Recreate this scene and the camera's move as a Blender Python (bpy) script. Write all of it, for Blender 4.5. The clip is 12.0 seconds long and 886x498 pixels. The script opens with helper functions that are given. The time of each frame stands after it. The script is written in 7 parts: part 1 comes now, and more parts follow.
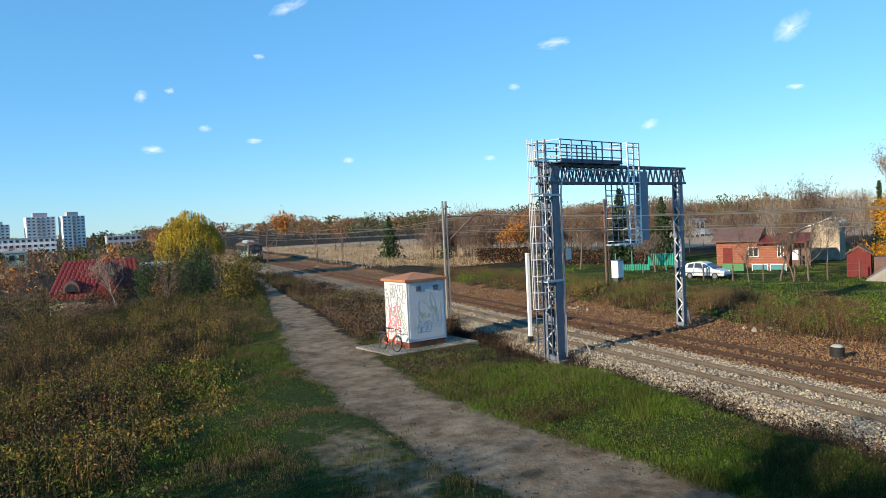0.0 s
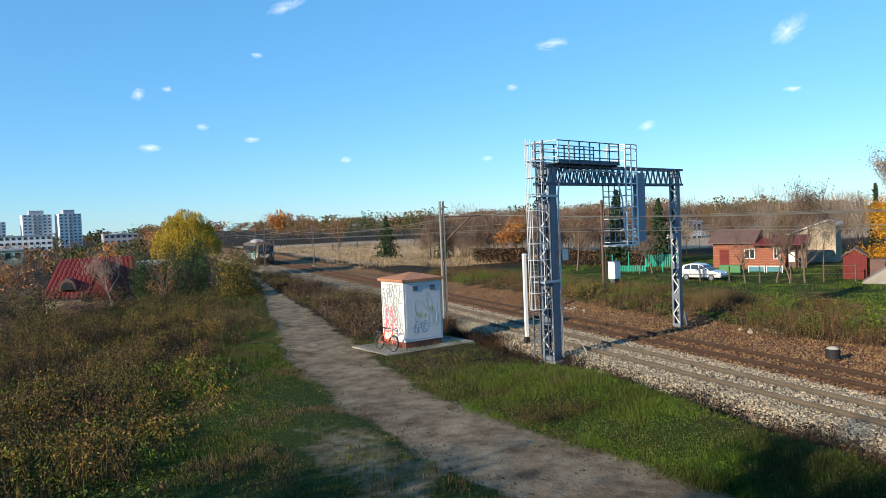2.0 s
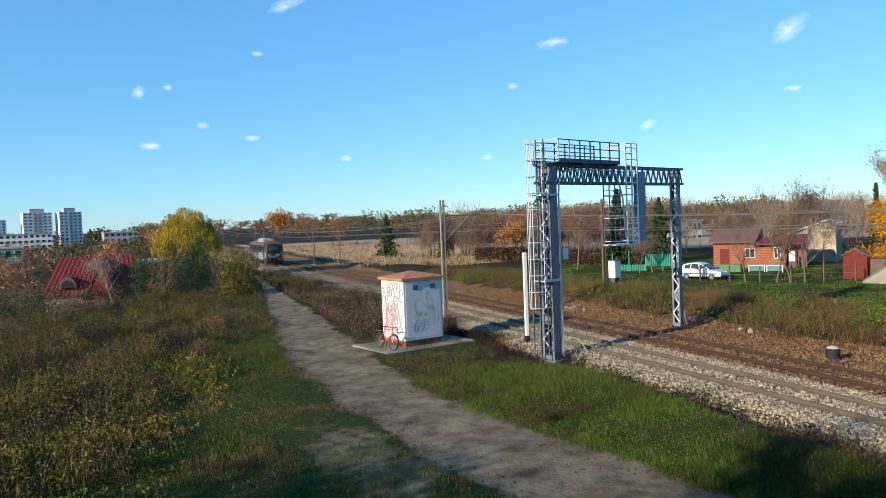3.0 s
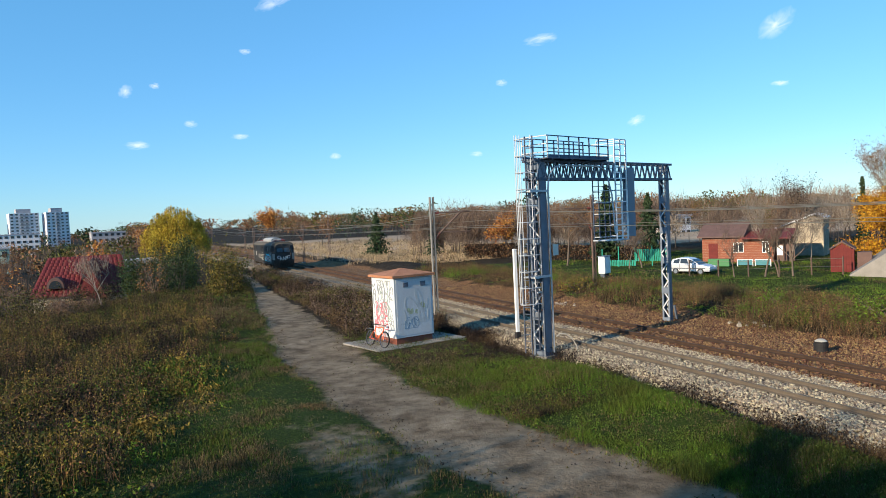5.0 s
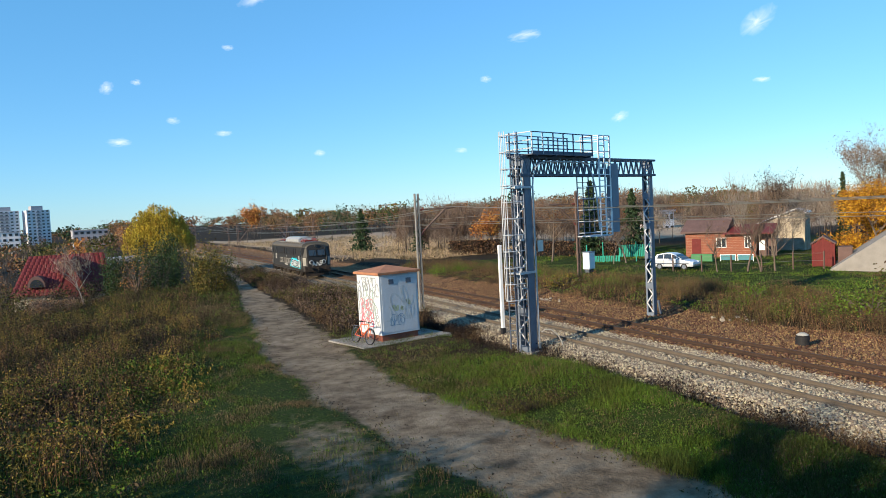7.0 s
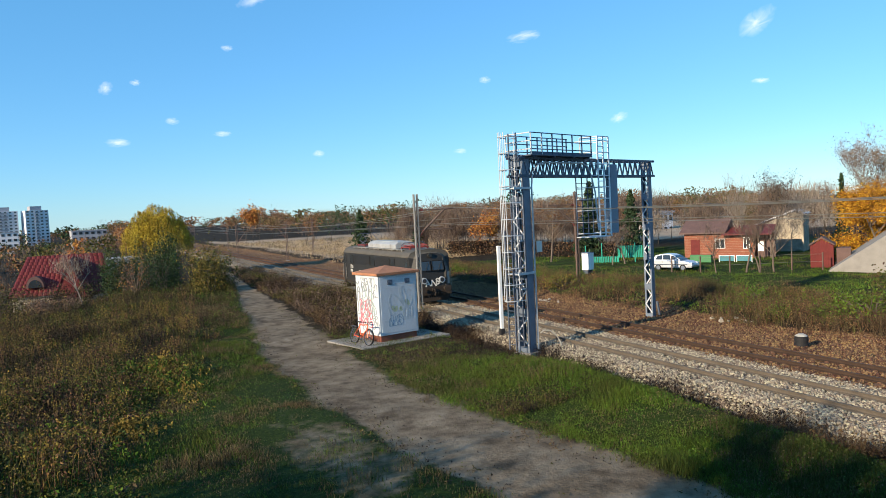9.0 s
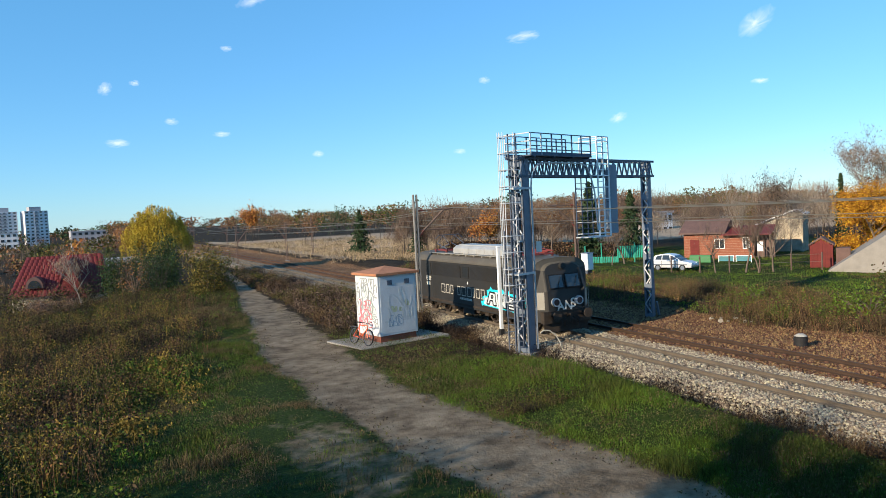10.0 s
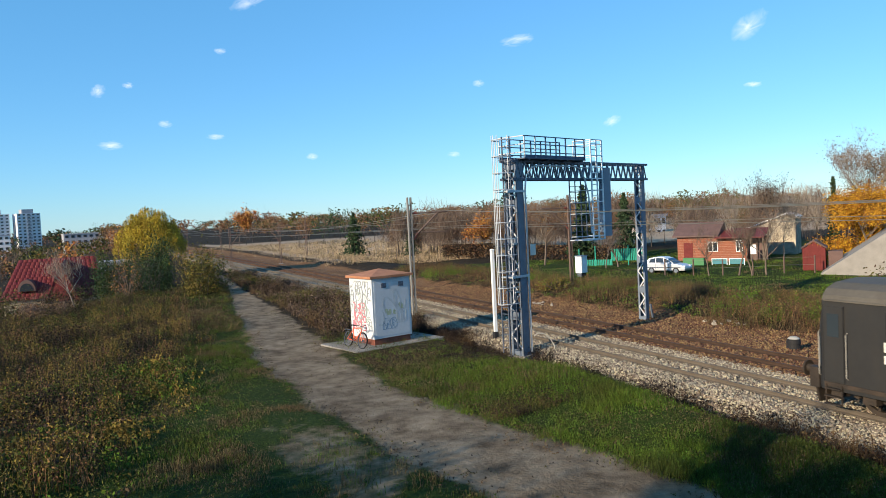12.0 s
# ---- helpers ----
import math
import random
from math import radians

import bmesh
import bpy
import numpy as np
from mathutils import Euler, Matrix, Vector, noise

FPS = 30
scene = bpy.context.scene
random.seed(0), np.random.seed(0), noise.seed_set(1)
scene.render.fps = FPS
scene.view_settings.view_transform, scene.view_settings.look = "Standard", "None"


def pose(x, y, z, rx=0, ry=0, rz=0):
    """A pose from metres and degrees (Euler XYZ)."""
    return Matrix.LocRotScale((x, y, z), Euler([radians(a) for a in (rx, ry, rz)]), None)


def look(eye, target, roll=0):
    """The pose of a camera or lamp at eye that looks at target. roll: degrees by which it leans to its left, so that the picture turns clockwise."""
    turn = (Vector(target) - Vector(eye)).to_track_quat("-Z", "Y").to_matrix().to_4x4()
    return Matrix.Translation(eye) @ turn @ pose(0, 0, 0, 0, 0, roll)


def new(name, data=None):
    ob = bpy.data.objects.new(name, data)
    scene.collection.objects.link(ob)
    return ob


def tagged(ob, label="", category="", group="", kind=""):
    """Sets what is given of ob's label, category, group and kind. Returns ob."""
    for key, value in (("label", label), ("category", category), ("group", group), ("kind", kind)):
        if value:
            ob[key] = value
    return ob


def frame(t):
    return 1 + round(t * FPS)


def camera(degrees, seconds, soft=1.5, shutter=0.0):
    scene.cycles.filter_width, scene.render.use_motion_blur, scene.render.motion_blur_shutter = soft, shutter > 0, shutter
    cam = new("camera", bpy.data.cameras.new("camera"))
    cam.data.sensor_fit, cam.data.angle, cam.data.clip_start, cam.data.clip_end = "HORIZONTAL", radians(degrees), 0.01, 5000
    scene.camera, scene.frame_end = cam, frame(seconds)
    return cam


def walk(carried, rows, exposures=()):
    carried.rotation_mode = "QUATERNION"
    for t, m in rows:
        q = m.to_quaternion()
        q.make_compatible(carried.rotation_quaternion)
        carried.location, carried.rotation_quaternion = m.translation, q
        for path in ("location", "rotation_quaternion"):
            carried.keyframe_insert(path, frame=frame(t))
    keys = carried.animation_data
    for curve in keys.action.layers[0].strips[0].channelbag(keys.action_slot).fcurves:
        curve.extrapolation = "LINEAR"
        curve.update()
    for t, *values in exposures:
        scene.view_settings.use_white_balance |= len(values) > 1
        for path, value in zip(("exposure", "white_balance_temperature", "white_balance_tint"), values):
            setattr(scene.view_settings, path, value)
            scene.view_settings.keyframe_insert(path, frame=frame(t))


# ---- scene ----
EYE = (0.0, 0.0, 6.13)
cam = camera(62.19, 12.0, soft=0.8, shutter=0.1)
PATH = (
    (0.0, 87.83, 2.645, -22.624),
    (0.5, 87.857, 2.369, -22.653),
    (1.0, 87.82, 2.374, -22.761),
    (1.5, 87.813, 2.359, -22.778),
    (2.0, 87.826, 2.308, -22.843),
    (2.5, 87.717, 2.266, -22.8),
    (3.0, 87.734, 2.209, -22.819),
    (3.2, 87.723, 2.228, -22.851),
    (4.8, 87.480, 2.406, -23.152),
    (5.0, 87.471, 2.678, -23.612),
    (5.5, 87.339, 3.016, -24.484),
    (6.0, 87.373, 2.952, -24.688),
    (6.5, 87.203, 2.971, -24.806),
    (7.0, 87.143, 2.905, -24.784),
    (9.0, 87.191, 2.845, -24.864),
    (9.5, 87.157, 2.88, -24.925),
    (10.0, 87.213, 2.88, -24.902),
    (10.5, 87.269, 2.771, -25.02),
    (11.0, 87.306, 2.692, -25.031),
    (11.5, 87.44, 2.669, -25.07),
    (12.0, 87.411, 2.838, -25.358),
)
walk(cam, [(t, pose(*EYE, rx, ry, rz)) for t, rx, ry, rz in PATH],
     exposures=((0.0, 0.60), (3.0, 0.59), (6.0, 0.58), (9.0, 0.58), (12.0, 0.55)))

# ---- world, sun ----
SUN_TO = Vector((-0.955, -0.295, 0.0)).normalized()
SUN_EL = radians(18.5)
world = bpy.data.worlds.new("world")
scene.world = world
world.use_nodes = True
wn = world.node_tree
sky = wn.nodes.new("ShaderNodeTexSky")
sky.sky_type = "NISHITA"
sky.sun_disc = False
sky.sun_elevation = SUN_EL
sky.sun_rotation = math.atan2(SUN_TO.x, SUN_TO.y)
sky.air_density, sky.dust_density, sky.ozone_density = 1.0, 0.0, 3.4
bgn = wn.nodes["Background"]
sat = wn.nodes.new("ShaderNodeHueSaturation")
sat.inputs["Saturation"].default_value = 1.02
tint = wn.nodes.new("ShaderNodeMix")
tint.data_type, tint.blend_type = "RGBA", "MULTIPLY"
tint.inputs[0].default_value = 1.0
tint.inputs[7].default_value = (0.79, 1.0, 1.24, 1)
wn.links.new(sky.outputs[0], tint.inputs[6])
haze = wn.nodes.new("ShaderNodeMix")
haze.data_type = "RGBA"
haze.inputs[0].default_value = 0.42
haze.inputs[7].default_value = (0.72, 2.9, 4.95, 1)
wn.links.new(tint.outputs[2], haze.inputs[6])
wn.links.new(haze.outputs[2], sat.inputs["Color"])
wn.links.new(sat.outputs[0], bgn.inputs[0])
bgn.inputs[1].default_value = 0.118
sun = new("sun", bpy.data.lights.new("sun", "SUN"))
sun.data.energy, sun.data.angle, sun.data.color = 5.0, radians(0.55), (1.0, 0.82, 0.58)
sun.matrix_world = look((0, 0, 60), Vector((0, 0, 60)) - Vector((SUN_TO.x * math.cos(SUN_EL), SUN_TO.y * math.cos(SUN_EL), math.sin(SUN_EL))))


# ---- materials ----
def mat(name, col, rough=0.8, metal=0.0, var=0.25, scale=3.0, bump=0.15, bscale=None, col2=None, rnd=0.0, spec=0.3, stain=0.0, stain_col=(0.1, 0.08, 0.06), stretch=(1, 1, 1), island=0.0, alpha=None):
    """A procedural surface: two scales of colour variation, stains, fine relief."""
    m = bpy.data.materials.new(name)
    m.use_nodes = True
    nt = m.node_tree
    N, L = nt.nodes, nt.links
    b = N["Principled BSDF"]
    b.inputs["Roughness"].default_value = rough
    b.inputs["Metallic"].default_value = metal
    b.inputs["Specular IOR Level"].default_value = spec
    tc = N.new("ShaderNodeTexCoord")
    mp = N.new("ShaderNodeMapping")
    mp.inputs["Scale"].default_value = stretch
    L.new(tc.outputs["Object"], mp.inputs["Vector"])
    big = N.new("ShaderNodeTexNoise")
    big.inputs["Scale"].default_value = scale
    big.inputs["Detail"].default_value = 6
    L.new(mp.outputs[0], big.inputs["Vector"])
    ramp = N.new("ShaderNodeMix")
    ramp.data_type = "RGBA"
    c2 = col2 or tuple(c * (1 - var) for c in col)
    ramp.inputs[6].default_value = (*col, 1)
    ramp.inputs[7].default_value = (*c2, 1)
    sm = N.new("ShaderNodeMapRange")
    sm.inputs[1].default_value, sm.inputs[2].default_value = 0.32, 0.68
    L.new(big.outputs["Fac"], sm.inputs[0])
    L.new(sm.outputs[0], ramp.inputs[0])
    out = ramp.outputs[2]
    fine = N.new("ShaderNodeTexNoise")
    fine.inputs["Scale"].default_value = bscale or scale * 9
    fine.inputs["Detail"].default_value = 4
    L.new(mp.outputs[0], fine.inputs["Vector"])
    hv = N.new("ShaderNodeHueSaturation")
    mr = N.new("ShaderNodeMapRange")
    mr.inputs[3].default_value, mr.inputs[4].default_value = 1 - var * 0.8, 1 + var * 0.8
    L.new(fine.outputs["Fac"], mr.inputs[0])
    val = mr.outputs[0]
    if rnd or island:
        src = N.new("ShaderNodeObjectInfo").outputs["Random"] if rnd else N.new("ShaderNodeNewGeometry").outputs["Random Per Island"]
        rr = N.new("ShaderNodeMapRange")
        k = rnd or island
        rr.inputs[3].default_value, rr.inputs[4].default_value = 1 - k, 1 + k
        L.new(src, rr.inputs[0])
        mu = N.new("ShaderNodeMath")
        mu.operation = "MULTIPLY"
        L.new(val, mu.inputs[0])
        L.new(rr.outputs[0], mu.inputs[1])
        val = mu.outputs[0]
        hh = N.new("ShaderNodeMapRange")
        hh.inputs[3].default_value, hh.inputs[4].default_value = 0.5 - k * 0.05, 0.5 + k * 0.05
        L.new(src, hh.inputs[0])
        L.new(hh.outputs[0], hv.inputs["Hue"])
    L.new(val, hv.inputs["Value"])
    L.new(out, hv.inputs["Color"])
    out = hv.outputs[0]
    if stain:
        st = N.new("ShaderNodeTexNoise")
        st.inputs["Scale"].default_value = scale * 0.6
        st.inputs["Detail"].default_value = 8
        st.inputs["Roughness"].default_value = 0.7
        smp = N.new("ShaderNodeMapping")
        smp.inputs["Location"].default_value = (3.1, 7.7, 1.3)
        smp.inputs["Scale"].default_value = (stretch[0] * 1.6, stretch[1] * 1.6, stretch[2] * 0.5)
        L.new(tc.outputs["Object"], smp.inputs["Vector"])
        L.new(smp.outputs[0], st.inputs["Vector"])
        sr = N.new("ShaderNodeMapRange")
        sr.inputs[1].default_value, sr.inputs[2].default_value = 0.5, 0.75
        sr.inputs[4].default_value = stain
        L.new(st.outputs["Fac"], sr.inputs[0])
        mx = N.new("ShaderNodeMix")
        mx.data_type = "RGBA"
        L.new(sr.outputs[0], mx.inputs[0])
        L.new(out, mx.inputs[6])
        mx.inputs[7].default_value = (*stain_col, 1)
        out = mx.outputs[2]
    L.new(out, b.inputs["Base Color"])
    if bump:
        bp = N.new("ShaderNodeBump")
        bp.inputs["Strength"].default_value = bump
        bp.inputs["Distance"].default_value = 0.03
        L.new(fine.outputs["Fac"], bp.inputs["Height"])
        L.new(bp.outputs[0], b.inputs["Normal"])
    return m


def leaf_mat(name, col, col2, k=0.45):
    m = mat(name, col, 0.75, var=0.3, scale=0.5, bump=0, col2=col2, island=k, spec=0.15)
    b = m.node_tree.nodes["Principled BSDF"]
    b.inputs["Subsurface Weight"].default_value = 0.0
    b.inputs["Transmission Weight"].default_value = 0.0
    return m


M = dict(
    steel=mat("galvanised_steel", (0.155, 0.19, 0.245), 0.5, 0.3, 0.2, 2.5, 0.05, stain=0.25, stain_col=(0.25, 0.24, 0.23)),
    steel_dark=mat("dark_painted_steel", (0.10, 0.12, 0.16), 0.55, 0.3, 0.3, 3, 0.05),
    galv=mat("pale_galvanised_steel", (0.50, 0.53, 0.56), 0.5, 0.25, 0.15, 3, 0.03),
    # dark blue holds the shade on the gantry railing's front
    steel_blue=mat("shade_blue_steel", (0.055, 0.085, 0.14), 0.5, 0.2, 0.2, 3, 0.03),
    white=mat("white_paint", (0.80, 0.82, 0.83), 0.5, 0, 0.08, 2, 0.03, stain=0.12, stain_col=(0.45, 0.44, 0.40)),
    cab_white=mat("weathered_white_wall", (0.56, 0.60, 0.63), 0.55, 0, 0.10, 0.9, 0.04, stain=0.45, stain_col=(0.42, 0.46, 0.46)),
    red_brick=mat("red_painted_plinth", (0.26, 0.09, 0.06), 0.8, 0, 0.3, 2, 0.2, stain=0.3),
    cab_roof=mat("rusty_sheet_roof", (0.42, 0.19, 0.10), 0.7, 0, 0.3, 2, 0.1, stain=0.5, stain_col=(0.28, 0.13, 0.08)),
    concrete=mat("grey_concrete", (0.29, 0.27, 0.245), 0.9, 0, 0.2, 1.5, 0.2, stain=0.4, stain_col=(0.24, 0.22, 0.19)),
    sleeper=mat("concrete_sleeper", (0.20, 0.175, 0.14), 0.9, 0, 0.25, 3, 0.2, stain=0.6, stain_col=(0.17, 0.12, 0.08), rnd=0.15),
    sleeper_old=mat("rusty_sleeper", (0.16, 0.085, 0.05), 0.9, 0, 0.3, 3, 0.2, rnd=0.2),
    rail=mat("rusty_rail", (0.062, 0.038, 0.026), 0.6, 0.15, 0.25, 2, 0.1),
    rail_grey=mat("dusty_steel_rail", (0.125, 0.102, 0.078), 0.7, 0.1, 0.25, 2, 0.1),
    rail_top=mat("worn_rail_head", (0.62, 0.60, 0.58), 0.25, 1.0, 0.1, 3, 0.02),
    pole=mat("weathered_pole_concrete", (0.22, 0.215, 0.205), 0.85, 0, 0.2, 2, 0.1),
    pole_brown=mat("rusty_pole_steel", (0.16, 0.11, 0.09), 0.8, 0.1, 0.3, 2, 0.1),
    wire=mat("copper_wire", (0.25, 0.24, 0.20), 0.5, 0.6, 0.1, 1, 0),
    loco=mat("dark_grey_sooty_paint", (0.027, 0.0265, 0.026), 0.55, 0, 0.18, 0.7, 0.04, stain=0.55, stain_col=(0.040, 0.032, 0.024)),
    loco_roof=mat("sooty_roof_sheet", (0.10, 0.09, 0.074), 0.7, 0, 0.25, 0.8, 0.08, stain=0.6, stain_col=(0.10, 0.08, 0.065)),
    loco_silver=mat("aluminium_roof_box", (0.46, 0.46, 0.45), 0.45, 0.3, 0.2, 1.2, 0.05, stain=0.5, stain_col=(0.35, 0.32, 0.28)),
    loco_light=mat("pale_grey_trim_and_lit_corner", (0.30, 0.285, 0.25), 0.6, 0, 0.15, 1.5, 0.03, stain=0.3),
    under=mat("oily_running_gear", (0.045, 0.035, 0.028), 0.75, 0.1, 0.4, 2, 0.3, stain=0.4, stain_col=(0.09, 0.055, 0.03)),
    dull_glass=mat("dusty_dark_glass", (0.02, 0.022, 0.024), 0.35, 0, 0.2, 1, 0, spec=0.4),
    black=mat("black_rubber", (0.02, 0.02, 0.022), 0.7, 0, 0.2, 3, 0.05),
    glass=mat("dark_window_glass", (0.03, 0.04, 0.05), 0.06, 0, 0.1, 1, 0, spec=0.8),
    cyan=mat("cyan_spray_paint", (0.02, 0.62, 0.78), 0.5, 0, 0.15, 3, 0.02),
    silver=mat("silver_spray_paint", (0.62, 0.66, 0.68), 0.45, 0.1, 0.12, 3, 0.02),
    ink=mat("black_spray_paint", (0.012, 0.012, 0.014), 0.5, 0, 0.1, 3, 0.02),
    letter=mat("white_lettering", (0.66, 0.64, 0.58), 0.6, 0, 0.15, 3, 0.02),
    letter_dull=mat("dull_grey_lettering", (0.42, 0.40, 0.35), 0.6, 0, 0.2, 3, 0.02),
    red=mat("red_insulator_paint", (0.20, 0.04, 0.035), 0.5, 0, 0.2, 3, 0.02),
    orange=mat("orange_red_cycle_paint", (0.75, 0.12, 0.04), 0.35, 0.1, 0.1, 3, 0.0),
    bark=mat("grey_brown_bark", (0.16, 0.125, 0.10), 0.9, 0, 0.35, 3, 0.4, stretch=(1, 1, 0.3)),
    bark_pale=mat("pale_bark", (0.30, 0.26, 0.22), 0.9, 0, 0.3, 3, 0.3, stretch=(1, 1, 0.3)),
    brick=mat("orange_brick", (0.28, 0.10, 0.058), 0.85, 0, 0.2, 2.5, 0.2, rnd=0.15, stain=0.2),
    roof_brown=mat("brown_roof_sheet", (0.14, 0.085, 0.075), 0.7, 0, 0.25, 1.5, 0.1),
    roof_red=mat("red_roof_tile", (0.145, 0.02, 0.022), 0.6, 0, 0.3, 2, 0.15, rnd=0.12),
    panel_white=mat("white_slab_facade", (0.74, 0.73, 0.75), 0.85, 0, 0.12, 0.1, 0.0),
    panel_grey=mat("grey_slab_facade", (0.36, 0.36, 0.39), 0.85, 0, 0.12, 0.1, 0.0),
    green=mat("green_fence_mesh", (0.02, 0.30, 0.22), 0.7, 0, 0.25, 1.5, 0.1),
    car_paint=mat("silver_car_paint", (0.62, 0.64, 0.68), 0.3, 0.35, 0.05, 1, 0.0),
    tyre=mat("tyre_rubber", (0.02, 0.02, 0.02), 0.8, 0, 0.2, 5, 0.1),
    shed_red=mat("dark_red_boards", (0.15, 0.026, 0.024), 0.8, 0, 0.25, 2, 0.15),
    board=mat("grey_blue_sheet", (0.20, 0.245, 0.30), 0.6, 0.1, 0.12, 1.5, 0.03),
    plaster=mat("beige_rubble_wall", (0.50, 0.43, 0.33), 0.9, 0, 0.35, 1.2, 0.3, bscale=4),
    cloud=None,
)


# ---- mesh building ----
class MB:
    """Vertices and faces of one mesh, with simple solids."""

    def __init__(self):
        self.v, self.f, self.mi, self.cur = [], [], [], 0

    def add(self, vs, fs):
        o = len(self.v)
        self.v.extend(tuple(p) for p in vs)
        for f in fs:
            self.f.append(tuple(i + o for i in f))
            self.mi.append(self.cur)
        return self

    def box(self, x0, y0, z0, x1, y1, z1, m=None, taper=0.0):
        t = taper
        vs = [(x0, y0, z0), (x1, y0, z0), (x1, y1, z0), (x0, y1, z0), (x0 + t, y0 + t, z1), (x1 - t, y0 + t, z1), (x1 - t, y1 - t, z1), (x0 + t, y1 - t, z1)]
        if m is not None:
            vs = [m @ Vector(p) for p in vs]
        return self.add(vs, [(0, 3, 2, 1), (4, 5, 6, 7), (0, 1, 5, 4), (1, 2, 6, 5), (2, 3, 7, 6), (3, 0, 4, 7)])

    def beam(self, a, b, w, h=None, up=(0, 0, 1)):
        """A square bar from a to b."""
        a, b = Vector(a), Vector(b)
        d = b - a
        h = h or w
        u = Vector(up)
        if abs(d.normalized().dot(u)) > 0.98:
            u = Vector((1, 0, 0))
        s = d.cross(u).normalized() * w / 2
        t = s.cross(d).normalized() * h / 2
        vs = [a - s - t, a + s - t, a + s + t, a - s + t, b - s - t, b + s - t, b + s + t, b - s + t]
        return self.add(vs, [(0, 3, 2, 1), (4, 5, 6, 7), (0, 1, 5, 4), (1, 2, 6, 5), (2, 3, 7, 6), (3, 0, 4, 7)])

    def tube(self, pts, r, n=8, r2=None, cap=True):
        """A round bar along points."""
        pts = [Vector(p) for p in pts]
        r2 = r if r2 is None else r2
        rings = []
        for i, p in enumerate(pts):
            d = (pts[min(i + 1, len(pts) - 1)] - pts[max(i - 1, 0)]).normalized()
            u = Vector((0, 0, 1)) if abs(d.z) < 0.9 else Vector((1, 0, 0))
            s = d.cross(u).normalized()
            t = s.cross(d)
            rr = r + (r2 - r) * i / max(1, len(pts) - 1)
            rings.append([p + (s * math.cos(a) + t * math.sin(a)) * rr for a in (k * math.tau / n for k in range(n))])
        vs = [q for ring in rings for q in ring]
        fs = [(i * n + k, i * n + (k + 1) % n, (i + 1) * n + (k + 1) % n, (i + 1) * n + k) for i in range(len(pts) - 1) for k in range(n)]
        if cap:
            fs += [tuple(range(n - 1, -1, -1)), tuple((len(pts) - 1) * n + k for k in range(n))]
        return self.add(vs, fs)

    def disc(self, c, axis, r, w, n=20, inner=0.0):
        """A wheel or ring round an axis."""
        c, ax = Vector(c), Vector(axis).normalized()
        u = ax.orthogonal().normalized()
        v = ax.cross(u)
        prof = [(r, -w / 2), (r, w / 2), (inner, w / 2), (inner, -w / 2)] if inner else None
        if not inner:
            return self.tube([c - ax * w / 2, c + ax * w / 2], r, n)
        vs, fs = [], []
        for k in range(n):
            a = k * math.tau / n
            d = u * math.cos(a) + v * math.sin(a)
            vs += [c + d * q + ax * s for q, s in prof]
        for k in range(n):
            for j in range(4):
                fs.append((k * 4 + j, ((k + 1) % n) * 4 + j, ((k + 1) % n) * 4 + (j + 1) % 4, k * 4 + (j + 1) % 4))
        return self.add(vs, fs)

    def prism(self, poly, axis, lo, hi):
        """A polygon in the plane across the axis (0, 1 or 2), drawn out from lo to hi."""
        n = len(poly)

        def at(p, h):
            q = list(p)
            q.insert(axis, h)
            return q
        vs = [at(p, lo) for p in poly] + [at(p, hi) for p in poly]
        return self.add(vs, [tuple(range(n - 1, -1, -1)), tuple(range(n, 2 * n))] + [(i, (i + 1) % n, n + (i + 1) % n, n + i) for i in range(n)])

    def mesh(self, name, mats, smooth=False):
        me = bpy.data.meshes.new(name)
        me.from_pydata(self.v, [], self.f)
        for m in (mats if isinstance(mats, (list, tuple)) else [mats]):
            me.materials.append(m)
        if any(self.mi):
            me.polygons.foreach_set("material_index", self.mi)
        if smooth:
            me.polygons.foreach_set("use_smooth", [True] * len(me.polygons))
        bm = bmesh.new()
        bm.from_mesh(me)
        if len(bm.faces) < 20000:
            bmesh.ops.recalc_face_normals(bm, faces=bm.faces)
        bm.to_mesh(me)
        bm.free()
        me.update()
        return me


def part(name, mb, material, parent=None, label="", smooth=False, at=None):
    me = mb.mesh(name, material, smooth) if isinstance(mb, MB) else mb
    ob = new(name, me)
    if parent is not None:
        ob.parent = parent
    if at is not None:
        ob.matrix_basis = at
    if label:
        tagged(ob, label)
    return ob


def bevelled(ob, w=0.02, seg=2):
    b = ob.modifiers.new("bevel", "BEVEL")
    b.width, b.segments, b.limit_method = w, seg, "ANGLE"
    return ob


def pieces(name, boxes, material, parent, label=""):
    for mb in boxes:
        part(name, mb, material, parent, label)


def thing(name, at, label, category, group="", kind=""):
    ob = new(name)
    ob.matrix_basis = at
    ob.empty_display_size = 0.2
    return tagged(ob, label, category, group, kind)


def smooth_step(a, b, x):
    t = min(1.0, max(0.0, (x - a) / (b - a)))
    return t * t * (3 - 2 * t)


def lerp_table(tab, y):
    if y <= tab[0][0]:
        return tab[0][1]
    for (a, u), (b, v) in zip(tab, tab[1:]):
        if y <= b:
            return u + (v - u) * (y - a) / (b - a)
    return tab[-1][1]


# ---- ground ----
TRACK_1, TRACK_2 = 20.02, 23.62
PATH_MID = ((5, 11.5), (12, 10.0), (17, 9.2), (25, 8.3), (34, 8.3), (50, 10.0), (74, 12.2), (110, 15.0), (400, 15))
PATH_HALF = ((12, 2.3), (25, 1.8), (36, 2.0), (50, 1.7), (74, 0.8), (110, 0.7), (120, 0.0))


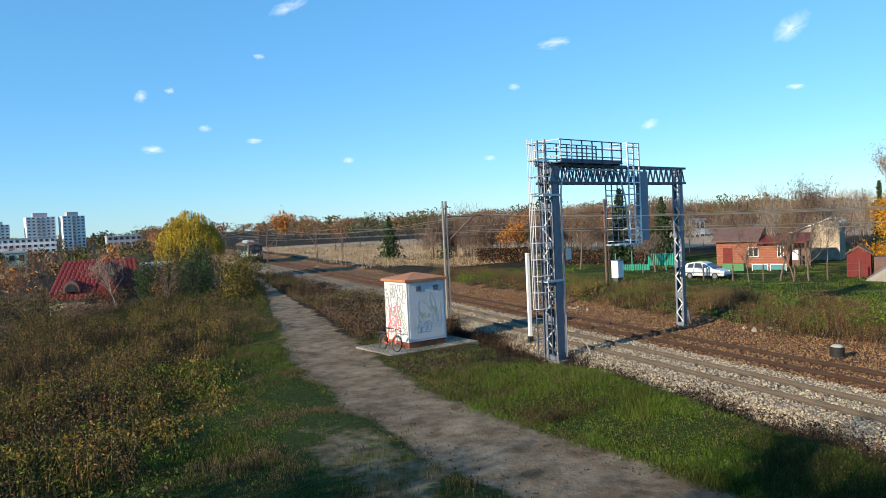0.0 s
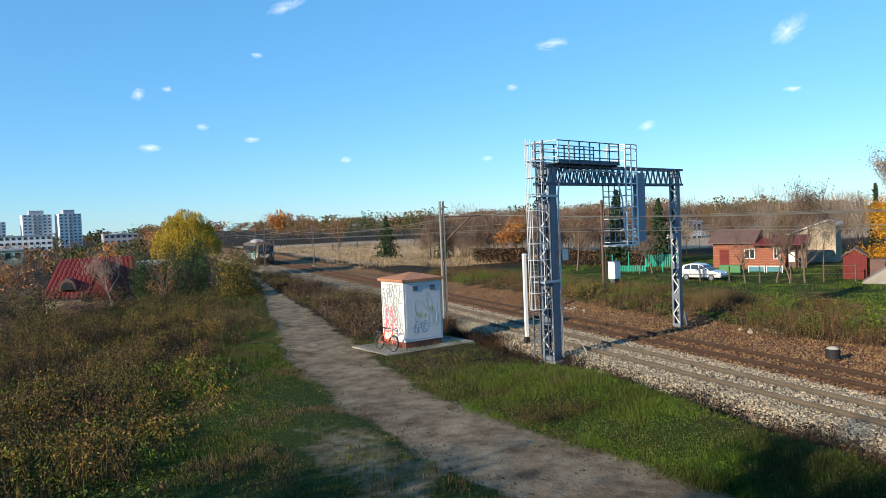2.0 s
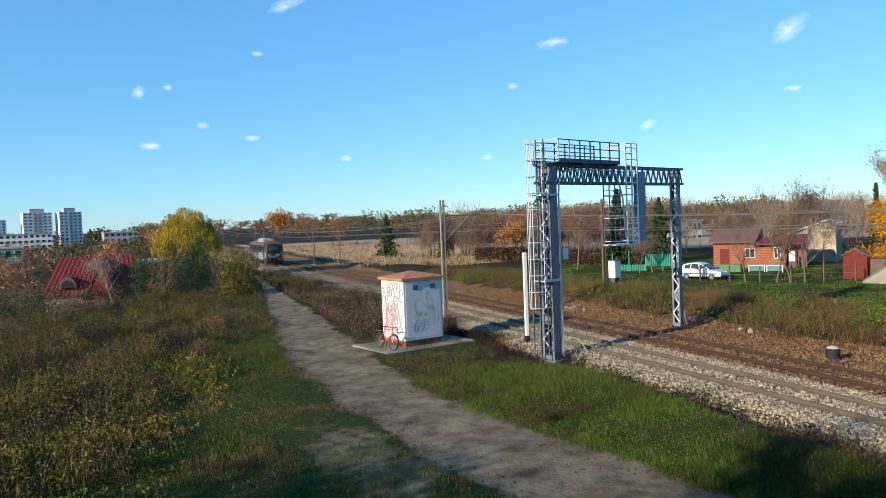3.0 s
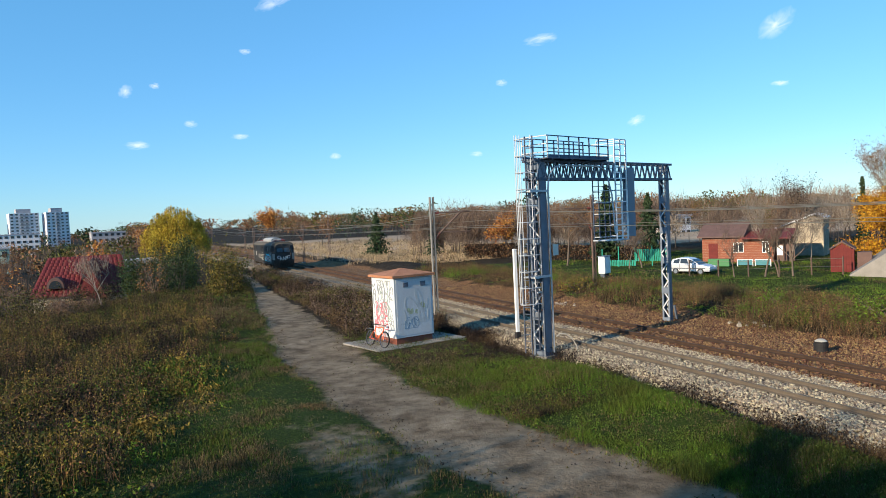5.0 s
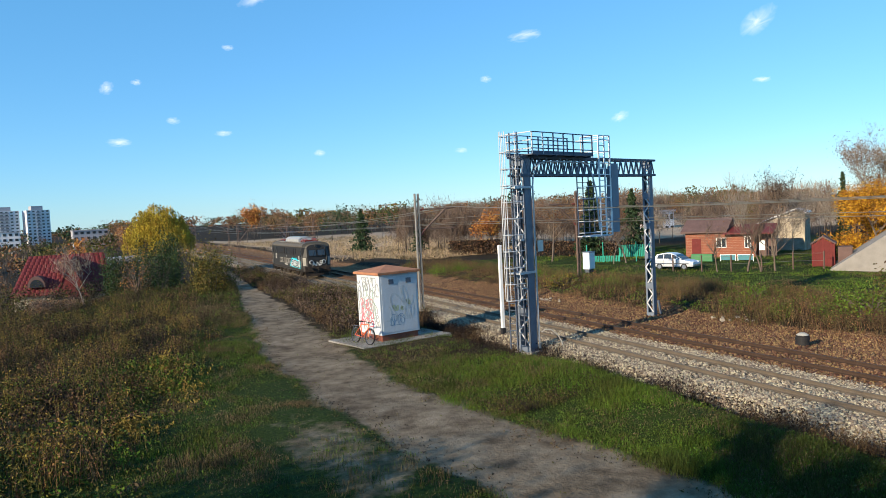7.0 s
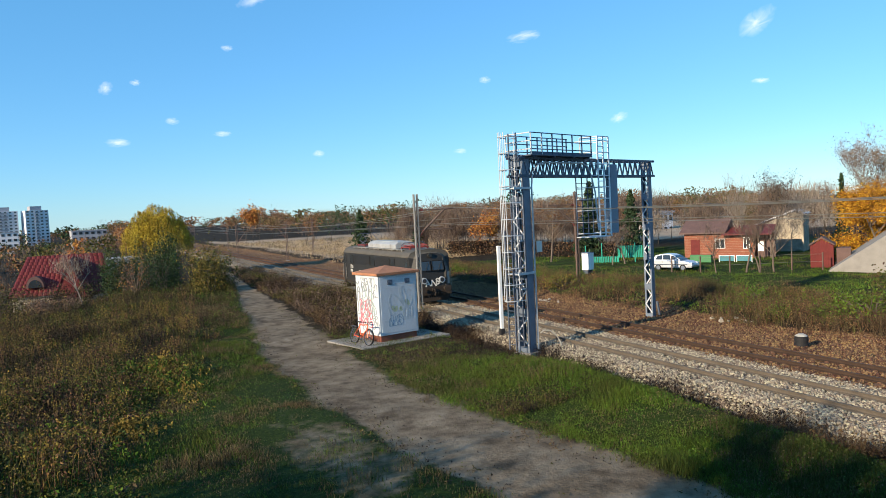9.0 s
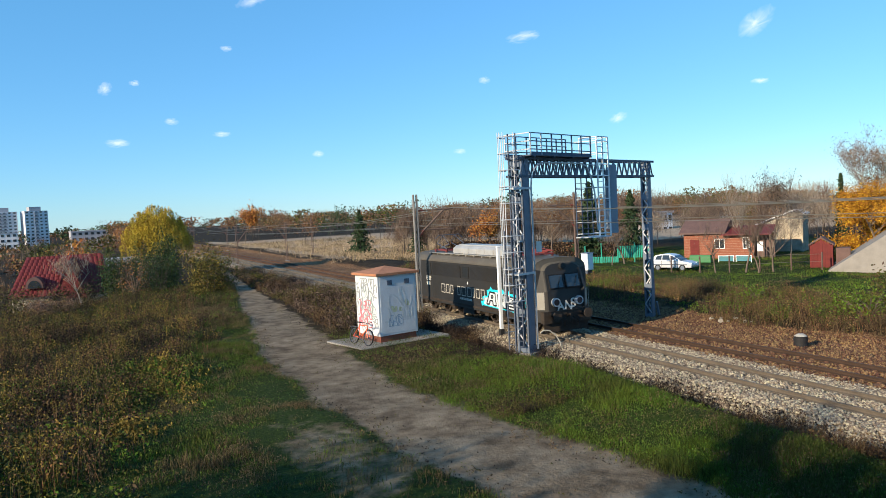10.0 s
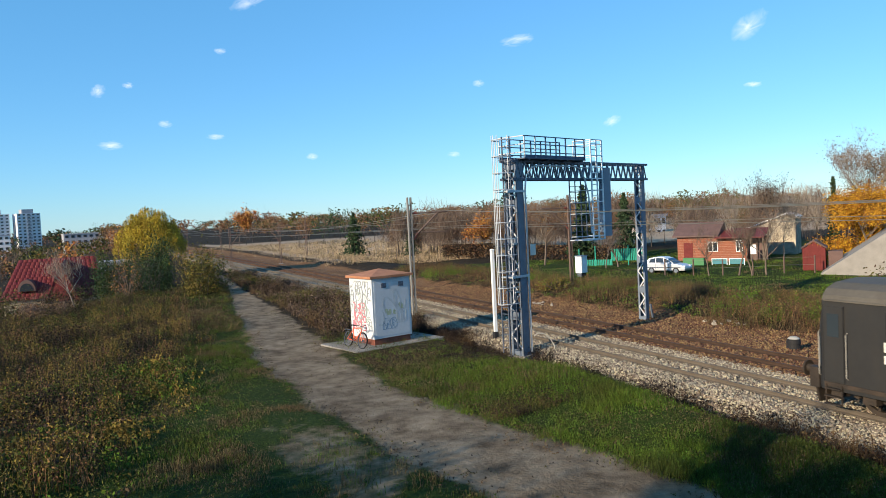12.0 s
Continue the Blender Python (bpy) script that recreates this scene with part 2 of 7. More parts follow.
def ground_height(x, y):
    n = noise.noise((x * 0.15, y * 0.15, 0)) * 0.18 + noise.noise((x * 0.6, y * 0.6, 3)) * 0.05
    z = -0.3 + n
    # ditch beside the ballast
    z -= 0.45 * math.exp(-((x - 17.0) / 0.7) ** 2)
    # low grassy berm between path and ditch
    z += 0.42 * math.exp(-((x - 14.9) / 1.2) ** 2) * (1 - smooth_step(23, 30, y))
    # ballast bed
    bed = smooth_step(17.2, 18.4, x) * (1 - smooth_step(26.0, 27.5, x))
    z = z * (1 - bed) + bed * (-0.205 + 0.04 * n)
    # hollow towards the houses
    low = smooth_step(66, 100, y) * (1 - smooth_step(-6, 5, x))
    z -= 4.2 * low
    low2 = smooth_step(25, 75, y) * (1 - smooth_step(-14, 0, x))
    z -= 1.0 * low2
    # bank on the far side
    z += 0.55 * smooth_step(28.5, 32, x) * (1 - smooth_step(33, 40, x))
    p = abs(x - lerp_table(PATH_MID, y))
    flat = (1 - smooth_step(0.8, 1.25, p / max(0.3, lerp_table(PATH_HALF, y)))) if y < 118 else 0
    if y < 118:
        z = z * (1 - 0.7 * flat) + 0.7 * flat * -0.33
    return z


def spaced(lo, a, b, hi, step, grow=1.18):
    out = [a + i * step for i in range(int(round((b - a) / step)) + 1)]
    s, p = step, out[-1]
    while p < hi:
        s *= grow
        p += s
        out.append(p)
    s, p = step, a
    left = []
    while p > lo:
        s *= grow
        p -= s
        left.append(p)
    return left[::-1] + out


def ground_masks(x, y):
    """Shares of trodden path, green grass, grey ballast, rusty ballast, pale dry field."""
    w = noise.noise((x * 0.5, y * 0.5, 9)) * 0.5 + noise.noise((x * 1.7, y * 1.7, 5)) * 0.25
    half = lerp_table(PATH_HALF, y)
    d = abs(x - lerp_table(PATH_MID, y)) / max(0.05, half)
    path = 1 - smooth_step(0.65, 1.3, d + w * 0.55) if half > 0.01 else 0
    path = max(path, 0.55 * (1 - smooth_step(0.2, 1.1, math.hypot((x - 5.6) / 2.6, (y - 19.0) / 7.0) + w * 0.9)))
    grass = smooth_step(-5.5, -1.5, x + w * 3 + (y - 20) * 0.11) * (1 - smooth_step(15.6, 17.0, x + w)) * (1 - smooth_step(60, 100, y))
    brown_strip = smooth_step(24, 31, y) * smooth_step(9.5, 11.5, x) * 0.75
    grass *= 1 - brown_strip
    grass = max(grass, smooth_step(38, 41.5, x + w * 2) * (1 - smooth_step(90, 115, x)) * (1 - smooth_step(75, 90, y)))
    grey = smooth_step(17.0, 17.9, x + w * 0.4) * (1 - smooth_step(21.6, 22.3, x + w * 0.4))
    rust = smooth_step(21.6, 22.3, x + w * 0.4) * (1 - smooth_step(28.6, 31.0, x + w * 1.6))
    dry = smooth_step(28, 35, x + w * 4) * smooth_step(92, 110, y + w * 8) * (1 - smooth_step(240, 300, y))
    return path, grass, grey, rust, dry


def ground_material():
    m = bpy.data.materials.new("ground_soil")
    m.use_nodes = True
    N, L = m.node_tree.nodes, m.node_tree.links
    b = N["Principled BSDF"]
    b.inputs["Roughness"].default_value = 0.95
    b.inputs["Specular IOR Level"].default_value = 0.1
    tc = N.new("ShaderNodeTexCoord")

    def tex(scale, detail=6, kind="ShaderNodeTexNoise", rough=0.6):
        t = N.new(kind)
        t.inputs["Scale"].default_value = scale
        if kind == "ShaderNodeTexNoise":
            t.inputs["Detail"].default_value = detail
            t.inputs["Roughness"].default_value = rough
        L.new(tc.outputs["Object"], t.inputs["Vector"])
        return t

    def ramp(fac, *stops):
        r = N.new("ShaderNodeValToRGB")
        e = r.color_ramp.elements
        while len(e) < len(stops):
            e.new(0.5)
        for el, (p, c) in zip(e, stops):
            el.position, el.color = p, (*c, 1)
        L.new(fac, r.inputs[0])
        return r.outputs[0]

    def mix(fac, a, c):
        x = N.new("ShaderNodeMix")
        x.data_type = "RGBA"
        L.new(fac, x.inputs[0])
        L.new(a, x.inputs[6])
        L.new(c, x.inputs[7])
        return x.outputs[2]

    def mask(name):
        a = N.new("ShaderNodeAttribute")
        a.attribute_name = name
        n = tex(2.2, 5)
        s = N.new("ShaderNodeMath")
        s.operation = "ADD"
        L.new(a.outputs["Fac"], s.inputs[0])
        k = N.new("ShaderNodeMapRange")
        k.inputs[3].default_value, k.inputs[4].default_value = -0.45, 0.45
        L.new(n.outputs["Fac"], k.inputs[0])
        L.new(k.outputs[0], s.inputs[1])
        r = N.new("ShaderNodeMapRange")
        r.inputs[1].default_value, r.inputs[2].default_value = 0.32, 0.68
        L.new(s.outputs[0], r.inputs[0])
        return r.outputs[0]

    mid, fine, big = tex(1.3, 8), tex(9, 6), tex(0.22, 4)
    soil = ramp(mid.outputs["Fac"], (0.3, (0.013, 0.010, 0.006)), (0.5, (0.028, 0.020, 0.012)), (0.7, (0.057, 0.042, 0.025)))
    grass = ramp(fine.outputs["Fac"], (0.3, (0.011, 0.018, 0.004)), (0.55, (0.025, 0.043, 0.007)), (0.75, (0.051, 0.060, 0.017)))
    path_a = ramp(mid.outputs["Fac"], (0.3, (0.078, 0.056, 0.036)), (0.5, (0.176, 0.133, 0.090)), (0.7, (0.271, 0.215, 0.152)))
    dry = ramp(mid.outputs["Fac"], (0.3, (0.28, 0.20, 0.135)), (0.7, (0.46, 0.36, 0.26)))
    stone = tex(13, 0, "ShaderNodeTexVoronoi")
    sep = N.new("ShaderNodeSeparateColor")
    L.new(stone.outputs["Color"], sep.inputs[0])
    grey = ramp(sep.outputs[0], (0.0, (0.064, 0.051, 0.036)), (0.5, (0.208, 0.172, 0.128)), (1.0, (0.384, 0.328, 0.256)))
    rust = ramp(sep.outputs[0], (0.0, (0.072, 0.035, 0.016)), (0.6, (0.209, 0.108, 0.050)), (1.0, (0.331, 0.202, 0.115)))
    col = mix(mask("grass"), soil, grass)
    col = mix(mask("dry"), col, dry)
    col = mix(mask("path"), col, path_a)
    col = mix(mask("grey"), col, grey)
    col = mix(mask("rust"), col, rust)
    hs = N.new("ShaderNodeHueSaturation")
    mr = N.new("ShaderNodeMapRange")
    mr.inputs[3].default_value, mr.inputs[4].default_value = 0.65, 1.35
    L.new(big.outputs["Fac"], mr.inputs[0])
    L.new(mr.outputs[0], hs.inputs["Value"])
    L.new(col, hs.inputs["Color"])
    L.new(hs.outputs[0], b.inputs["Base Color"])
    add = N.new("ShaderNodeMath")
    add.operation = "ADD"
    L.new(fine.outputs["Fac"], add.inputs[0])
    sm = N.new("ShaderNodeMath")
    sm.operation = "MULTIPLY"
    L.new(stone.outputs["Distance"], sm.inputs[0])
    bed = N.new("ShaderNodeMath")
    bed.operation = "ADD"
    L.new(mask("grey"), bed.inputs[0])
    L.new(mask("rust"), bed.inputs[1])
    L.new(bed.outputs[0], sm.inputs[1])
    L.new(sm.outputs[0], add.inputs[1])
    bp = N.new("ShaderNodeBump")
    bp.inputs["Strength"].default_value, bp.inputs["Distance"].default_value = 0.7, 0.06
    L.new(add.outputs[0], bp.inputs["Height"])
    L.new(bp.outputs[0], b.inputs["Normal"])
    return m


def make_ground():
    xs = spaced(-3500, -16, 44, 3500, 0.3)
    ys = spaced(-600, 6, 80, 4200, 0.35)
    vs = [(x, y, ground_height(x, y)) for y in ys for x in xs]
    n = len(xs)
    fs = [(j * n + i, j * n + i + 1, (j + 1) * n + i + 1, (j + 1) * n + i) for j in range(len(ys) - 1) for i in range(n - 1)]
    me = bpy.data.meshes.new("ground")
    me.from_pydata(vs, [], fs)
    masks = np.array([ground_masks(x, y) for y in ys for x in xs], dtype=np.float32)
    for k, name in enumerate(("path", "grass", "grey", "rust", "dry")):
        a = me.attributes.new(name, "FLOAT", "POINT")
        a.data.foreach_set("value", np.ascontiguousarray(masks[:, k]))
    me.polygons.foreach_set("use_smooth", [True] * len(me.polygons))
    me.materials.append(ground_material())
    return tagged(new("ground", me), "uneven autumn ground with worn dirt path, grass and ballast", "ground", kind="structure")


make_ground()


def make_embankment():
    # both blocks lie out of view, shaped so their shade falls on near ground
    e = part("embankment", MB().box(-70, -40, -1, 14, 2.0, 4.55, taper=0.6).box(-110, -40, -1, -16.5, 12.6, 5.2, taper=0.6), M["earth"])
    tagged(e, "unseen grassy earth embankment behind the viewpoint, added to shade the near ground", "embankment", kind="structure")


M["earth"] = mat("grassy_earth", (0.07, 0.065, 0.03), 0.95, 0, 0.4, 0.8, 0.3)
make_embankment()


def make_parapet():
    """Concrete parapet added out of view, just under the viewpoint, to cast shade on near ground."""
    t = thing("shade_parapet", pose(0, 0.55, 0), "unseen plain concrete parapet under the viewpoint, added to shade the near ground", "parapet", kind="structure")
    for k in range(14):
        bevelled(part("parapet_panel", MB().box(-69.9 + k * 6.0, -0.1, 4.5, -63.92 + k * 6.0, 0.1, 5.5), M["concrete"], t), 0.03)


make_parapet()


# ---- tracks ----
def rail_profile():
    return [(-0.07, -0.16), (0.07, -0.16), (0.07, -0.145), (0.012, -0.12), (0.012, -0.045), (0.036, -0.03), (0.036, -0.004), (-0.036, -0.004), (-0.036, -0.03), (-0.012, -0.045), (-0.012, -0.12), (-0.07, -0.145)]


def make_track(x, sleeper_mat, label, worn):
    t = thing("railway_track", pose(x, 0, 0), label, "railway track", "railway tracks", "structure")
    for s in (-0.7525, 0.7525):
        mb = MB().prism([(s + a, c) for a, c in rail_profile()], 1, -120, 420)
        r = part("rail", mb, worn, t)
        part("rail_head", MB().box(s - 0.03, -120, -0.006, s + 0.03, 420, 0.0), worn, r, "polished running surface")
    me = MB()
    me.prism([(-1.28, -0.30), (1.28, -0.30), (1.22, -0.17), (0.45, -0.17), (0.35, -0.21), (-0.35, -0.21), (-0.45, -0.17), (-1.22, -0.17)], 1, -0.13, 0.13)
    for s in (-0.7525, 0.7525):
        for d in (-0.13, 0.13):
            me.box(s + d - 0.05, -0.07, -0.17, s + d + 0.05, 0.07, -0.12, taper=0.015)
    mesh = me.mesh("sleeper", sleeper_mat)
    rest = MB()
    y = -6.0
    rnd = random.Random(int(x * 10))
    while y < 330:
        yy = y + rnd.uniform(-0.02, 0.02)
        if 4 < y < 125:
            part("sleeper", mesh, None, t, at=pose(0, yy, rnd.uniform(-0.01, 0.01), 0, 0, rnd.uniform(-0.6, 0.6)))
        else:
            rest.box(-1.28, yy - 0.13, -0.30, 1.28, yy + 0.13, -0.17)
        y += 0.62
    tagged(part("distant_sleeper", rest, sleeper_mat, t), kind="stuff")
    return t


make_track(TRACK_1, M["sleeper"], "straight railway track with concrete sleepers in pale ballast", M["rail_grey"])
make_track(TRACK_2, M["sleeper_old"], "rust-brown railway track in reddish ballast", M["rail"])


# ---- ballast ----
def make_stones(name, label, n, x0, x1, y0, y1, size, material, seed):
    """Loose broken stones of the ballast, eight-faced, each turned and shaped at random; none on the rails."""
    rng = np.random.default_rng(seed)
    x = rng.uniform(x0, x1, n)
    y = y0 + (y1 - y0) * rng.random(n) ** 1.7
    ok = np.ones(n, bool)
    for t in (TRACK_1, TRACK_2):
        for r in (-0.7525, 0.7525):
            ok &= np.abs(x - t - r) > 0.13
        near = np.abs(x - t) < 1.25
        ok &= ~(near & (rng.random(n) < 0.25))
    x, y = x[ok], y[ok]
    n = len(x)
    z = np.array([ground_height(a, b) for a, b in zip(x, y)]) + 0.018 + 0.02 * rng.random(n)
    s = size * rng.uniform(0.6, 1.5, n)
    q = np.linalg.qr(rng.normal(size=(n, 3, 3)))[0] * (s[:, None] * rng.uniform(0.65, 1.2, (n, 3)))[:, None, :]
    c = np.stack([x, y, z], 1)
    ends = np.stack([c + q[:, :, 0], c + q[:, :, 1], c - q[:, :, 0], c - q[:, :, 1], c + q[:, :, 2], c - q[:, :, 2]], 1)
    tri = np.array([(0, 1, 4), (1, 2, 4), (2, 3, 4), (3, 0, 4), (1, 0, 5), (2, 1, 5), (3, 2, 5), (0, 3, 5)])
    me = bpy.data.meshes.new(name)
    me.vertices.add(n * 6)
    me.vertices.foreach_set("co", ends.astype(np.float32).ravel())
    idx = (tri[None] + (np.arange(n) * 6)[:, None, None]).astype(np.int32).ravel()
    me.loops.add(len(idx))
    me.loops.foreach_set("vertex_index", idx)
    me.polygons.add(n * 8)
    me.polygons.foreach_set("loop_start", np.arange(0, n * 24, 3, dtype=np.int32))
    me.polygons.foreach_set("loop_total", np.full(n * 8, 3, dtype=np.int32))
    me.update(calc_edges=True)
    me.materials.append(material)
    return tagged(new(name, me), label, "stones", kind="stuff")


M["ballast_pale"] = mat("pale_ballast_stone", (0.33, 0.275, 0.205), 0.9, 0, 0.25, 2, 0.1, island=0.6)
M["ballast_rust"] = mat("rust_stained_ballast_stone", (0.19, 0.105, 0.056), 0.9, 0, 0.35, 1.2, 0.1, island=0.6)
make_stones("pale_ballast", "pale grey-beige broken ballast stones round the near track", 52000, 17.5, 22.2, 8, 62, 0.05, M["ballast_pale"], 12)
make_stones("rusty_ballast", "rust-stained broken ballast stones round the far track", 40000, 22.0, 29.6, 10, 62, 0.05, M["ballast_rust"], 13)


# ---- lettering ----
def text_mesh(s, size, depth=0.004, bold=0.0):
    cu = bpy.data.curves.new("text", "FONT")
    cu.body, cu.size, cu.extrude, cu.offset = s, size, depth, bold
    cu.align_x = "LEFT"
    ob = bpy.data.objects.new("text", cu)
    scene.collection.objects.link(ob)
    me = bpy.data.meshes.new_from_object(ob.evaluated_get(bpy.context.evaluated_depsgraph_get()))
    bpy.data.objects.remove(ob)
    bpy.data.curves.remove(cu)
    return me


def text_part(name, s, size, material, parent, at, label="", depth=0.004, bold=0.0):
    me = text_mesh(s, size, depth, bold)
    me.materials.clear()
    me.materials.append(material)
    ob = new(name, me)
    ob.parent = parent
    ob.matrix_basis = at
    return tagged(ob, label) if label else ob


# ---- locomotive ----
LOCO_L, LOCO_W = 15.65, 1.5


def loco_section(end):
    """Half cross-section (half width, height); end 0 in the middle, 1 at the very front."""
    e = end
    return [(LOCO_W - 0.50 * e, 0.66), (LOCO_W - 0.48 * e, 1.15), (LOCO_W - 0.46 * e, 2.15), (LOCO_W - 0.50 * e, 3.22 - 0.10 * e),
            (LOCO_W - 0.05 - 0.52 * e, 3.36 - 0.13 * e), (LOCO_W - 0.22 - 0.48 * e, 3.54 - 0.2 * e), (LOCO_W - 0.6 - 0.34 * e, 3.68 - 0.26 * e), (0.0, 3.74 - 0.28 * e)]


def loco_body():
    mb = MB()
    ys = [(0.0, 1.0), (0.05, 0.86), (0.12, 0.72), (0.40, 0.10), (0.5, 0.0)]
    ys = ys + [(LOCO_L - a, b) for a, b in reversed(ys)]
    rings = []
    for y, e in ys:
        half = loco_section(e)
        ring = [(-w, z) for w, z in half] + [(w, z) for w, z in reversed(half[:-1])]
        sgn = 1 if y < LOCO_L / 2 else -1
        rings.append([(a, y + sgn * (0.38 * max(0.0, min(1.0, (z - 2.1) / 1.3)) * max(0.0, min(1, e * 3))), z) for a, z in ring])
    n = len(rings[0])
    mb.add([p for r in rings for p in r], [])
    for i in range(len(rings) - 1):
        for k in range(n - 1):
            mb.f.append((i * n + k, i * n + k + 1, (i + 1) * n + k + 1, (i + 1) * n + k))
            mb.mi.append(1 if 3 <= k <= n - 5 else 0)
        mb.f.append((i * n + n - 1, i * n, (i + 1) * n, (i + 1) * n + n - 1))
        mb.mi.append(0)
    for base, order in ((0, range(n)), ((len(rings) - 1) * n, range(n - 1, -1, -1))):
        mb.f.append(tuple(base + k for k in order))
        mb.mi.append(0)
    return mb


def graffiti_poly(pts, y0, y1, z0, z1, depth, out):
    """A flat painted patch on the near side wall; u runs from rear to front along the wall."""
    poly = [(y1 + (y0 - y1) * u, z0 + (z1 - z0) * v) for u, v in pts]
    x = -LOCO_W
    return MB().prism(poly, 0, x - out, x - out + depth)


def make_loco():
    lo = thing("electric_locomotive", pose(TRACK_1, 140, 0), "sooty dark grey electric locomotive with turquoise graffiti, on rails", "locomotive")
    body = part("body", loco_body(), [M["loco"], M["loco_roof"]], lo)
    bevelled(body, 0.03)
    x = -LOCO_W
    for side in (-1, 1):
        # gutter, lower sill, louvre bands
        part("roof_gutter", MB().box(side * (LOCO_W + 0.03) - 0.025, 0.6, 3.2, side * (LOCO_W + 0.03) + 0.025, LOCO_L - 0.6, 3.25), M["loco_roof"], body)
        sx = side * (LOCO_W + 0.012)
        part("lower_sill", MB().box(sx - 0.02, 0.55, 0.78, sx + 0.02, LOCO_L - 0.55, 0.9), M["under"], body)
        for y0, y1 in ((4.1, 7.2), (8.4, 12.4)):
            for k in range(15):
                z = 2.38 + k * 0.05
                part("louvre_slat", MB().prism([(sx, z), (sx + side * 0.035, z - 0.012), (sx + side * 0.035, z), (sx, z + 0.03)], 1, y0, y1), M["loco"], body)
        for y0, y1 in ((3.1, 3.75), (7.4, 8.15), (12.6, 13.25)):
            part("side_window", MB().box(sx - 0.012, y0, 2.42, sx + 0.012, y1, 3.0), M["dull_glass"], body, "dull dark side window")
            fr = MB()
            fr.box(sx - 0.03, y0 - 0.05, 2.37, sx + 0.03, y1 + 0.05, 2.42).box(sx - 0.03, y0 - 0.05, 3.0, sx + 0.03, y1 + 0.05, 3.05)
            fr.box(sx - 0.03, y0 - 0.05, 2.42, sx + 0.03, y0, 3.0).box(sx - 0.03, y1, 2.42, sx + 0.03, y1 + 0.05, 3.0)
            part("window_frame", fr, M["loco"], body)
        for a, s in ((0.0, 1), (LOCO_L, -1)):
            # cab door with recessed jambs, drop window, pale corner panel, hand rails
            d0, d1 = sorted((a + s * 0.56, a + s * 1.16))
            door = part("cab_door", MB().box(sx - 0.02, d0, 0.95, sx + 0.012, d1, 3.05), M["loco"], body)
            part("door_window", MB().box(sx - 0.03, d0 + 0.12, 2.2, sx + 0.022, d1 - 0.12, 2.85), M["glass"], door)
            gap = MB()
            for yy in (d0 - 0.03, d1 + 0.01):
                gap.box(sx - 0.016, yy, 0.92, sx + 0.016, yy + 0.02, 3.08)
            part("door_gap", gap, M["black"], door)
            for yy in (d0 - 0.12, d1 + 0.12):
                part("hand_rail", MB().tube([(sx, yy, 1.05), (sx + side * 0.07, yy, 1.1), (sx + side * 0.07, yy, 2.3), (sx, yy, 2.35)], 0.016, 6), M["loco_light"], body)
            # sunlit chamfer: its brightness is put into the panel's pale colour
            near_ = (side * (LOCO_W - 0.05), a + s * 0.40)
            front_ = (side * (LOCO_W - 0.335), a + s * 0.135)
            cp = [(side * 0.012 + q[0], q[1] - s * 0.012, z) for z in (1.28, 2.12) for q in (near_, front_)]
            cp = cp + [(x_ - side * 0.03, y_ + s * 0.02, z_) for x_, y_, z_ in cp]
            part("corner_panel", MB().add(cp, [(0, 1, 3, 2), (4, 6, 7, 5), (0, 4, 5, 1), (1, 5, 7, 3), (3, 7, 6, 2), (2, 6, 4, 0)]), M["loco_light"], body, "cab corner panel, its sunlit brightness put into a pale grey")
            st = MB()
            for k in range(3):
                st.box(sx - 0.12, d0 + 0.05, 0.28 + k * 0.22, sx + 0.02, d1 - 0.05, 0.31 + k * 0.22)
            for yy in (d0 + 0.04, d1 - 0.08):
                st.box(sx - 0.05, yy, 0.26, sx - 0.01, yy + 0.04, 0.85)
            part("cab_step", st, M["under"], body)
    # cab fronts: windscreens, lamps, buffers, beam
    for a, s in ((0.0, 1), (LOCO_L, -1)):
        def fy(z, d=0.0):
            return a + s * (0.38 * max(0, min(1, (z - 2.1) / 1.3)) - d)
        for x0, x1 in ((-0.88, -0.07), (0.07, 0.88)):
            z0, z1 = 2.28, 2.92
            vs = [(x0, fy(z0, 0.012), z0), (x1, fy(z0, 0.012), z0), (x1, fy(z1, 0.012), z1), (x0, fy(z1, 0.012), z1)]
            vs += [(p[0], p[1] + s * 0.03, p[2]) for p in vs]
            w = part("windscreen", MB().add(vs, [(0, 1, 2, 3), (7, 6, 5, 4), (0, 4, 5, 1), (1, 5, 6, 2), (2, 6, 7, 3), (3, 7, 4, 0)]), M["glass"], body)
            fr = MB()
            for q0, q1 in ((0, 1), (1, 2), (2, 3), (3, 0)):
                fr.beam(vs[q0], vs[q1], 0.05, 0.05)
            part("windscreen_frame", fr, M["black"], w)
            wp = MB().beam(((x0 + x1) / 2, fy(2.25, 0.05), 2.25), ((x0 + x1) / 2 + 0.25, fy(2.8, 0.05), 2.8), 0.02)
            part("wiper", wp, M["black"], w)
        for lx in (-0.66, 0.66):
            hl = part("headlight", MB().disc((lx, a - s * 0.06, 1.62), (0, 1, 0), 0.21, 0.16, 24), M["galv"], body, "round headlamp")
            part("lens", MB().disc((lx, a - s * 0.145, 1.62), (0, 1, 0), 0.15, 0.02, 20), M["glass"], hl)
        tl = part("top_light", MB().disc((0, a + s * 0.32, 3.3), (0, 1, 0), 0.16, 0.25, 18), M["loco"], body, "round roof lamp")
        part("lens", MB().disc((0, a + s * 0.185, 3.3), (0, 1, 0), 0.12, 0.03, 18), M["glass"], tl)
        part("buffer_beam", MB().box(-1.35, min(a - s * 0.06, a + s * 0.25), 0.62, 1.35, max(a - s * 0.06, a + s * 0.25), 1.2), M["under"], lo)
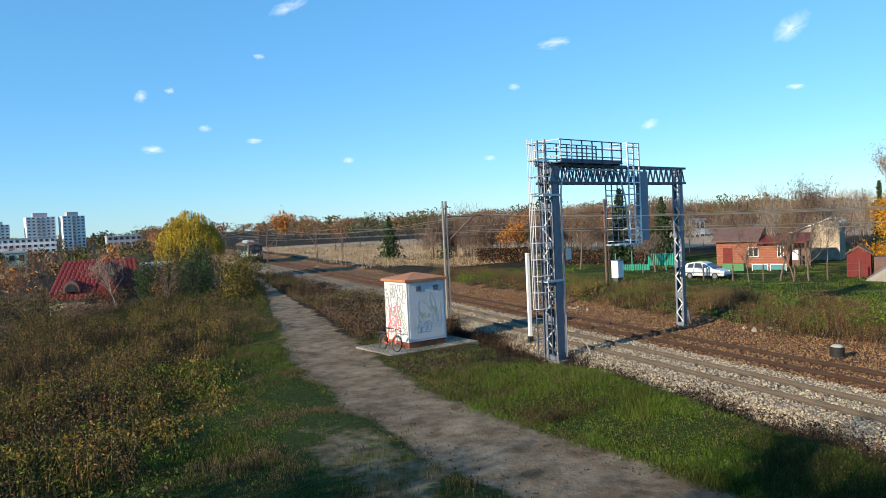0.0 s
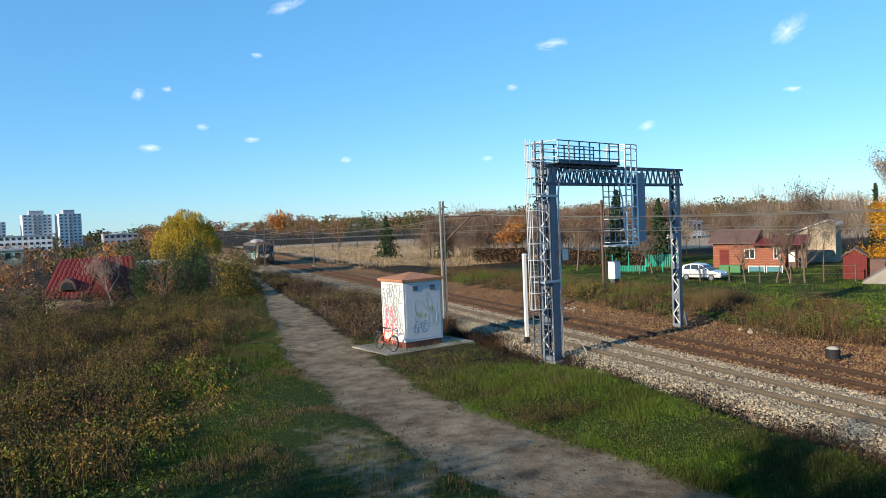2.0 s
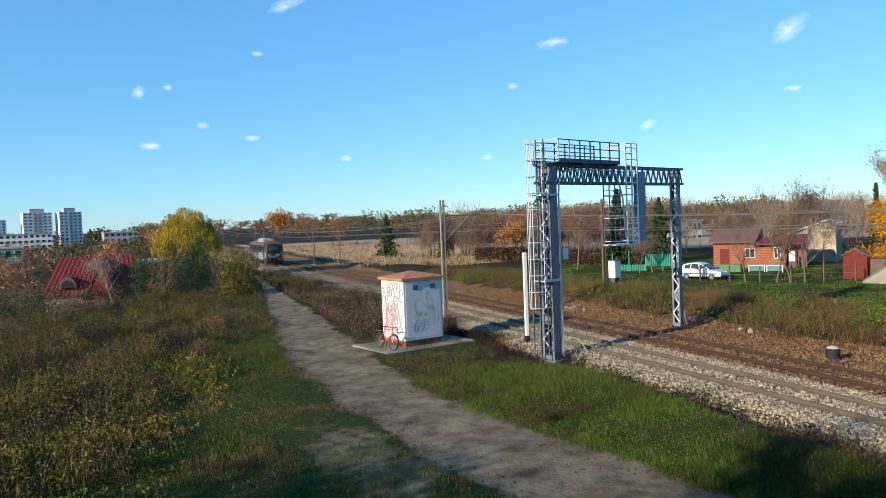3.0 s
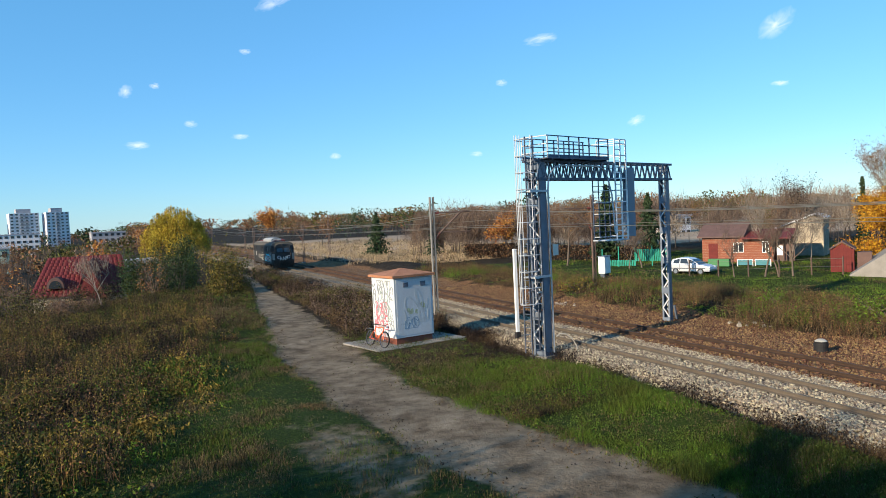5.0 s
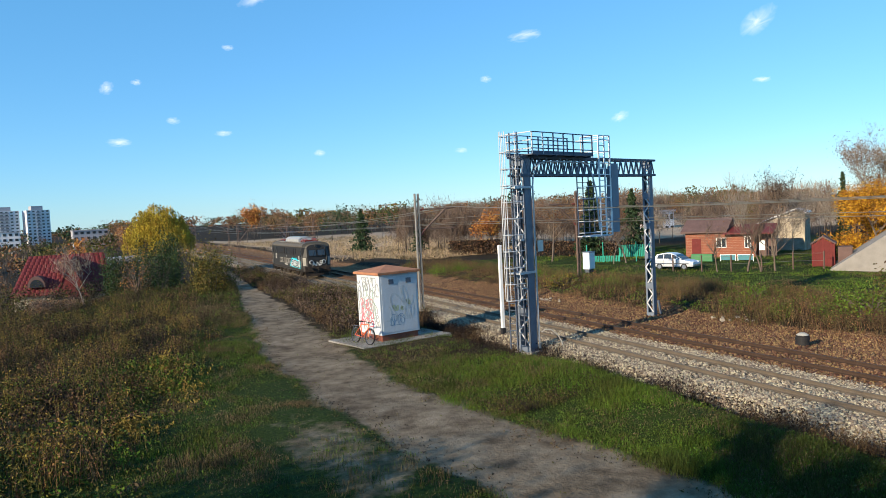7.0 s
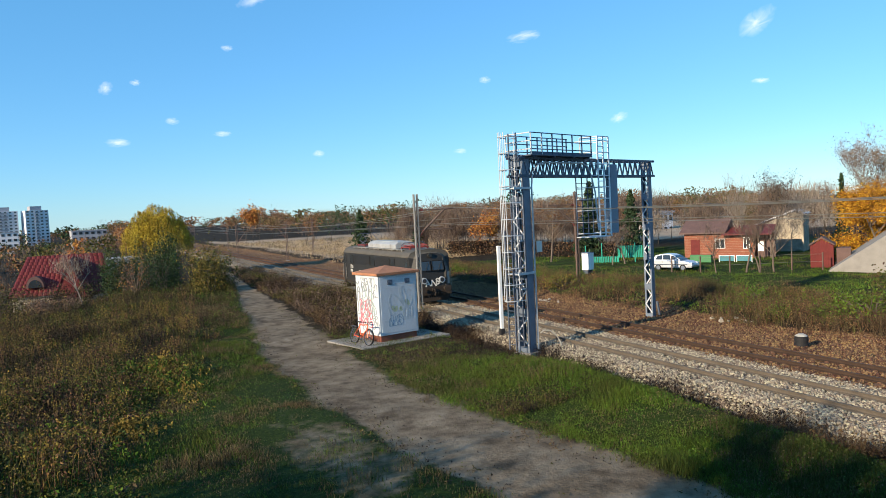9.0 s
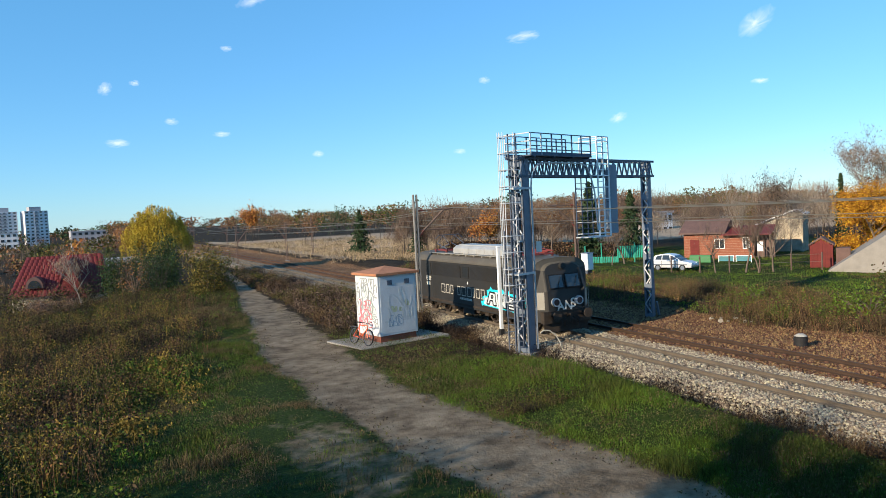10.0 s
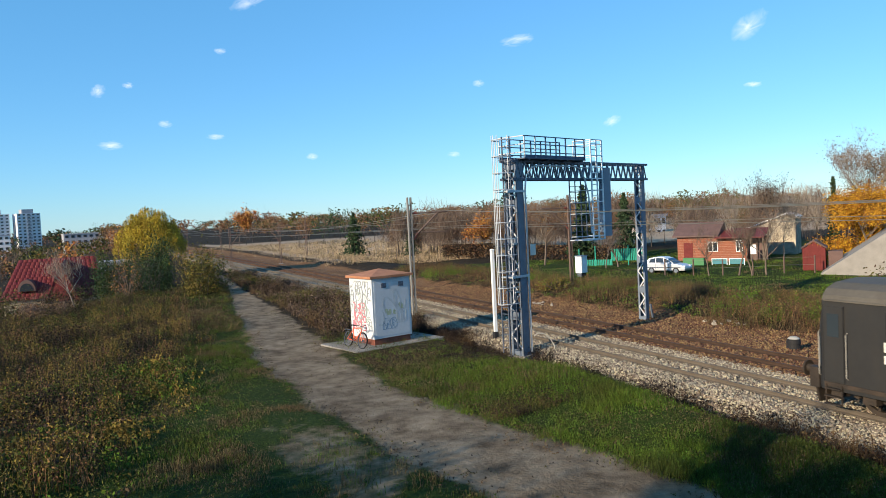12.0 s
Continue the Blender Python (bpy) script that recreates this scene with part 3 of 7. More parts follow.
        for bx in (-0.875, 0.875):
            b = MB().tube([(bx, a, 1.03), (bx, a - s * 0.45, 1.03)], 0.12, 14).disc((bx, a - s * 0.48, 1.03), (0, 1, 0), 0.23, 0.06, 20)
            part("buffer", b, M["under"], lo)
        h = MB().tube([(0, a - s * 0.05, 1.0), (0, a - s * 0.35, 1.0), (0, a - s * 0.4, 0.8), (0, a - s * 0.33, 0.62)], 0.05, 8).box(-0.09, min(a, a - s * 0.2), 0.92, 0.09, max(a, a - s * 0.2), 1.08)
        part("coupling_hook", h, M["under"], lo)
        for hx in (-0.45, -0.25, 0.3, 0.5):
            part("brake_hose", MB().tube([(hx, a - s * 0.05, 0.85), (hx, a - s * 0.25, 0.75), (hx + 0.03, a - s * 0.24, 0.5), (hx + 0.05, a - s * 0.1, 0.42)], 0.025, 6), M["black"], lo)
        part("rail_guard", MB().prism([(-1.2, 0.18), (1.2, 0.18), (1.3, 0.6), (-1.3, 0.6)], 1, min(a + s * 0.1, a + s * 0.16), max(a + s * 0.1, a + s * 0.16)), M["under"], lo)
        # white painted letters under the windows
        turn = Matrix(((s, 0, 0, 0), (0, 0, -s, 0), (0, 1, 0, 0), (0, 0, 0, 1)))
        for ch, u, z, tilt in (("A", -0.55, 1.18, 8), ("N", -0.17, 1.24, -5), ("S", 0.24, 1.30, 6)):
            text_part("front_graffiti", ch, 0.62, M["letter"], body, Matrix.Translation((s * u, a - s * 0.012, z)) @ turn @ pose(0, 0, 0, 0, 0, tilt), "white scrawled graffiti letter", bold=0.012)
    # roof equipment
    box = part("roof_box", MB().prism([(-0.75, 3.66), (0.75, 3.66), (0.75, 3.98), (0.55, 4.14), (-0.55, 4.14), (-0.75, 3.98)], 1, 4.7, 10.8), M["loco_silver"], body, "weathered aluminium ventilator box on the roof")
    bevelled(box, 0.03)
    for k in range(7):
        yy = 4.75 + k
        part("box_rib", MB().box(-0.77, yy - 0.02, 3.7, 0.77, yy + 0.02, 4.0), M["loco_silver"], box)
    part("box_ridge", MB().box(-0.45, 4.9, 4.14, 0.45, 10.6, 4.2), M["loco_silver"], box)
    for side in (-1, 1):
        wb = MB().box(side * 1.05 - 0.16, 2.3, 3.66, side * 1.05 + 0.16, 13.3, 3.69)
        for k in range(12):
            wb.box(side * 1.05 - 0.14, 2.4 + k * 0.98, 3.5, side * 1.05 + 0.14, 2.44 + k * 0.98, 3.66)
        part("roof_walkway", wb, M["loco_light"], body)
    for c, s in ((2.9, 1), (12.75, -1)):
        pan = part("pantograph", MB().box(-0.7, c - 0.9, 3.78, 0.7, c - 0.82, 3.86).box(-0.7, c + 0.82, 3.78, 0.7, c + 0.9, 3.86).box(-0.7, c - 0.9, 3.78, -0.62, c + 0.9, 3.86).box(0.62, c - 0.9, 3.78, 0.7, c + 0.9, 3.86), M["red"], lo, "red-framed folded pantograph")
        for ix in (-0.66, 0.66):
            for iy in (-0.8, 0.8):
                ins = MB()
                for q in range(3):
                    ins.disc((ix, c + iy, 3.65 + q * 0.045), (0, 0, 1), 0.085, 0.028, 12)
                ins.tube([(ix, c + iy, 3.55), (ix, c + iy, 3.8)], 0.05, 8)
                part("insulator", ins, M["red"], pan)
        raised = s == -1
        rods = []
        for ix in (-0.5, 0.5):
            if raised:
                rods.append(MB().tube([(ix, c + 0.5, 3.88), (ix * 1.0, c - 0.9, 4.2)], 0.03, 6))
                rods.append(MB().tube([(ix * 1.0, c - 0.9, 4.2), (ix * 0.8, c + 0.2, 4.72)], 0.022, 6))
                rods.append(MB().tube([(ix, c - 0.5, 3.88), (ix * 1.0, c + 0.9, 4.2)], 0.03, 6))
                rods.append(MB().tube([(ix * 1.0, c + 0.9, 4.2), (ix * 0.8, c + 0.2, 4.72)], 0.022, 6))
            else:
                rods.append(MB().tube([(ix, c + 0.6, 3.9), (ix, c - 1.15, 3.98)], 0.03, 6))
                rods.append(MB().tube([(ix, c - 1.15, 3.98), (ix * 0.8, c + 0.1, 4.1)], 0.022, 6))
                rods.append(MB().tube([(ix, c - 0.6, 3.9), (ix, c + 1.15, 3.98)], 0.03, 6))
        pieces("pantograph_arm", rods, M["steel_dark"] if raised else M["red"], pan)
        zt = 4.75 if raised else 4.14
        part("collector_head", MB().tube([(-0.95, c + 0.15, zt - 0.2), (-0.7, c + 0.15, zt), (0.7, c + 0.15, zt), (0.95, c + 0.15, zt - 0.2)], 0.03, 6), M["steel_dark"], pan)
    part("roof_conductor", MB().tube([(0.9, 2.6, 3.9), (0.9, 4.4, 3.95), (0.95, 7.5, 3.92), (0.9, 13.0, 3.9)], 0.025, 6), M["red"], body)
    # bogies
    for c in (3.75, LOCO_L - 3.75):
        bog = part("bogie", MB().box(-1.12, c - 3.0, 0.55, -0.98, c + 3.0, 0.95).box(0.98, c - 3.0, 0.55, 1.12, c + 3.0, 0.95).box(-1.0, c - 1.2, 0.6, 1.0, c - 0.95, 0.9).box(-1.0, c + 0.95, 0.6, 1.0, c + 1.2, 0.9), M["under"], lo)
        for side in (-1, 1):
            for dy in (-2.0, 0.0, 2.0):
                ab = part("axle_box", MB().box(side * 1.2 - 0.13, c + dy - 0.2, 0.42, side * 1.2 + 0.13, c + dy + 0.2, 0.8, taper=0.03), M["under"], bog)
                for q in (-0.42, 0.42):
                    sp = MB()
                    for k in range(5):
                        sp.disc((side * 1.2, c + dy + q, 0.55 + k * 0.075), (0, 0, 1), 0.1, 0.04, 10, 0.05)
                    sp.tube([(side * 1.2, c + dy + q, 0.5), (side * 1.2, c + dy + q, 0.9)], 0.06, 8)
                    part("coil_spring", sp, M["under"], ab)
            for dy in (-1.0, 1.0):
                part("brake_cylinder", MB().tube([(side * 1.22, c + dy - 0.25, 0.75), (side * 1.22, c + dy + 0.25, 0.75)], 0.13, 10), M["under"], bog)
            part("sand_box", MB().box(side * 1.25 - 0.14, c + 2.7, 0.5, side * 1.25 + 0.14, c + 3.1, 0.95, taper=0.04), M["under"], bog)
            part("sand_box", MB().box(side * 1.25 - 0.14, c - 3.1, 0.5, side * 1.25 + 0.14, c - 2.7, 0.95, taper=0.04), M["under"], bog)
    part("battery_box", MB().box(-1.4, 7.1, 0.35, 1.4, 8.5, 0.82, taper=0.03), M["under"], lo)
    sets = []
    for c in (3.75, LOCO_L - 3.75):
        for dy in (-2.0, 0.0, 2.0):
            w = MB().tube([(-0.85, 0, 0), (0.85, 0, 0)], 0.08, 10)
            for wx in (-0.7525, 0.7525):
                w.disc((wx, 0, 0), (1, 0, 0), 0.61, 0.13, 28, 0.48).disc((wx, 0, 0), (1, 0, 0), 0.18, 0.14, 14)
                w.disc((wx - math.copysign(0.05, wx), 0, 0), (1, 0, 0), 0.64, 0.03, 28, 0.5)
                for k in range(10):
                    q = k * math.tau / 10
                    w.beam((wx, 0.15 * math.cos(q), 0.15 * math.sin(q)), (wx, 0.5 * math.cos(q), 0.5 * math.sin(q)), 0.07)
            o = part("wheelset", w, M["under"], lo, at=pose(0, c + dy, 0.613))
            sets.append((o, c + dy))
    # graffiti on the near side
    y0, y1, z0, z1 = 1.2, 6.0, 0.94, 1.98
    halo = [(0.0, 0.30), (0.06, 0.32), (0.04, 0.52), (0.10, 0.62), (0.16, 0.60), (0.15, 0.9), (0.22, 0.98), (0.24, 1.12), (0.28, 0.98), (0.40, 1.0), (0.46, 0.95), (0.50, 1.08), (0.55, 0.93), (0.62, 1.1), (0.66, 0.9), (0.85, 0.88), (0.93, 0.95), (0.95, 0.8), (1.0, 0.78), (1.0, -0.02), (0.55, 0.04), (0.3, 0.06), (0.06, 0.1), (0.02, 0.05)]
    g = part("graffiti", graffiti_poly(halo, y0, y1, z0, z1, 0.012, 0.014), M["cyan"], body, "turquoise spray outline of large painted letters")
    fill = [(0.07, 0.16), (0.11, 0.5), (0.2, 0.58), (0.19, 0.84), (0.38, 0.88), (0.44, 0.82), (0.62, 0.86), (0.66, 0.78), (0.96, 0.72), (0.97, 0.05), (0.55, 0.1), (0.3, 0.12)]
    part("graffiti_fill", graffiti_poly(fill, y0, y1, z0, z1, 0.012, 0.018), M["silver"], g, "silver paint")

    def stroke(pts, w=0.085):
        mb = MB()
        q = [(-LOCO_W - 0.021, y1 + (y0 - y1) * u, z0 + (z1 - z0) * v) for u, v in pts]
        for a, b in zip(q, q[1:]):
            mb.beam(a, b, w, 0.012, up=(1, 0, 0))
        return mb
    for name, pts in (("letter_a", [(0.14, 0.2), (0.2, 0.2), (0.22, 0.4), (0.28, 0.4), (0.29, 0.18), (0.36, 0.17), (0.34, 0.82), (0.22, 0.84), (0.14, 0.2)]),
                      ("letter_a", [(0.25, 0.55), (0.29, 0.55), (0.29, 0.68), (0.26, 0.68), (0.25, 0.55)]),
                      ("letter_n", [(0.41, 0.16), (0.40, 0.78), (0.46, 0.78), (0.51, 0.45), (0.52, 0.8), (0.59, 0.78), (0.58, 0.13), (0.52, 0.13), (0.46, 0.42), (0.47, 0.15), (0.41, 0.16)]),
                      ("letter_s", [(0.63, 0.12), (0.62, 0.28), (0.74, 0.26), (0.74, 0.4), (0.63, 0.44), (0.64, 0.76), (0.84, 0.7), (0.84, 0.56), (0.71, 0.58), (0.71, 0.5), (0.82, 0.46), (0.81, 0.1), (0.63, 0.12)])):
        part(name, stroke(pts), M["ink"], g, "black graffiti letter stroke")
    part("graffiti_shadow", stroke([(0.85, 0.7), (0.96, 0.68), (0.965, 0.06), (0.82, 0.1)], 0.05), M["ink"], g)
    # class marks and plain bars
    wall = Matrix(((0, 0, -1, 0), (-1, 0, 0, 0), (0, 1, 0, 0), (0, 0, 0, 1)))

    def on_wall(y, z, out=0.012):
        return Matrix.Translation((-LOCO_W - out, y, z)) @ wall
    for yy in (2.1, LOCO_L - 2.3):
        text_part("class_mark", "ET21", 0.36, M["letter"], body, on_wall(yy, 1.98), "white painted class letters", bold=0.008)
        nb = MB()
        for k in range(3):
            nb.box(-LOCO_W - 0.016, yy - 0.14 - k * 0.2, 1.66, -LOCO_W - 0.008, yy - 0.02 - k * 0.2, 1.88)
        part("number_bars", nb, M["letter"], body, "white number drawn as plain bars")
    yy = 11.1
    for k, wd in enumerate((0.5, 0.42, 0.36, 0, 0.36, 0.56, 0.52, 0.2, 0.42, 0.44)):
        if wd:
            bars = MB()
            for u0, u1, q0, q1 in ((0, 0.055, 1.34, 1.88), (wd - 0.055, wd, 1.34, 1.88), (0.055, wd - 0.055, 1.34, 1.39), (0.055, wd - 0.055, 1.83, 1.88)):
                bars.box(-LOCO_W - 0.015, yy - u1, q0, -LOCO_W - 0.007, yy - u0, q1)
            part("letter_bar", bars, M["letter_dull"], body, "dull grey company letter drawn as plain bars")
            yy -= wd + 0.17
        else:
            yy -= 0.42
    nb = MB()
    for k in range(13):
        nb.box(-LOCO_W - 0.015, 8.55 - k * 0.12, 1.12, -LOCO_W - 0.007, 8.55 - k * 0.12 + 0.07, 1.24)
    part("serial_bars", nb, M["letter"], body, "small white serial bars")
    part("white_mark", MB().box(-LOCO_W - 0.015, 7.5, 2.05, -LOCO_W - 0.007, 7.62, 2.2), M["letter"], body)
    return lo, sets


loco, wheelsets = make_loco()
LOCO_FRONT = ((0.0, 140.0), (1.5, 128.9), (3.0, 116.5), (5.0, 100.8), (6.0, 88.5), (7.0, 75.3), (9.0, 45.4), (9.5, 37.6), (10.0, 29.5), (10.5, 21.4), (11.0, 13.7), (11.5, 6.05), (12.0, -0.9))


# ---- signal gantry ----
def make_gantry():
    base = Vector((17.07, 28.45, -0.4))
    far = Vector((27.56, 32.42, -0.4))
    d = far - base
    LEN = math.hypot(d.x, d.y)
    g = thing("signal_gantry", Matrix.Translation(base) @ Matrix.Rotation(math.atan2(d.y, d.x), 4, "Z"), "grey-blue steel lattice signal gantry spanning both tracks", "gantry")
    TOP, BOT = 8.8, 8.0

    def lattice_leg(u, w, top, dep, step):
        """Two channels back to back across the span, joined on both sides by lacing and batten plates."""
        def channel(sg):
            b = sg * dep / 2
            e, f, k = w / 2, 0.016, sg
            return MB().prism([(u - e, b), (u + e, b), (u + e, b - k * 0.1), (u + e - f, b - k * 0.1), (u + e - f, b - k * f), (u - e + f, b - k * f), (u - e + f, b - k * 0.1), (u - e, b - k * 0.1)], 2, 0, top)
        o = part("leg", channel(-1), M["steel"], g)
        part("channel", channel(1), M["steel"], o)
        n = int((top - 0.4) / step)
        for a in (-w / 2 - 0.008, w / 2 + 0.008):
            for k in range(n):
                z0 = 0.4 + k * step
                b = (dep / 2 - 0.05) * (1 if k % 2 else -1)
                # lacing takes the pale steel, so its sunlit white sits in the colour
                part("lacing_bar", MB().beam((u + a, b, z0), (u + a, -b, z0 + step), 0.07, 0.014, up=(1, 0, 0)), M["galv"], o)
            for k in range(6):
                z = 0.02 + k * top / 5.3
                part("batten_plate", MB().box(u + a - 0.01, -dep / 2, z, u + a + 0.01, dep / 2, min(z + 0.34, top)), M["steel"], o)
        part("base_plate", MB().box(u - w / 2 - 0.18, -dep / 2 - 0.18, -0.1, u + w / 2 + 0.18, dep / 2 + 0.18, 0.08, taper=0.03), M["concrete"], o, "concrete footing")
        for a in (-w / 2 - 0.07, w / 2 + 0.07):
            for b in (-dep / 2 - 0.07, dep / 2 + 0.07):
                part("anchor_bolt", MB().tube([(u + a, b, 0.05), (u + a, b, 0.17)], 0.025, 6), M["steel_dark"], o)
        return o
    lattice_leg(0, 0.5, BOT + 0.9, 0.66, 0.62)
    lattice_leg(LEN, 0.32, BOT + 0.85, 0.46, 0.5)
    gu = MB()
    for b in (-0.3, 0.3):
        gu.beam((LEN + 0.2, b, 0.1), (LEN + 0.55, b, 0.02), 0.1).beam((LEN + 0.5, b, 0.0), (LEN + 0.2, b, 1.0), 0.1)
    part("leg_stay", gu, M["steel"], g)
    truss = part("truss", MB().beam((-0.5, -0.32, BOT), (LEN + 0.3, -0.32, BOT), 0.11, 0.11), M["steel_dark"], g, "dark blue-grey lattice truss")
    for b, z in ((-0.32, TOP), (0.32, BOT), (0.32, TOP)):
        part("chord", MB().beam((-0.5, b, z), (LEN + 0.3, b, z), 0.11, 0.11), M["steel_dark"], truss)
    n = 22
    st = (LEN + 0.6) / n
    for b in (-0.32, 0.32):
        for k in range(n):
            u = -0.4 + k * st
            part("diagonal", MB().beam((u, b, BOT), (u + st / 2, b, TOP), 0.06, 0.05), M["steel"], truss)
            part("diagonal", MB().beam((u + st / 2, b, TOP), (u + st, b, BOT), 0.06, 0.05), M["steel"], truss)
    for k in range(n + 1):
        u = -0.4 + k * st
        part("cross_bar", MB().beam((u, -0.32, BOT), (u, 0.32, BOT), 0.05), M["steel"], truss)
        part("cross_bar", MB().beam((u, -0.32, TOP), (u, 0.32, TOP), 0.05), M["steel"], truss)
    # walkway with railing; the dark blue bars carry its shaded front in their colour
    U0, U1 = -0.1, 4.75
    deck = part("walkway", MB().box(U0, -0.75, TOP + 0.07, U1, 0.75, TOP + 0.12), M["steel_dark"], g, "dark grating walkway")
    for b in (-0.72, 0.72):
        for k in range(7):
            u = U0 + 0.05 + k * (U1 - U0 - 0.1) / 6
            part("railing_post", MB().beam((u, b, TOP + 0.1), (u, b, TOP + 1.08), 0.05), M["galv" if k < 2 else "steel_blue"], deck)
        for z in (0.36, 0.72, 1.08):
            part("hand_rail", MB().beam((U0, b, TOP + z), (U1, b, TOP + z), 0.042), M["steel_blue"], deck)
        part("toe_board", MB().box(U0, b - 0.01, TOP + 0.12, U1, b + 0.01, TOP + 0.25), M["steel_blue"], deck)
    for z in (0.36, 0.72, 1.08):
        part("end_rail", MB().beam((U0, -0.72, TOP + z), (U0, 0.72, TOP + z), 0.045), M["galv"], deck)
    for u in (0.25, 1.7, 3.2, 4.5):
        part("deck_bracket", MB().beam((u, -0.75, TOP + 0.04), (u, 0.75, TOP + 0.04), 0.06), M["steel_dark"], deck)

    # ladders with cages
    def ladder(u, b, z0, z1, w, name, axis=0, cage_from=None, mat_=None):
        m = mat_ or M["steel"]
        o = MB()
        for s in (-w / 2, w / 2):
            p = (u + s, b) if axis == 0 else (u, b + s)
            o.beam((*p, z0), (*p, z1), 0.05)
        lad = part(name, o, m, g)
        z = z0 + 0.25
        while z < z1 - 0.1:
            rg = MB().beam((u - w / 2, b, z), (u + w / 2, b, z), 0.03) if axis == 0 else MB().beam((u, b - w / 2, z), (u, b + w / 2, z), 0.03)
            part("rung", rg, m, lad)
            z += 0.3
        return lad

    def cage(u, b, z0, z1, r, reach, parent):
        ang = [math.pi * k / 8 for k in range(9)]
        at = [(u - reach * math.sin(t), b + r * math.cos(t)) for t in ang]
        z = z0
        while z <= z1 + 0.01:
            part("cage_hoop", MB().tube([(*p, z) for p in at], 0.024, 6), M["galv"], parent)
            z += 0.72
        for p in at[1:-1:2] + [at[4]]:
            part("cage_bar", MB().beam((*p, z0), (*p, z1), 0.032, 0.014), M["galv"], parent)
    lad = ladder(-0.48, 0, 0.4, TOP + 1.1, 0.42, "access_ladder", 1, mat_=M["steel_dark"])
    cage(-0.48, 0, 2.5, TOP + 1.1, 0.38, 0.85, lad)
    ladder(-0.95, 0.05, 0.3, 5.6, 0.38, "lower_ladder", 1, mat_=M["steel_dark"])
    cable = MB().beam((-0.3, -0.36, 0.3), (-0.3, -0.36, BOT), 0.04)
    part("cable_duct", cable, M["steel_dark"], g)
    for z in (2.95, 5.1, 7.25):
        part("ladder_bracket", MB().box(-0.6, -0.3, z, -0.26, -0.25, z + 0.06).box(-0.6, 0.2, z, -0.26, 0.25, z + 0.06), M["galv"], g)
    part("rest_platform", MB().box(-1.0, -0.42, 7.4, 0.3, -0.36, 7.5).box(-1.0, -0.36, 7.42, -0.28, 0.36, 7.46), M["galv"], g)
    part("rest_platform", MB().box(-0.9, -0.42, 3.62, 0.3, -0.36, 3.72).box(-0.9, -0.36, 3.64, -0.28, 0.36, 3.68), M["galv"], g)
    # hanging signal basket: pale access ladder in front, dark cage behind it
    b = part("signal_basket", MB().box(4.75, -0.75, 4.95, 6.3, 0.35, 5.0), M["galv"], g, "hanging steel access basket")
    HI = TOP + 1.12
    for u in (5.25, 5.75, 6.25):
        part("basket_post", MB().beam((u, -0.72, 4.95), (u, -0.72, HI), 0.06), M["white"], b)
    for k in range(17):
        z = 5.15 + k * 0.285
        part("basket_rung", MB().beam((5.25, -0.72, z), (5.75, -0.72, z), 0.042), M["white"], b)
        if k % 2 == 0:
            part("basket_rail", MB().beam((5.75, -0.72, z), (6.25, -0.72, z), 0.042), M["white"], b)
            part("basket_rail", MB().beam((6.25, -0.72, z), (6.25, 0.3, z), 0.036), M["galv"], b)
            part("basket_rail", MB().beam((5.25, -0.72, z), (4.8, 0.3, z), 0.036), M["galv"], b)
    for u in (4.8, 5.3, 5.8, 6.25):
        part("basket_post", MB().beam((u, 0.3, 4.95), (u, 0.3, BOT + 0.1), 0.042), M["steel_blue"], b)
    for k in range(11):
        z = 5.1 + k * 0.285
        part("basket_rail", MB().beam((4.8, 0.3, z), (6.25, 0.3, z), 0.026), M["steel_blue"], b)
    for u in (5.25, 6.25):
        part("basket_rail", MB().beam((u, -0.72, HI), (u, 0.3, HI), 0.04), M["galv"], b)
    part("basket_rail", MB().beam((5.25, -0.72, HI), (6.25, -0.72, HI), 0.04), M["galv"], b)
    part("basket_rail", MB().beam((5.25, 0.3, HI), (6.25, 0.3, HI), 0.04), M["galv"], b)
    for u in (5.25, 6.25):
        part("basket_post", MB().beam((u, 0.3, TOP), (u, 0.3, HI), 0.042), M["galv"], b)
    board = part("signal_board", MB().box(6.34, -0.74, 5.1, 6.96, -0.68, 8.55), M["board"], g, "tall grey-blue signal backboard seen from behind")
    part("signal_head", MB().box(6.42, -0.68, 5.3, 6.88, -0.35, 8.3, taper=0.03), M["board"], board)
    for z in (5.6, 6.7, 7.8):
        part("board_bracket", MB().beam((6.25, -0.6, z), (6.36, -0.6, z), 0.05), M["steel_dark"], board)
    part("conduit", MB().tube([(0.29, -0.39, 0.2), (0.29, -0.39, BOT - 0.5), (0.34, -0.41, BOT - 0.05), (0.5, -0.43, BOT + 0.3), (0.8, -0.44, BOT + 0.52), (1.2, -0.44, BOT + 0.6), (4.3, -0.44, BOT + 0.6), (4.7, -0.46, BOT + 0.45), (4.95, -0.5, BOT), (5.1, -0.6, BOT - 0.8), (5.15, -0.7, 5.3)], 0.04, 8), M["galv"], g, "pale bent cable conduit")
    part("cable_loop", MB().tube([(0.4, -0.45, 0.9), (0.55, -0.55, 1.02), (0.8, -0.7, 0.98), (1.05, -0.85, 0.75), (1.22, -0.95, 0.4), (1.3, -1.0, -0.15)], 0.03, 8), M["letter_dull"], g)
    part("sign_plate", MB().box(0.45, -0.42, 4.55, 0.85, -0.4, 5.05), M["letter"], g, "small pale greenish sign plate")
    return g


make_gantry()


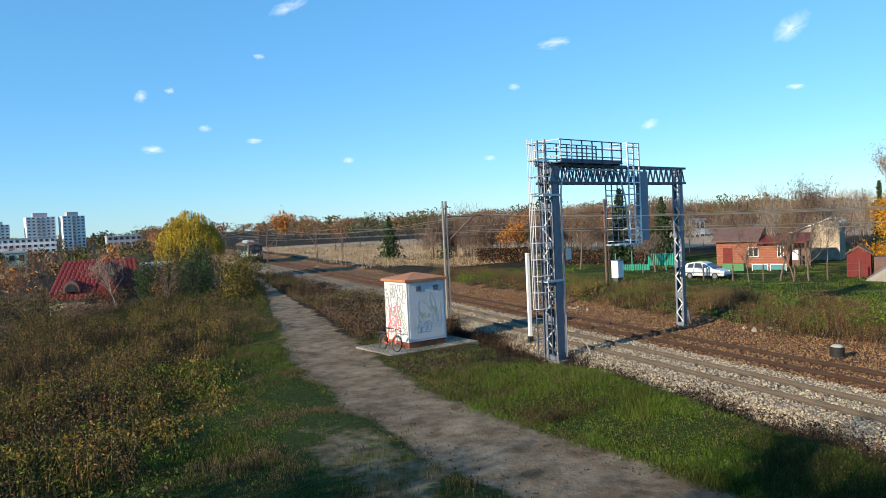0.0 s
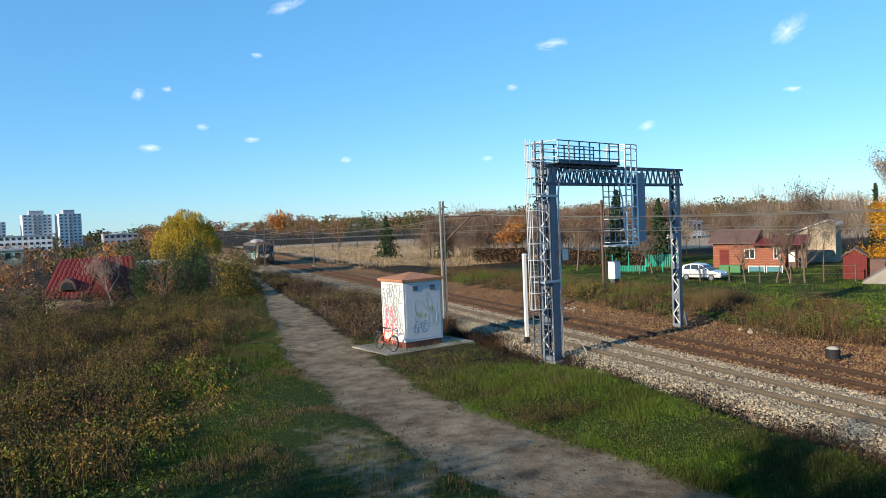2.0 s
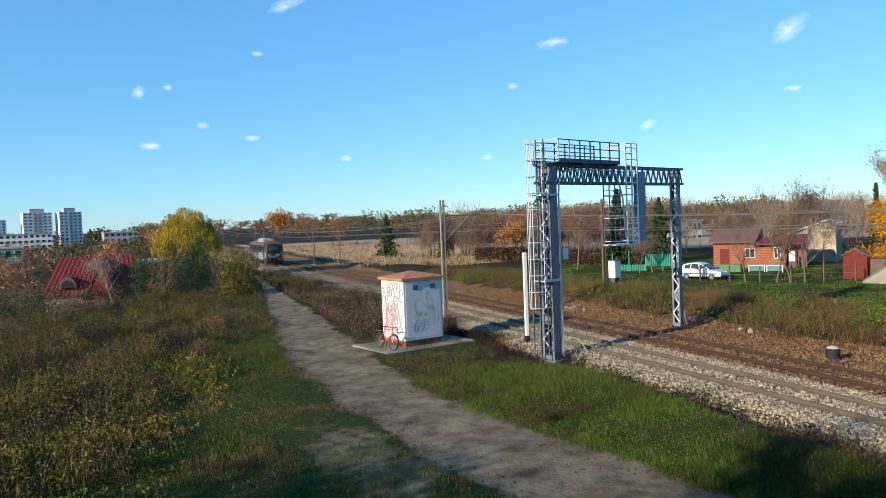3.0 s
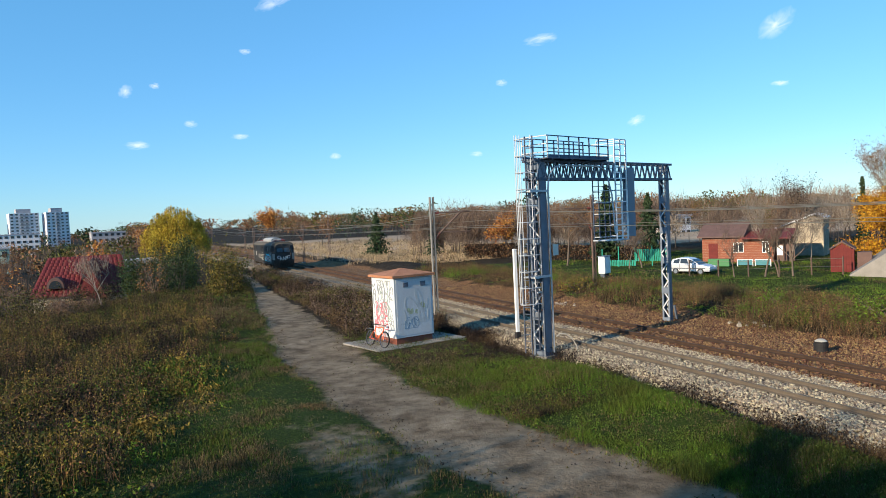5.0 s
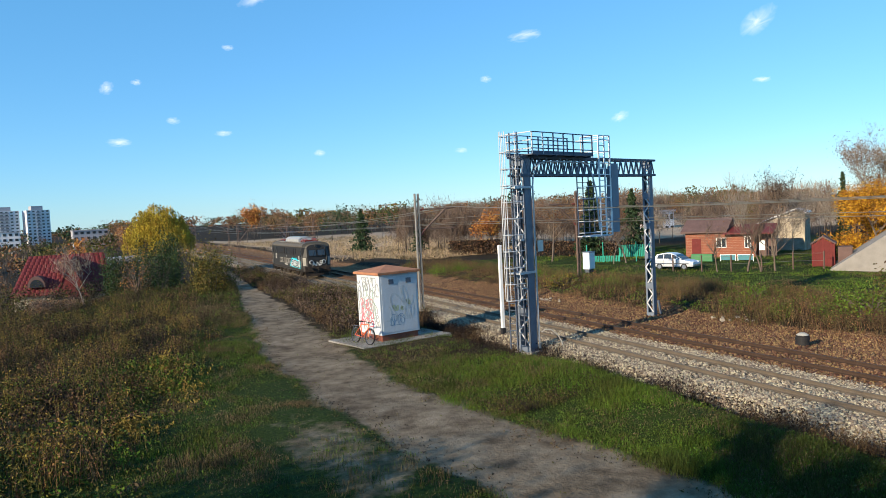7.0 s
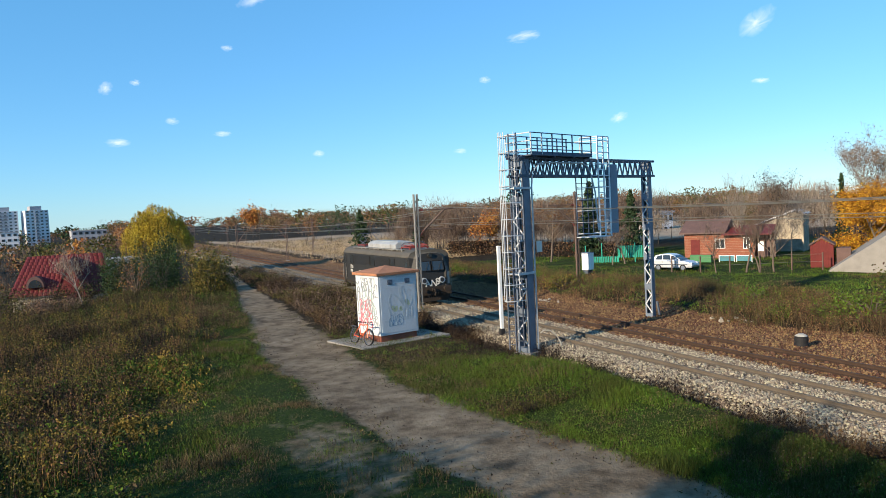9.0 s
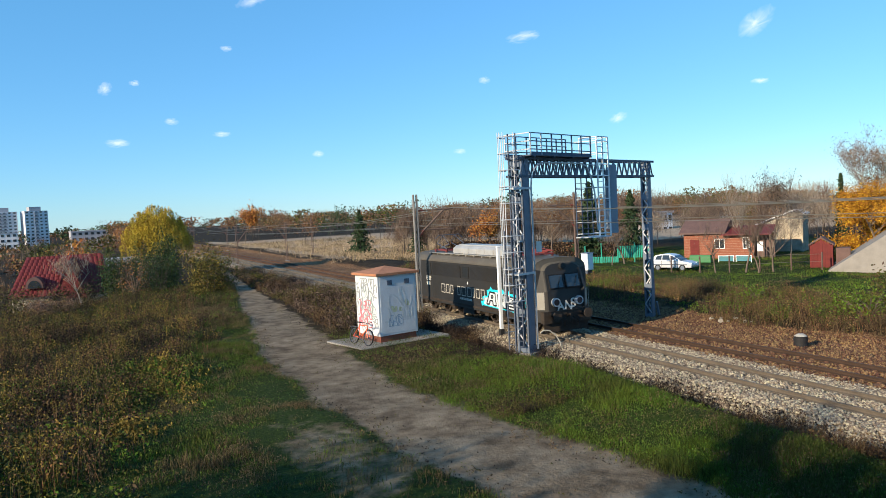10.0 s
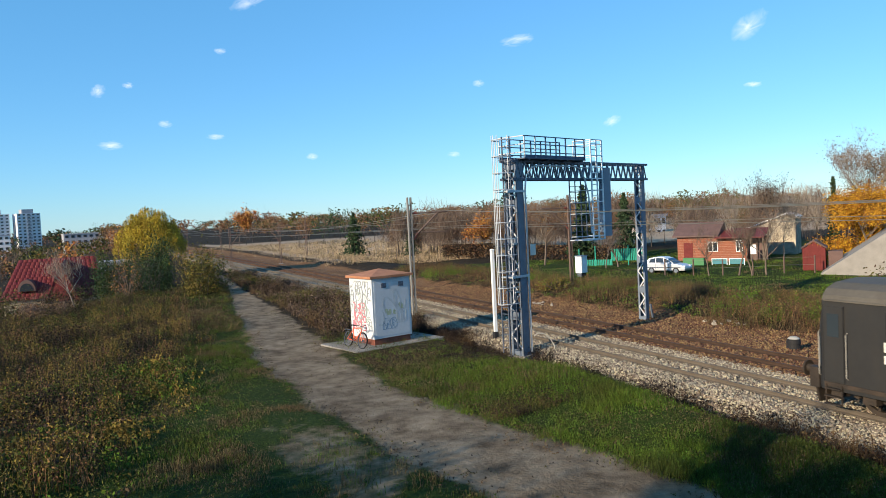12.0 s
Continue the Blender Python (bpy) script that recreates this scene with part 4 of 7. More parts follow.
# ---- relay cabinet ----
def make_cabinet():
    A = Vector((12.3, 34.72, -0.42))
    c = thing("relay_cabinet", Matrix.Translation(A) @ Matrix.Rotation(radians(12), 4, "Z"), "white graffiti-covered trackside cabinet with rusty roof on red plinth", "cabinet")
    WX, WY, H = 2.34, 2.2, 3.56
    part("plinth", MB().box(0.08, 0.08, -0.2, WX - 0.08, WY - 0.08, 0.55), M["red_brick"], c, "dark red painted plinth")
    walls = part("wall", MB().box(0, 0, 0.5, WX, WY, H), M["cab_white"], c)
    bevelled(walls, 0.02)
    o = 0.13
    roof = MB().add([(-o, -o, H), (WX + o, -o, H), (WX + o, WY + o, H), (-o, WY + o, H), (-o, -o, H + 0.12), (WX + o, -o, H + 0.12), (WX + o, WY + o, H + 0.12), (-o, WY + o, H + 0.12), (WX / 2, WY / 2, H + 0.42)],
                    [(0, 3, 2, 1), (0, 1, 5, 4), (1, 2, 6, 5), (2, 3, 7, 6), (3, 0, 4, 7), (4, 5, 8), (5, 6, 8), (6, 7, 8), (7, 4, 8)])
    part("roof", roof, M["cab_roof"], c, "rust-brown sheet pyramid roof")
    ins = MB().box(0.12, -0.012, 0.62, WX - 0.12, 0.0, H - 0.1)
    part("door_leaf", ins, M["cab_white"], c)
    for u in (0.55, 1.6):
        v = part("vent", MB().box(u, -0.03, H - 0.5, u + 0.3, -0.005, H - 0.26), M["steel_dark"], c)
        for k in range(4):
            part("slat", MB().box(u + 0.02, -0.04, H - 0.48 + k * 0.06, u + 0.28, -0.028, H - 0.45 + k * 0.06), M["steel"], v)
    rnd = random.Random(5)

    def scribble(mats, u0, u1, z0, z1, n, face, name, label, w=0.05, size=0.3):
        """Sprayed loops and hooks: bent strokes with a thin body on the wall."""
        for k in range(n):
            cu, cz = rnd.uniform(u0, u1), rnd.uniform(z0, z1)
            ru, rz = size * rnd.uniform(0.3, 0.8), size * rnd.uniform(0.6, 1.5)
            a0, sweep, skew = rnd.uniform(0, math.tau), rnd.uniform(2.0, 5.2) * rnd.choice((-1, 1)), rnd.uniform(-0.4, 0.4)
            pts = []
            for q in range(10):
                t = a0 + sweep * q / 9
                v = cz + rz * math.sin(t)
                pts.append((min(u1, max(u0, cu + ru * math.cos(t) + skew * (v - cz))), min(z1, max(z0, v))))
            vs = []
            lift = 0.004 + 0.0005 * k if face == "left" else 0.014 + 0.0005 * k
            for q, (u, z) in enumerate(pts):
                a, b = pts[max(0, q - 1)], pts[min(9, q + 1)]
                d = Vector((b[0] - a[0], b[1] - a[1]))
                d = d.normalized() if d.length > 1e-5 else Vector((1, 0))
                m = Vector((-d.y, d.x)) * w * 0.5 * (0.55 + 0.45 * math.sin(math.pi * (q + 1) / 11))
                for e, o in ((1, lift), (-1, lift), (-1, -0.004), (1, -0.004)):
                    pu, pz = u + m.x * e, z + m.y * e
                    vs.append((-o, pu, pz) if face == "left" else (pu, -o, pz))
            fs = [(q * 4 + h, q * 4 + (h + 1) % 4, q * 4 + 4 + (h + 1) % 4, q * 4 + 4 + h) for q in range(9) for h in range(4)] + [(3, 2, 1, 0), (36, 37, 38, 39)]
            part(name, MB().add(vs, fs), mats, c, label)
    scribble(M["tag_grey"], 0.1, 2.1, 1.5, 3.4, 34, "left", "graffiti", "grey scrawled graffiti", 0.05)
    scribble(M["tag_grey"], 0.1, 2.1, 0.7, 1.6, 14, "left", "graffiti", "grey scrawled graffiti", 0.045, 0.22)
    scribble(M["tag_red"], 0.7, 2.1, 0.9, 2.3, 24, "left", "graffiti", "red scrawled graffiti", 0.06, 0.24)
    scribble(M["tag_green"], 0.2, 2.1, 1.0, 3.2, 8, "left", "graffiti", "grey-green scrawled graffiti", 0.05)
    scribble(M["tag_blue"], 0.55, 1.45, 0.95, 1.5, 12, "front", "graffiti", "blue-grey tag", 0.03, 0.2)
    scribble(M["tag_pale"], 0.3, 2.0, 1.2, 2.9, 9, "front", "faded_stroke", "faded broad spray stroke", 0.10, 0.5)
    scribble(M["tag_yellow"], 0.55, 1.75, 1.75, 2.15, 5, "front", "faded_stroke", "faded yellow-green spray stroke", 0.2, 0.16)
    slab = thing("concrete_slab", Matrix.Translation((12.3, 34.72, -0.42)) @ Matrix.Rotation(radians(12), 4, "Z"), "cracked grey concrete slab under the cabinet", "slab", kind="structure")
    for i, (x0, x1) in enumerate(((-1.5, 0.4), (0.42, 2.2), (2.22, 3.9))):
        bevelled(part("slab_panel", MB().box(x0, -0.7, -0.25, x1, 2.9, 0.19), M["concrete"], slab), 0.02)
    return c


for key, col in dict(tag_red=(0.55, 0.16, 0.20), tag_green=(0.25, 0.36, 0.30), tag_grey=(0.30, 0.32, 0.33), tag_blue=(0.26, 0.36, 0.46), tag_yellow=(0.48, 0.54, 0.38), tag_pale=(0.50, 0.55, 0.575)).items():
    M[key] = mat("spray_" + key, col, 0.6, 0, 0.2, 4, 0.0)
make_cabinet()


# ---- plants ----
LEAF = dict(
    gold=leaf_mat("golden_willow_leaf", (0.46, 0.31, 0.03), (0.24, 0.185, 0.027)),
    yellow=leaf_mat("yellow_leaf", (0.45, 0.215, 0.018), (0.32, 0.145, 0.018)),
    orange=leaf_mat("orange_leaf", (0.42, 0.17, 0.045), (0.28, 0.12, 0.04)),
    brown=leaf_mat("brown_leaf", (0.21, 0.105, 0.052), (0.13, 0.075, 0.042)),
    twig=leaf_mat("bare_twig", (0.165, 0.118, 0.092), (0.105, 0.076, 0.062), 0.3),
    pale=leaf_mat("pale_twig", (0.30, 0.25, 0.20), (0.20, 0.16, 0.13), 0.3),
    green=leaf_mat("green_leaf", (0.034, 0.058, 0.010), (0.054, 0.065, 0.014), 0.5),
    lime=leaf_mat("fresh_green_leaf", (0.101, 0.155, 0.018), (0.067, 0.109, 0.013), 0.45),
    needle=leaf_mat("dark_needle", (0.025, 0.05, 0.025), (0.045, 0.07, 0.03)),
    olive=leaf_mat("olive_autumn_leaf", (0.094, 0.086, 0.019), (0.050, 0.054, 0.014), 0.5),
    grass=leaf_mat("grass_blade", (0.049, 0.100, 0.010), (0.074, 0.096, 0.015), 0.5),
    straw=leaf_mat("dry_grass_blade", (0.122, 0.094, 0.049), (0.079, 0.058, 0.030), 0.5),
    hay=leaf_mat("pale_hay", (0.42, 0.32, 0.20), (0.30, 0.22, 0.14), 0.3),
    weed=leaf_mat("withered_weed", (0.102, 0.065, 0.034), (0.058, 0.037, 0.022), 0.45),
    weed_gold=leaf_mat("golden_weed", (0.230, 0.162, 0.034), (0.128, 0.093, 0.024), 0.35),
    weed_dark=leaf_mat("dark_bramble", (0.030, 0.020, 0.016), (0.017, 0.013, 0.011), 0.6),
)
RNG = np.random.default_rng(7)


def flakes(pos, size, up=0.0, aspect=0.55, rng=RNG):
    """Small four-cornered leaves at the given places, turned at random. up > 0 draws them upright."""
    n = len(pos)
    a = rng.normal(size=(n, 3))
    a[:, 2] += np.where(rng.random(n) < 0.5, 1, -1) * up
    a /= np.linalg.norm(a, axis=1)[:, None]
    b = np.cross(a, rng.normal(size=(n, 3)))
    b /= np.linalg.norm(b, axis=1)[:, None] + 1e-9
    s = (np.asarray(size) * rng.uniform(0.6, 1.3, n))[:, None]
    a, b = a * s, b * s * aspect
    return np.stack([pos - a, pos + b * 0.9 - a * 0.1, pos + a, pos - b * 0.9 + a * 0.1], 1)


def blades(pos, height, width, lean, rng=RNG):
    """Thin upright three-cornered blades."""
    n = len(pos)
    q = rng.uniform(0, math.tau, n)
    side = np.stack([np.cos(q), np.sin(q), np.zeros(n)], 1) * (np.broadcast_to(width, n) * 0.5)[:, None]
    h = np.asarray(height) * rng.uniform(0.55, 1.2, n)
    p = rng.uniform(0, math.tau, n)
    tip = np.stack([np.cos(p) * h * lean, np.sin(p) * h * lean, h], 1)
    tip[:, :2] *= rng.normal(0, 1, n)[:, None]
    return np.stack([pos - side, pos + side, pos + tip], 1)


def sheet_mesh(name, groups):
    """One mesh from stacks of loose leaves: groups of (corner array, material)."""
    me = bpy.data.meshes.new(name)
    vs, starts, totals, mats_i = [], [], [], []
    o = 0
    for k, (arr, m) in enumerate(groups):
        me.materials.append(m)
        n, c, _ = arr.shape
        vs.append(arr.reshape(-1, 3))
        starts.append(o + np.arange(n) * c)
        totals.append(np.full(n, c))
        mats_i.append(np.full(n, k))
        o += n * c
    v = np.concatenate(vs).astype(np.float32)
    me.vertices.add(len(v))
    me.vertices.foreach_set("co", v.ravel())
    me.loops.add(o)
    me.loops.foreach_set("vertex_index", np.arange(o, dtype=np.int32))
    st = np.concatenate(starts).astype(np.int32)
    me.polygons.add(len(st))
    me.polygons.foreach_set("loop_start", st)
    me.polygons.foreach_set("loop_total", np.concatenate(totals).astype(np.int32))
    me.polygons.foreach_set("material_index", np.concatenate(mats_i).astype(np.int32))
    me.update(calc_edges=True)
    me.validate()
    return me


def branches(seed, h, spread, levels=3, trunk=0.42, r0=None, up=0.5, sides=5):
    """A trunk with limbs; gives the wood and the twigs' ends."""
    rnd = random.Random(seed)
    mb, tips = MB(), []

    def grow(p, d, length, r, lev):
        pts = [p]
        n = 4
        for k in range(n):
            d = (d + Vector((rnd.gauss(0, 0.13), rnd.gauss(0, 0.13), rnd.gauss(0.03, 0.08)))).normalized()
            pts.append(pts[-1] + d * length / n)
        mb.tube(pts, r, sides if lev == 0 else 4 if lev == 1 else 3, r * 0.45, cap=False)
        if lev >= levels:
            tips.extend(pts[2:])
            return
        for k in range(rnd.randint(4, 6) if lev == 0 else rnd.randint(3, 5)):
            f = rnd.uniform(0.45 if lev == 0 else 0.3, 1.0)
            i = min(n - 1, int(f * n))
            q = pts[i].lerp(pts[i + 1], f * n - i)
            az = rnd.uniform(0, math.tau)
            out = Vector((math.cos(az), math.sin(az), 0)) * spread + Vector((0, 0, up))
            grow(q, (d * 0.6 + out).normalized(), length * rnd.uniform(0.5, 0.75), r * 0.5, lev + 1)
        tips.append(pts[-1])
    grow(Vector((0, 0, -0.2)), Vector((0, 0, 1)), h * trunk + 0.2, r0 or h * 0.011, 0)
    top = max(t.z for t in tips)
    k = h / top
    mb.v = [(x * k, y * k, z * k) for x, y, z in mb.v]
    return mb, np.array([tuple(t * k) for t in tips])


def make_tree(name, label, at, h, leaf, n=1500, size=0.12, spread=0.9, scatter=0.35, bark="bark", seed=1, levels=3, trunk=0.42, up=0.5, twig=None, group=""):
    t = thing(name, at, label, "tree" if "tree" in name or "willow" in name or "spruce" in name else "bush", group)
    wood, tips = branches(seed, h, spread, levels, trunk, up=up)
    rng = np.random.default_rng(seed)
    part("trunk", wood, M[bark], t, smooth=True)
    g = []
    if n:
        p = tips[rng.integers(0, len(tips), n)] + rng.normal(0, scatter, (n, 3))
        p[:, 2] = np.maximum(p[:, 2], 0.15)
        g.append((flakes(p, np.full(n, size), rng=rng), LEAF[leaf]))
    if twig:
        m, ln = twig
        p = tips[rng.integers(0, len(tips), m)] + rng.normal(0, scatter * 0.7, (m, 3))
        g.append((blades(p, np.full(m, ln), 0.025, 0.6, rng), LEAF["pale" if bark == "bark_pale" else "twig"]))
    if g:
        part("crown", sheet_mesh("crown", g), None, t)
    return t


def make_bush(label, at, w, h, leaf, n=2500, size=0.1, seed=1, leaf2=None, name="bush"):
    """A dense bush: many stems, leaves in uneven clumps from the ground up."""
    t = thing(name, at, label, "bush")
    rng = np.random.default_rng(seed)
    st = MB()
    rnd = random.Random(seed)
    ends = []
    for k in range(16):
        az, o = rnd.uniform(0, math.tau), 0.12 + 0.46 * math.sqrt(rnd.random())
        e = Vector((math.cos(az) * w * o, math.sin(az) * w * o, h * rnd.uniform(0.6, 1.0) * (1.15 - o * 0.7)))
        m = e * 0.5 + Vector((rnd.gauss(0, 0.1), rnd.gauss(0, 0.1), h * 0.1))
        st.tube([(rnd.gauss(0, w * 0.06), rnd.gauss(0, w * 0.06), -0.15), m, e], 0.03, 4, 0.008, cap=False)
        ends += [e, e * 0.85, Vector((e.x * 0.9, e.y * 0.9, e.z * 0.45)), Vector((e.x * 0.8, e.y * 0.8, e.z * 0.2))]
    part("branchwork", st, M["bark"], t)
    c = np.array([tuple(e) for e in ends])
    p = c[rng.integers(0, len(c), n)] + rng.normal(0, 1, (n, 3)) * np.array([w * 0.11, w * 0.11, h * 0.13])
    p[:, 2] = np.abs(p[:, 2])
    k = int(n * 0.65) if leaf2 else n
    g = [(flakes(p[:k], np.full(k, size), rng=rng), LEAF[leaf])]
    if leaf2:
        g.append((flakes(p[k:], np.full(n - k, size), rng=rng), LEAF[leaf2]))
    part("foliage", sheet_mesh("foliage", g), None, t)
    return t


def make_spruce(label, at, h, w, seed=1, n=2600, leaf="needle"):
    t = thing("spruce_tree", at, label, "tree")
    rng = np.random.default_rng(seed)
    part("trunk", MB().tube([(0, 0, -0.2), (0, 0, h * 0.5), (0, 0, h)], h * 0.02, 6, 0.02), M["bark"], t)
    lay = rng.integers(0, 16, n)
    f = (lay + rng.uniform(0, 0.75, n)) / 16
    az = rng.integers(0, 9, n) * math.tau / 9 + lay * 1.3 + rng.normal(0, 0.16, n)
    r = (1 - f) ** 0.9 * w / 2 * np.sqrt(rng.uniform(0.02, 1, n)) * (0.75 + 0.45 * np.sin(lay * 2.1 + az * 2))
    z = 0.12 * h + f * 0.9 * h - r * 0.28
    p = np.stack([np.cos(az) * r, np.sin(az) * r, z], 1)
    part("crown", sheet_mesh("crown", [(flakes(p, np.full(n, h * 0.032), rng=rng, aspect=0.4), LEAF[leaf])]), None, t)
    return t


def gz(x, y, dz=0.0, rz=0.0):
    return pose(x, y, ground_height(x, y) + dz, 0, 0, rz)


# willow with hanging strands
def make_willow():
    t = thing("willow_tree", gz(6.1, 100), "golden autumn weeping willow with hanging strands", "tree")
    wood, tips = branches(11, 8.0, 0.8, 3, 0.5, up=0.5, sides=7)
    part("trunk", wood, M["bark"], t)
    rng = np.random.default_rng(3)
    leaves = []
    # overlapping mounds of boughs, each with a curtain of hanging strands
    mounds = [(0, 0, 9.0, 2.1), (-2.0, -0.6, 8.2, 1.9), (1.9, -0.4, 8.5, 2.0), (-3.3, 0.5, 6.7, 1.7), (3.2, 0.3, 7.1, 1.8), (0.6, -2.2, 7.8, 1.9), (-1.2, 2.0, 8.0, 1.8), (1.6, 2.2, 7.4, 1.8),
              (-4.0, -0.8, 5.2, 1.3), (4.2, -0.9, 5.6, 1.4), (-2.2, -2.6, 6.3, 1.6), (2.6, -2.7, 6.2, 1.6), (0.2, -3.3, 5.6, 1.4)]
    for mx, my, top, rad in mounds:
        mx, top = mx * 0.74, top + 0.25
        n = int(95 * rad)
        th, rr = rng.uniform(0, math.tau, n), np.sqrt(rng.uniform(0, 1, n))
        x, y = mx + np.cos(th) * rr * rad, my + np.sin(th) * rr * rad
        zt = top - 1.5 * rr ** 2.2 * rad * 0.6 + rng.normal(0, 0.16, n)
        ln = rng.uniform(0.6, 2.6, n) * (0.35 + 0.9 * rr)
        k = 15
        f = np.tile(np.linspace(0, 1, k), (n, 1)) + rng.normal(0, 0.03, (n, k))
        out = 1 + 0.05 * np.sqrt(np.clip(f, 0, 1))
        px = mx + (x - mx)[:, None] * out + rng.normal(0, 0.06, (n, k))
        py = my + (y - my)[:, None] * out + rng.normal(0, 0.06, (n, k))
        pz = np.maximum(zt[:, None] - f * ln[:, None], 0.4)
        leaves.append(np.stack([px, py, pz], 2).reshape(-1, 3))
    p = np.concatenate(leaves)
    part("crown", sheet_mesh("crown", [(flakes(p, np.full(len(p), 0.13), up=1.7, aspect=0.3, rng=rng), LEAF["gold"])]), None, t)


make_willow()


# ---- undergrowth ----
def field(n, x0, x1, y0, y1, keep, seed):
    """Random places on the ground where keep(x, y) allows them, thinner with distance."""
    rng = np.random.default_rng(seed)
    out = []
    while len(out) < n:
        y = y0 + (y1 - y0) * rng.random() ** 1.6
        x = rng.uniform(x0, x1)
        if rng.random() < keep(x, y):
            out.append((x, y, ground_height(x, y) - 0.02))
    return np.array(out)


def make_weeds(name, label, centres, per, height, r, mats_, leaf_share, seed, leaf_size=0.05, width=0.02, lean=0.25):
    rng = np.random.default_rng(seed)
    n = len(centres)
    hmod = np.array([0.2 + 1.5 * max(0.0, 0.42 + noise.noise((x * 0.28, y * 0.28, seed)) + 0.5 * noise.noise((x * 1.1, y * 1.1, seed))) for x, y, _ in centres])
    p = np.repeat(centres, per, 0)
    hh = np.repeat(hmod, per) * height
    p = p + np.stack([rng.normal(0, r, len(p)), rng.normal(0, r, len(p)), np.zeros(len(p))], 1)
    b = blades(p, hh, width, lean, rng)
    # plants of one kind grow in patches
    pn = np.array([noise.noise((x * 0.22, y * 0.22, seed + 5.0)) + 0.5 * noise.noise((x * 0.8, y * 0.8, seed + 2.0)) for x, y, _ in centres])
    pick = np.clip(((pn + rng.normal(0, 0.16, n)) * 1.1 + 0.5) * len(mats_), 0, len(mats_) - 1).astype(int)
    pick = np.repeat(pick, per)
    m = int(len(p) * leaf_share)
    i = rng.integers(0, len(p), m)
    f = rng.uniform(0.25, 1.0, m)[:, None]
    q = b[i, 0] * (1 - f) + b[i, 2] * f + rng.normal(0, 0.05, (m, 3))
    l = flakes(q, np.full(m, leaf_size), rng=rng)
    g = []
    for k, mm in enumerate(mats_):
        g.append((b[pick == k], LEAF[mm]))
        g.append((l[pick[i] == k], LEAF[mm]))
    return tagged(new(name, sheet_mesh(name, g)), label, "plants", kind="stuff")


def on_path(x, y, f=0.95):
    return abs(x - lerp_table(PATH_MID, y)) < lerp_table(PATH_HALF, y) * f


def lawn_edge(y):
    return lerp_table(((10, 0.6), (20, -0.4), (27, 1.6), (36, 4.4), (50, 6.3), (62, 6.8), (80, 7.6)), y)


make_weeds("tall_weeds", "tall withered brown and golden weeds on waste ground",
           field(12500, -34, 8, 20, 74, lambda x, y: smooth_step(0, 1.6, lawn_edge(y) - x + noise.noise((x * 0.4, y * 0.4, 1)) * 1.5) * (0.35 if y < 26 else 1) * (1 - 0.55 * smooth_step(52, 60, y)), 21),
           5, 0.9, 0.2, ("weed_dark", "olive", "weed_gold", "weed", "brown", "weed_gold", "olive", "weed", "weed_dark"), 5.4, 21, 0.043, 0.016, 0.4)
make_weeds("rough_grass", "rough mixed grass and weeds towards the bushes",
           field(5200, -8, 11.5, 46, 84, lambda x, y: 0.0 if on_path(x, y, 1.1) else smooth_step(44, 52, y), 39),
           7, 0.42, 0.2, ("olive", "weed", "green", "weed_dark", "grass", "weed", "straw"), 2.2, 39, 0.05, 0.018, 0.45)
make_weeds("low_weeds", "low green and brown weeds near the grass",
           field(8000, -16, 5.5, 11, 36, lambda x, y: smooth_step(0, 2.2, lawn_edge(y) + 0.8 - x + noise.noise((x * 0.5, y * 0.5, 4)) * 2), 22),
           5, 0.42, 0.16, ("weed", "green", "olive", "lime", "olive", "green", "lime", "weed_gold"), 4.2, 22, 0.058, 0.018, 0.5)
make_weeds("bank_weeds", "reddish brown withered weeds on the railway bank",
           field(10500, 29, 42, 14, 78, lambda x, y: smooth_step(28.6, 30.5, x + noise.noise((x * 0.5, y * 0.5, 8)) * 1.5) * (1 - smooth_step(37.5, 41, x)), 23),
           6, 0.62, 0.2, ("weed", "straw", "olive", "brown", "weed", "straw", "weed", "lime"), 2.6, 23, 0.042, 0.018, 0.4)
# brambles coloured dark to hold the shade on the berm's far side too
make_weeds("ditch_brambles", "dry brambles along the ballast edge, darkened for the shaded side of the ditch",
           field(6500, 15.9, 18.1, 7, 62, lambda x, y: 1 - smooth_step(0.45, 0.95, abs(x - 16.85 + noise.noise((0, y * 0.3, 2)) * 0.35)), 24),
           9, 0.5, 0.14, ("weed_dark", "weed_dark", "weed_dark", "weed"), 0.8, 24, 0.045, 0.014, 0.5)
make_weeds("verge_weeds", "dry purple-brown weeds between path and tracks",
           field(5200, 10.5, 18.0, 37, 100, lambda x, y: 0.0 if on_path(x, y, 1.35) else smooth_step(39, 45, y), 25),
           6, 0.75, 0.2, ("weed", "weed_dark", "twig", "weed", "olive"), 3.0, 25, 0.06, 0.02, 0.4)
make_weeds("verge_litter", "sparse brown grass and leaves beside the path",
           field(5000, 9.8, 16.6, 20, 42, lambda x, y: 0.0 if on_path(x, y, 1.05) else 0.8, 27),
           4, 0.14, 0.12, ("straw", "weed", "olive", "weed_dark"), 1.3, 27, 0.03, 0.014, 0.6)
make_weeds("leaf_litter", "fallen leaves and clods scattered on the path edges",
           field(2600, 4, 14, 11, 55, lambda x, y: 1.0 if on_path(x, y, 1.2) and not on_path(x, y, 0.55 + 0.4 * noise.noise((x * 0.6, y * 0.6, 7))) else 0.06 if on_path(x, y) else 0, 30),
           2, 0.05, 0.1, ("weed", "straw", "olive", "weed_dark"), 1.6, 30, 0.035, 0.012, 0.7)
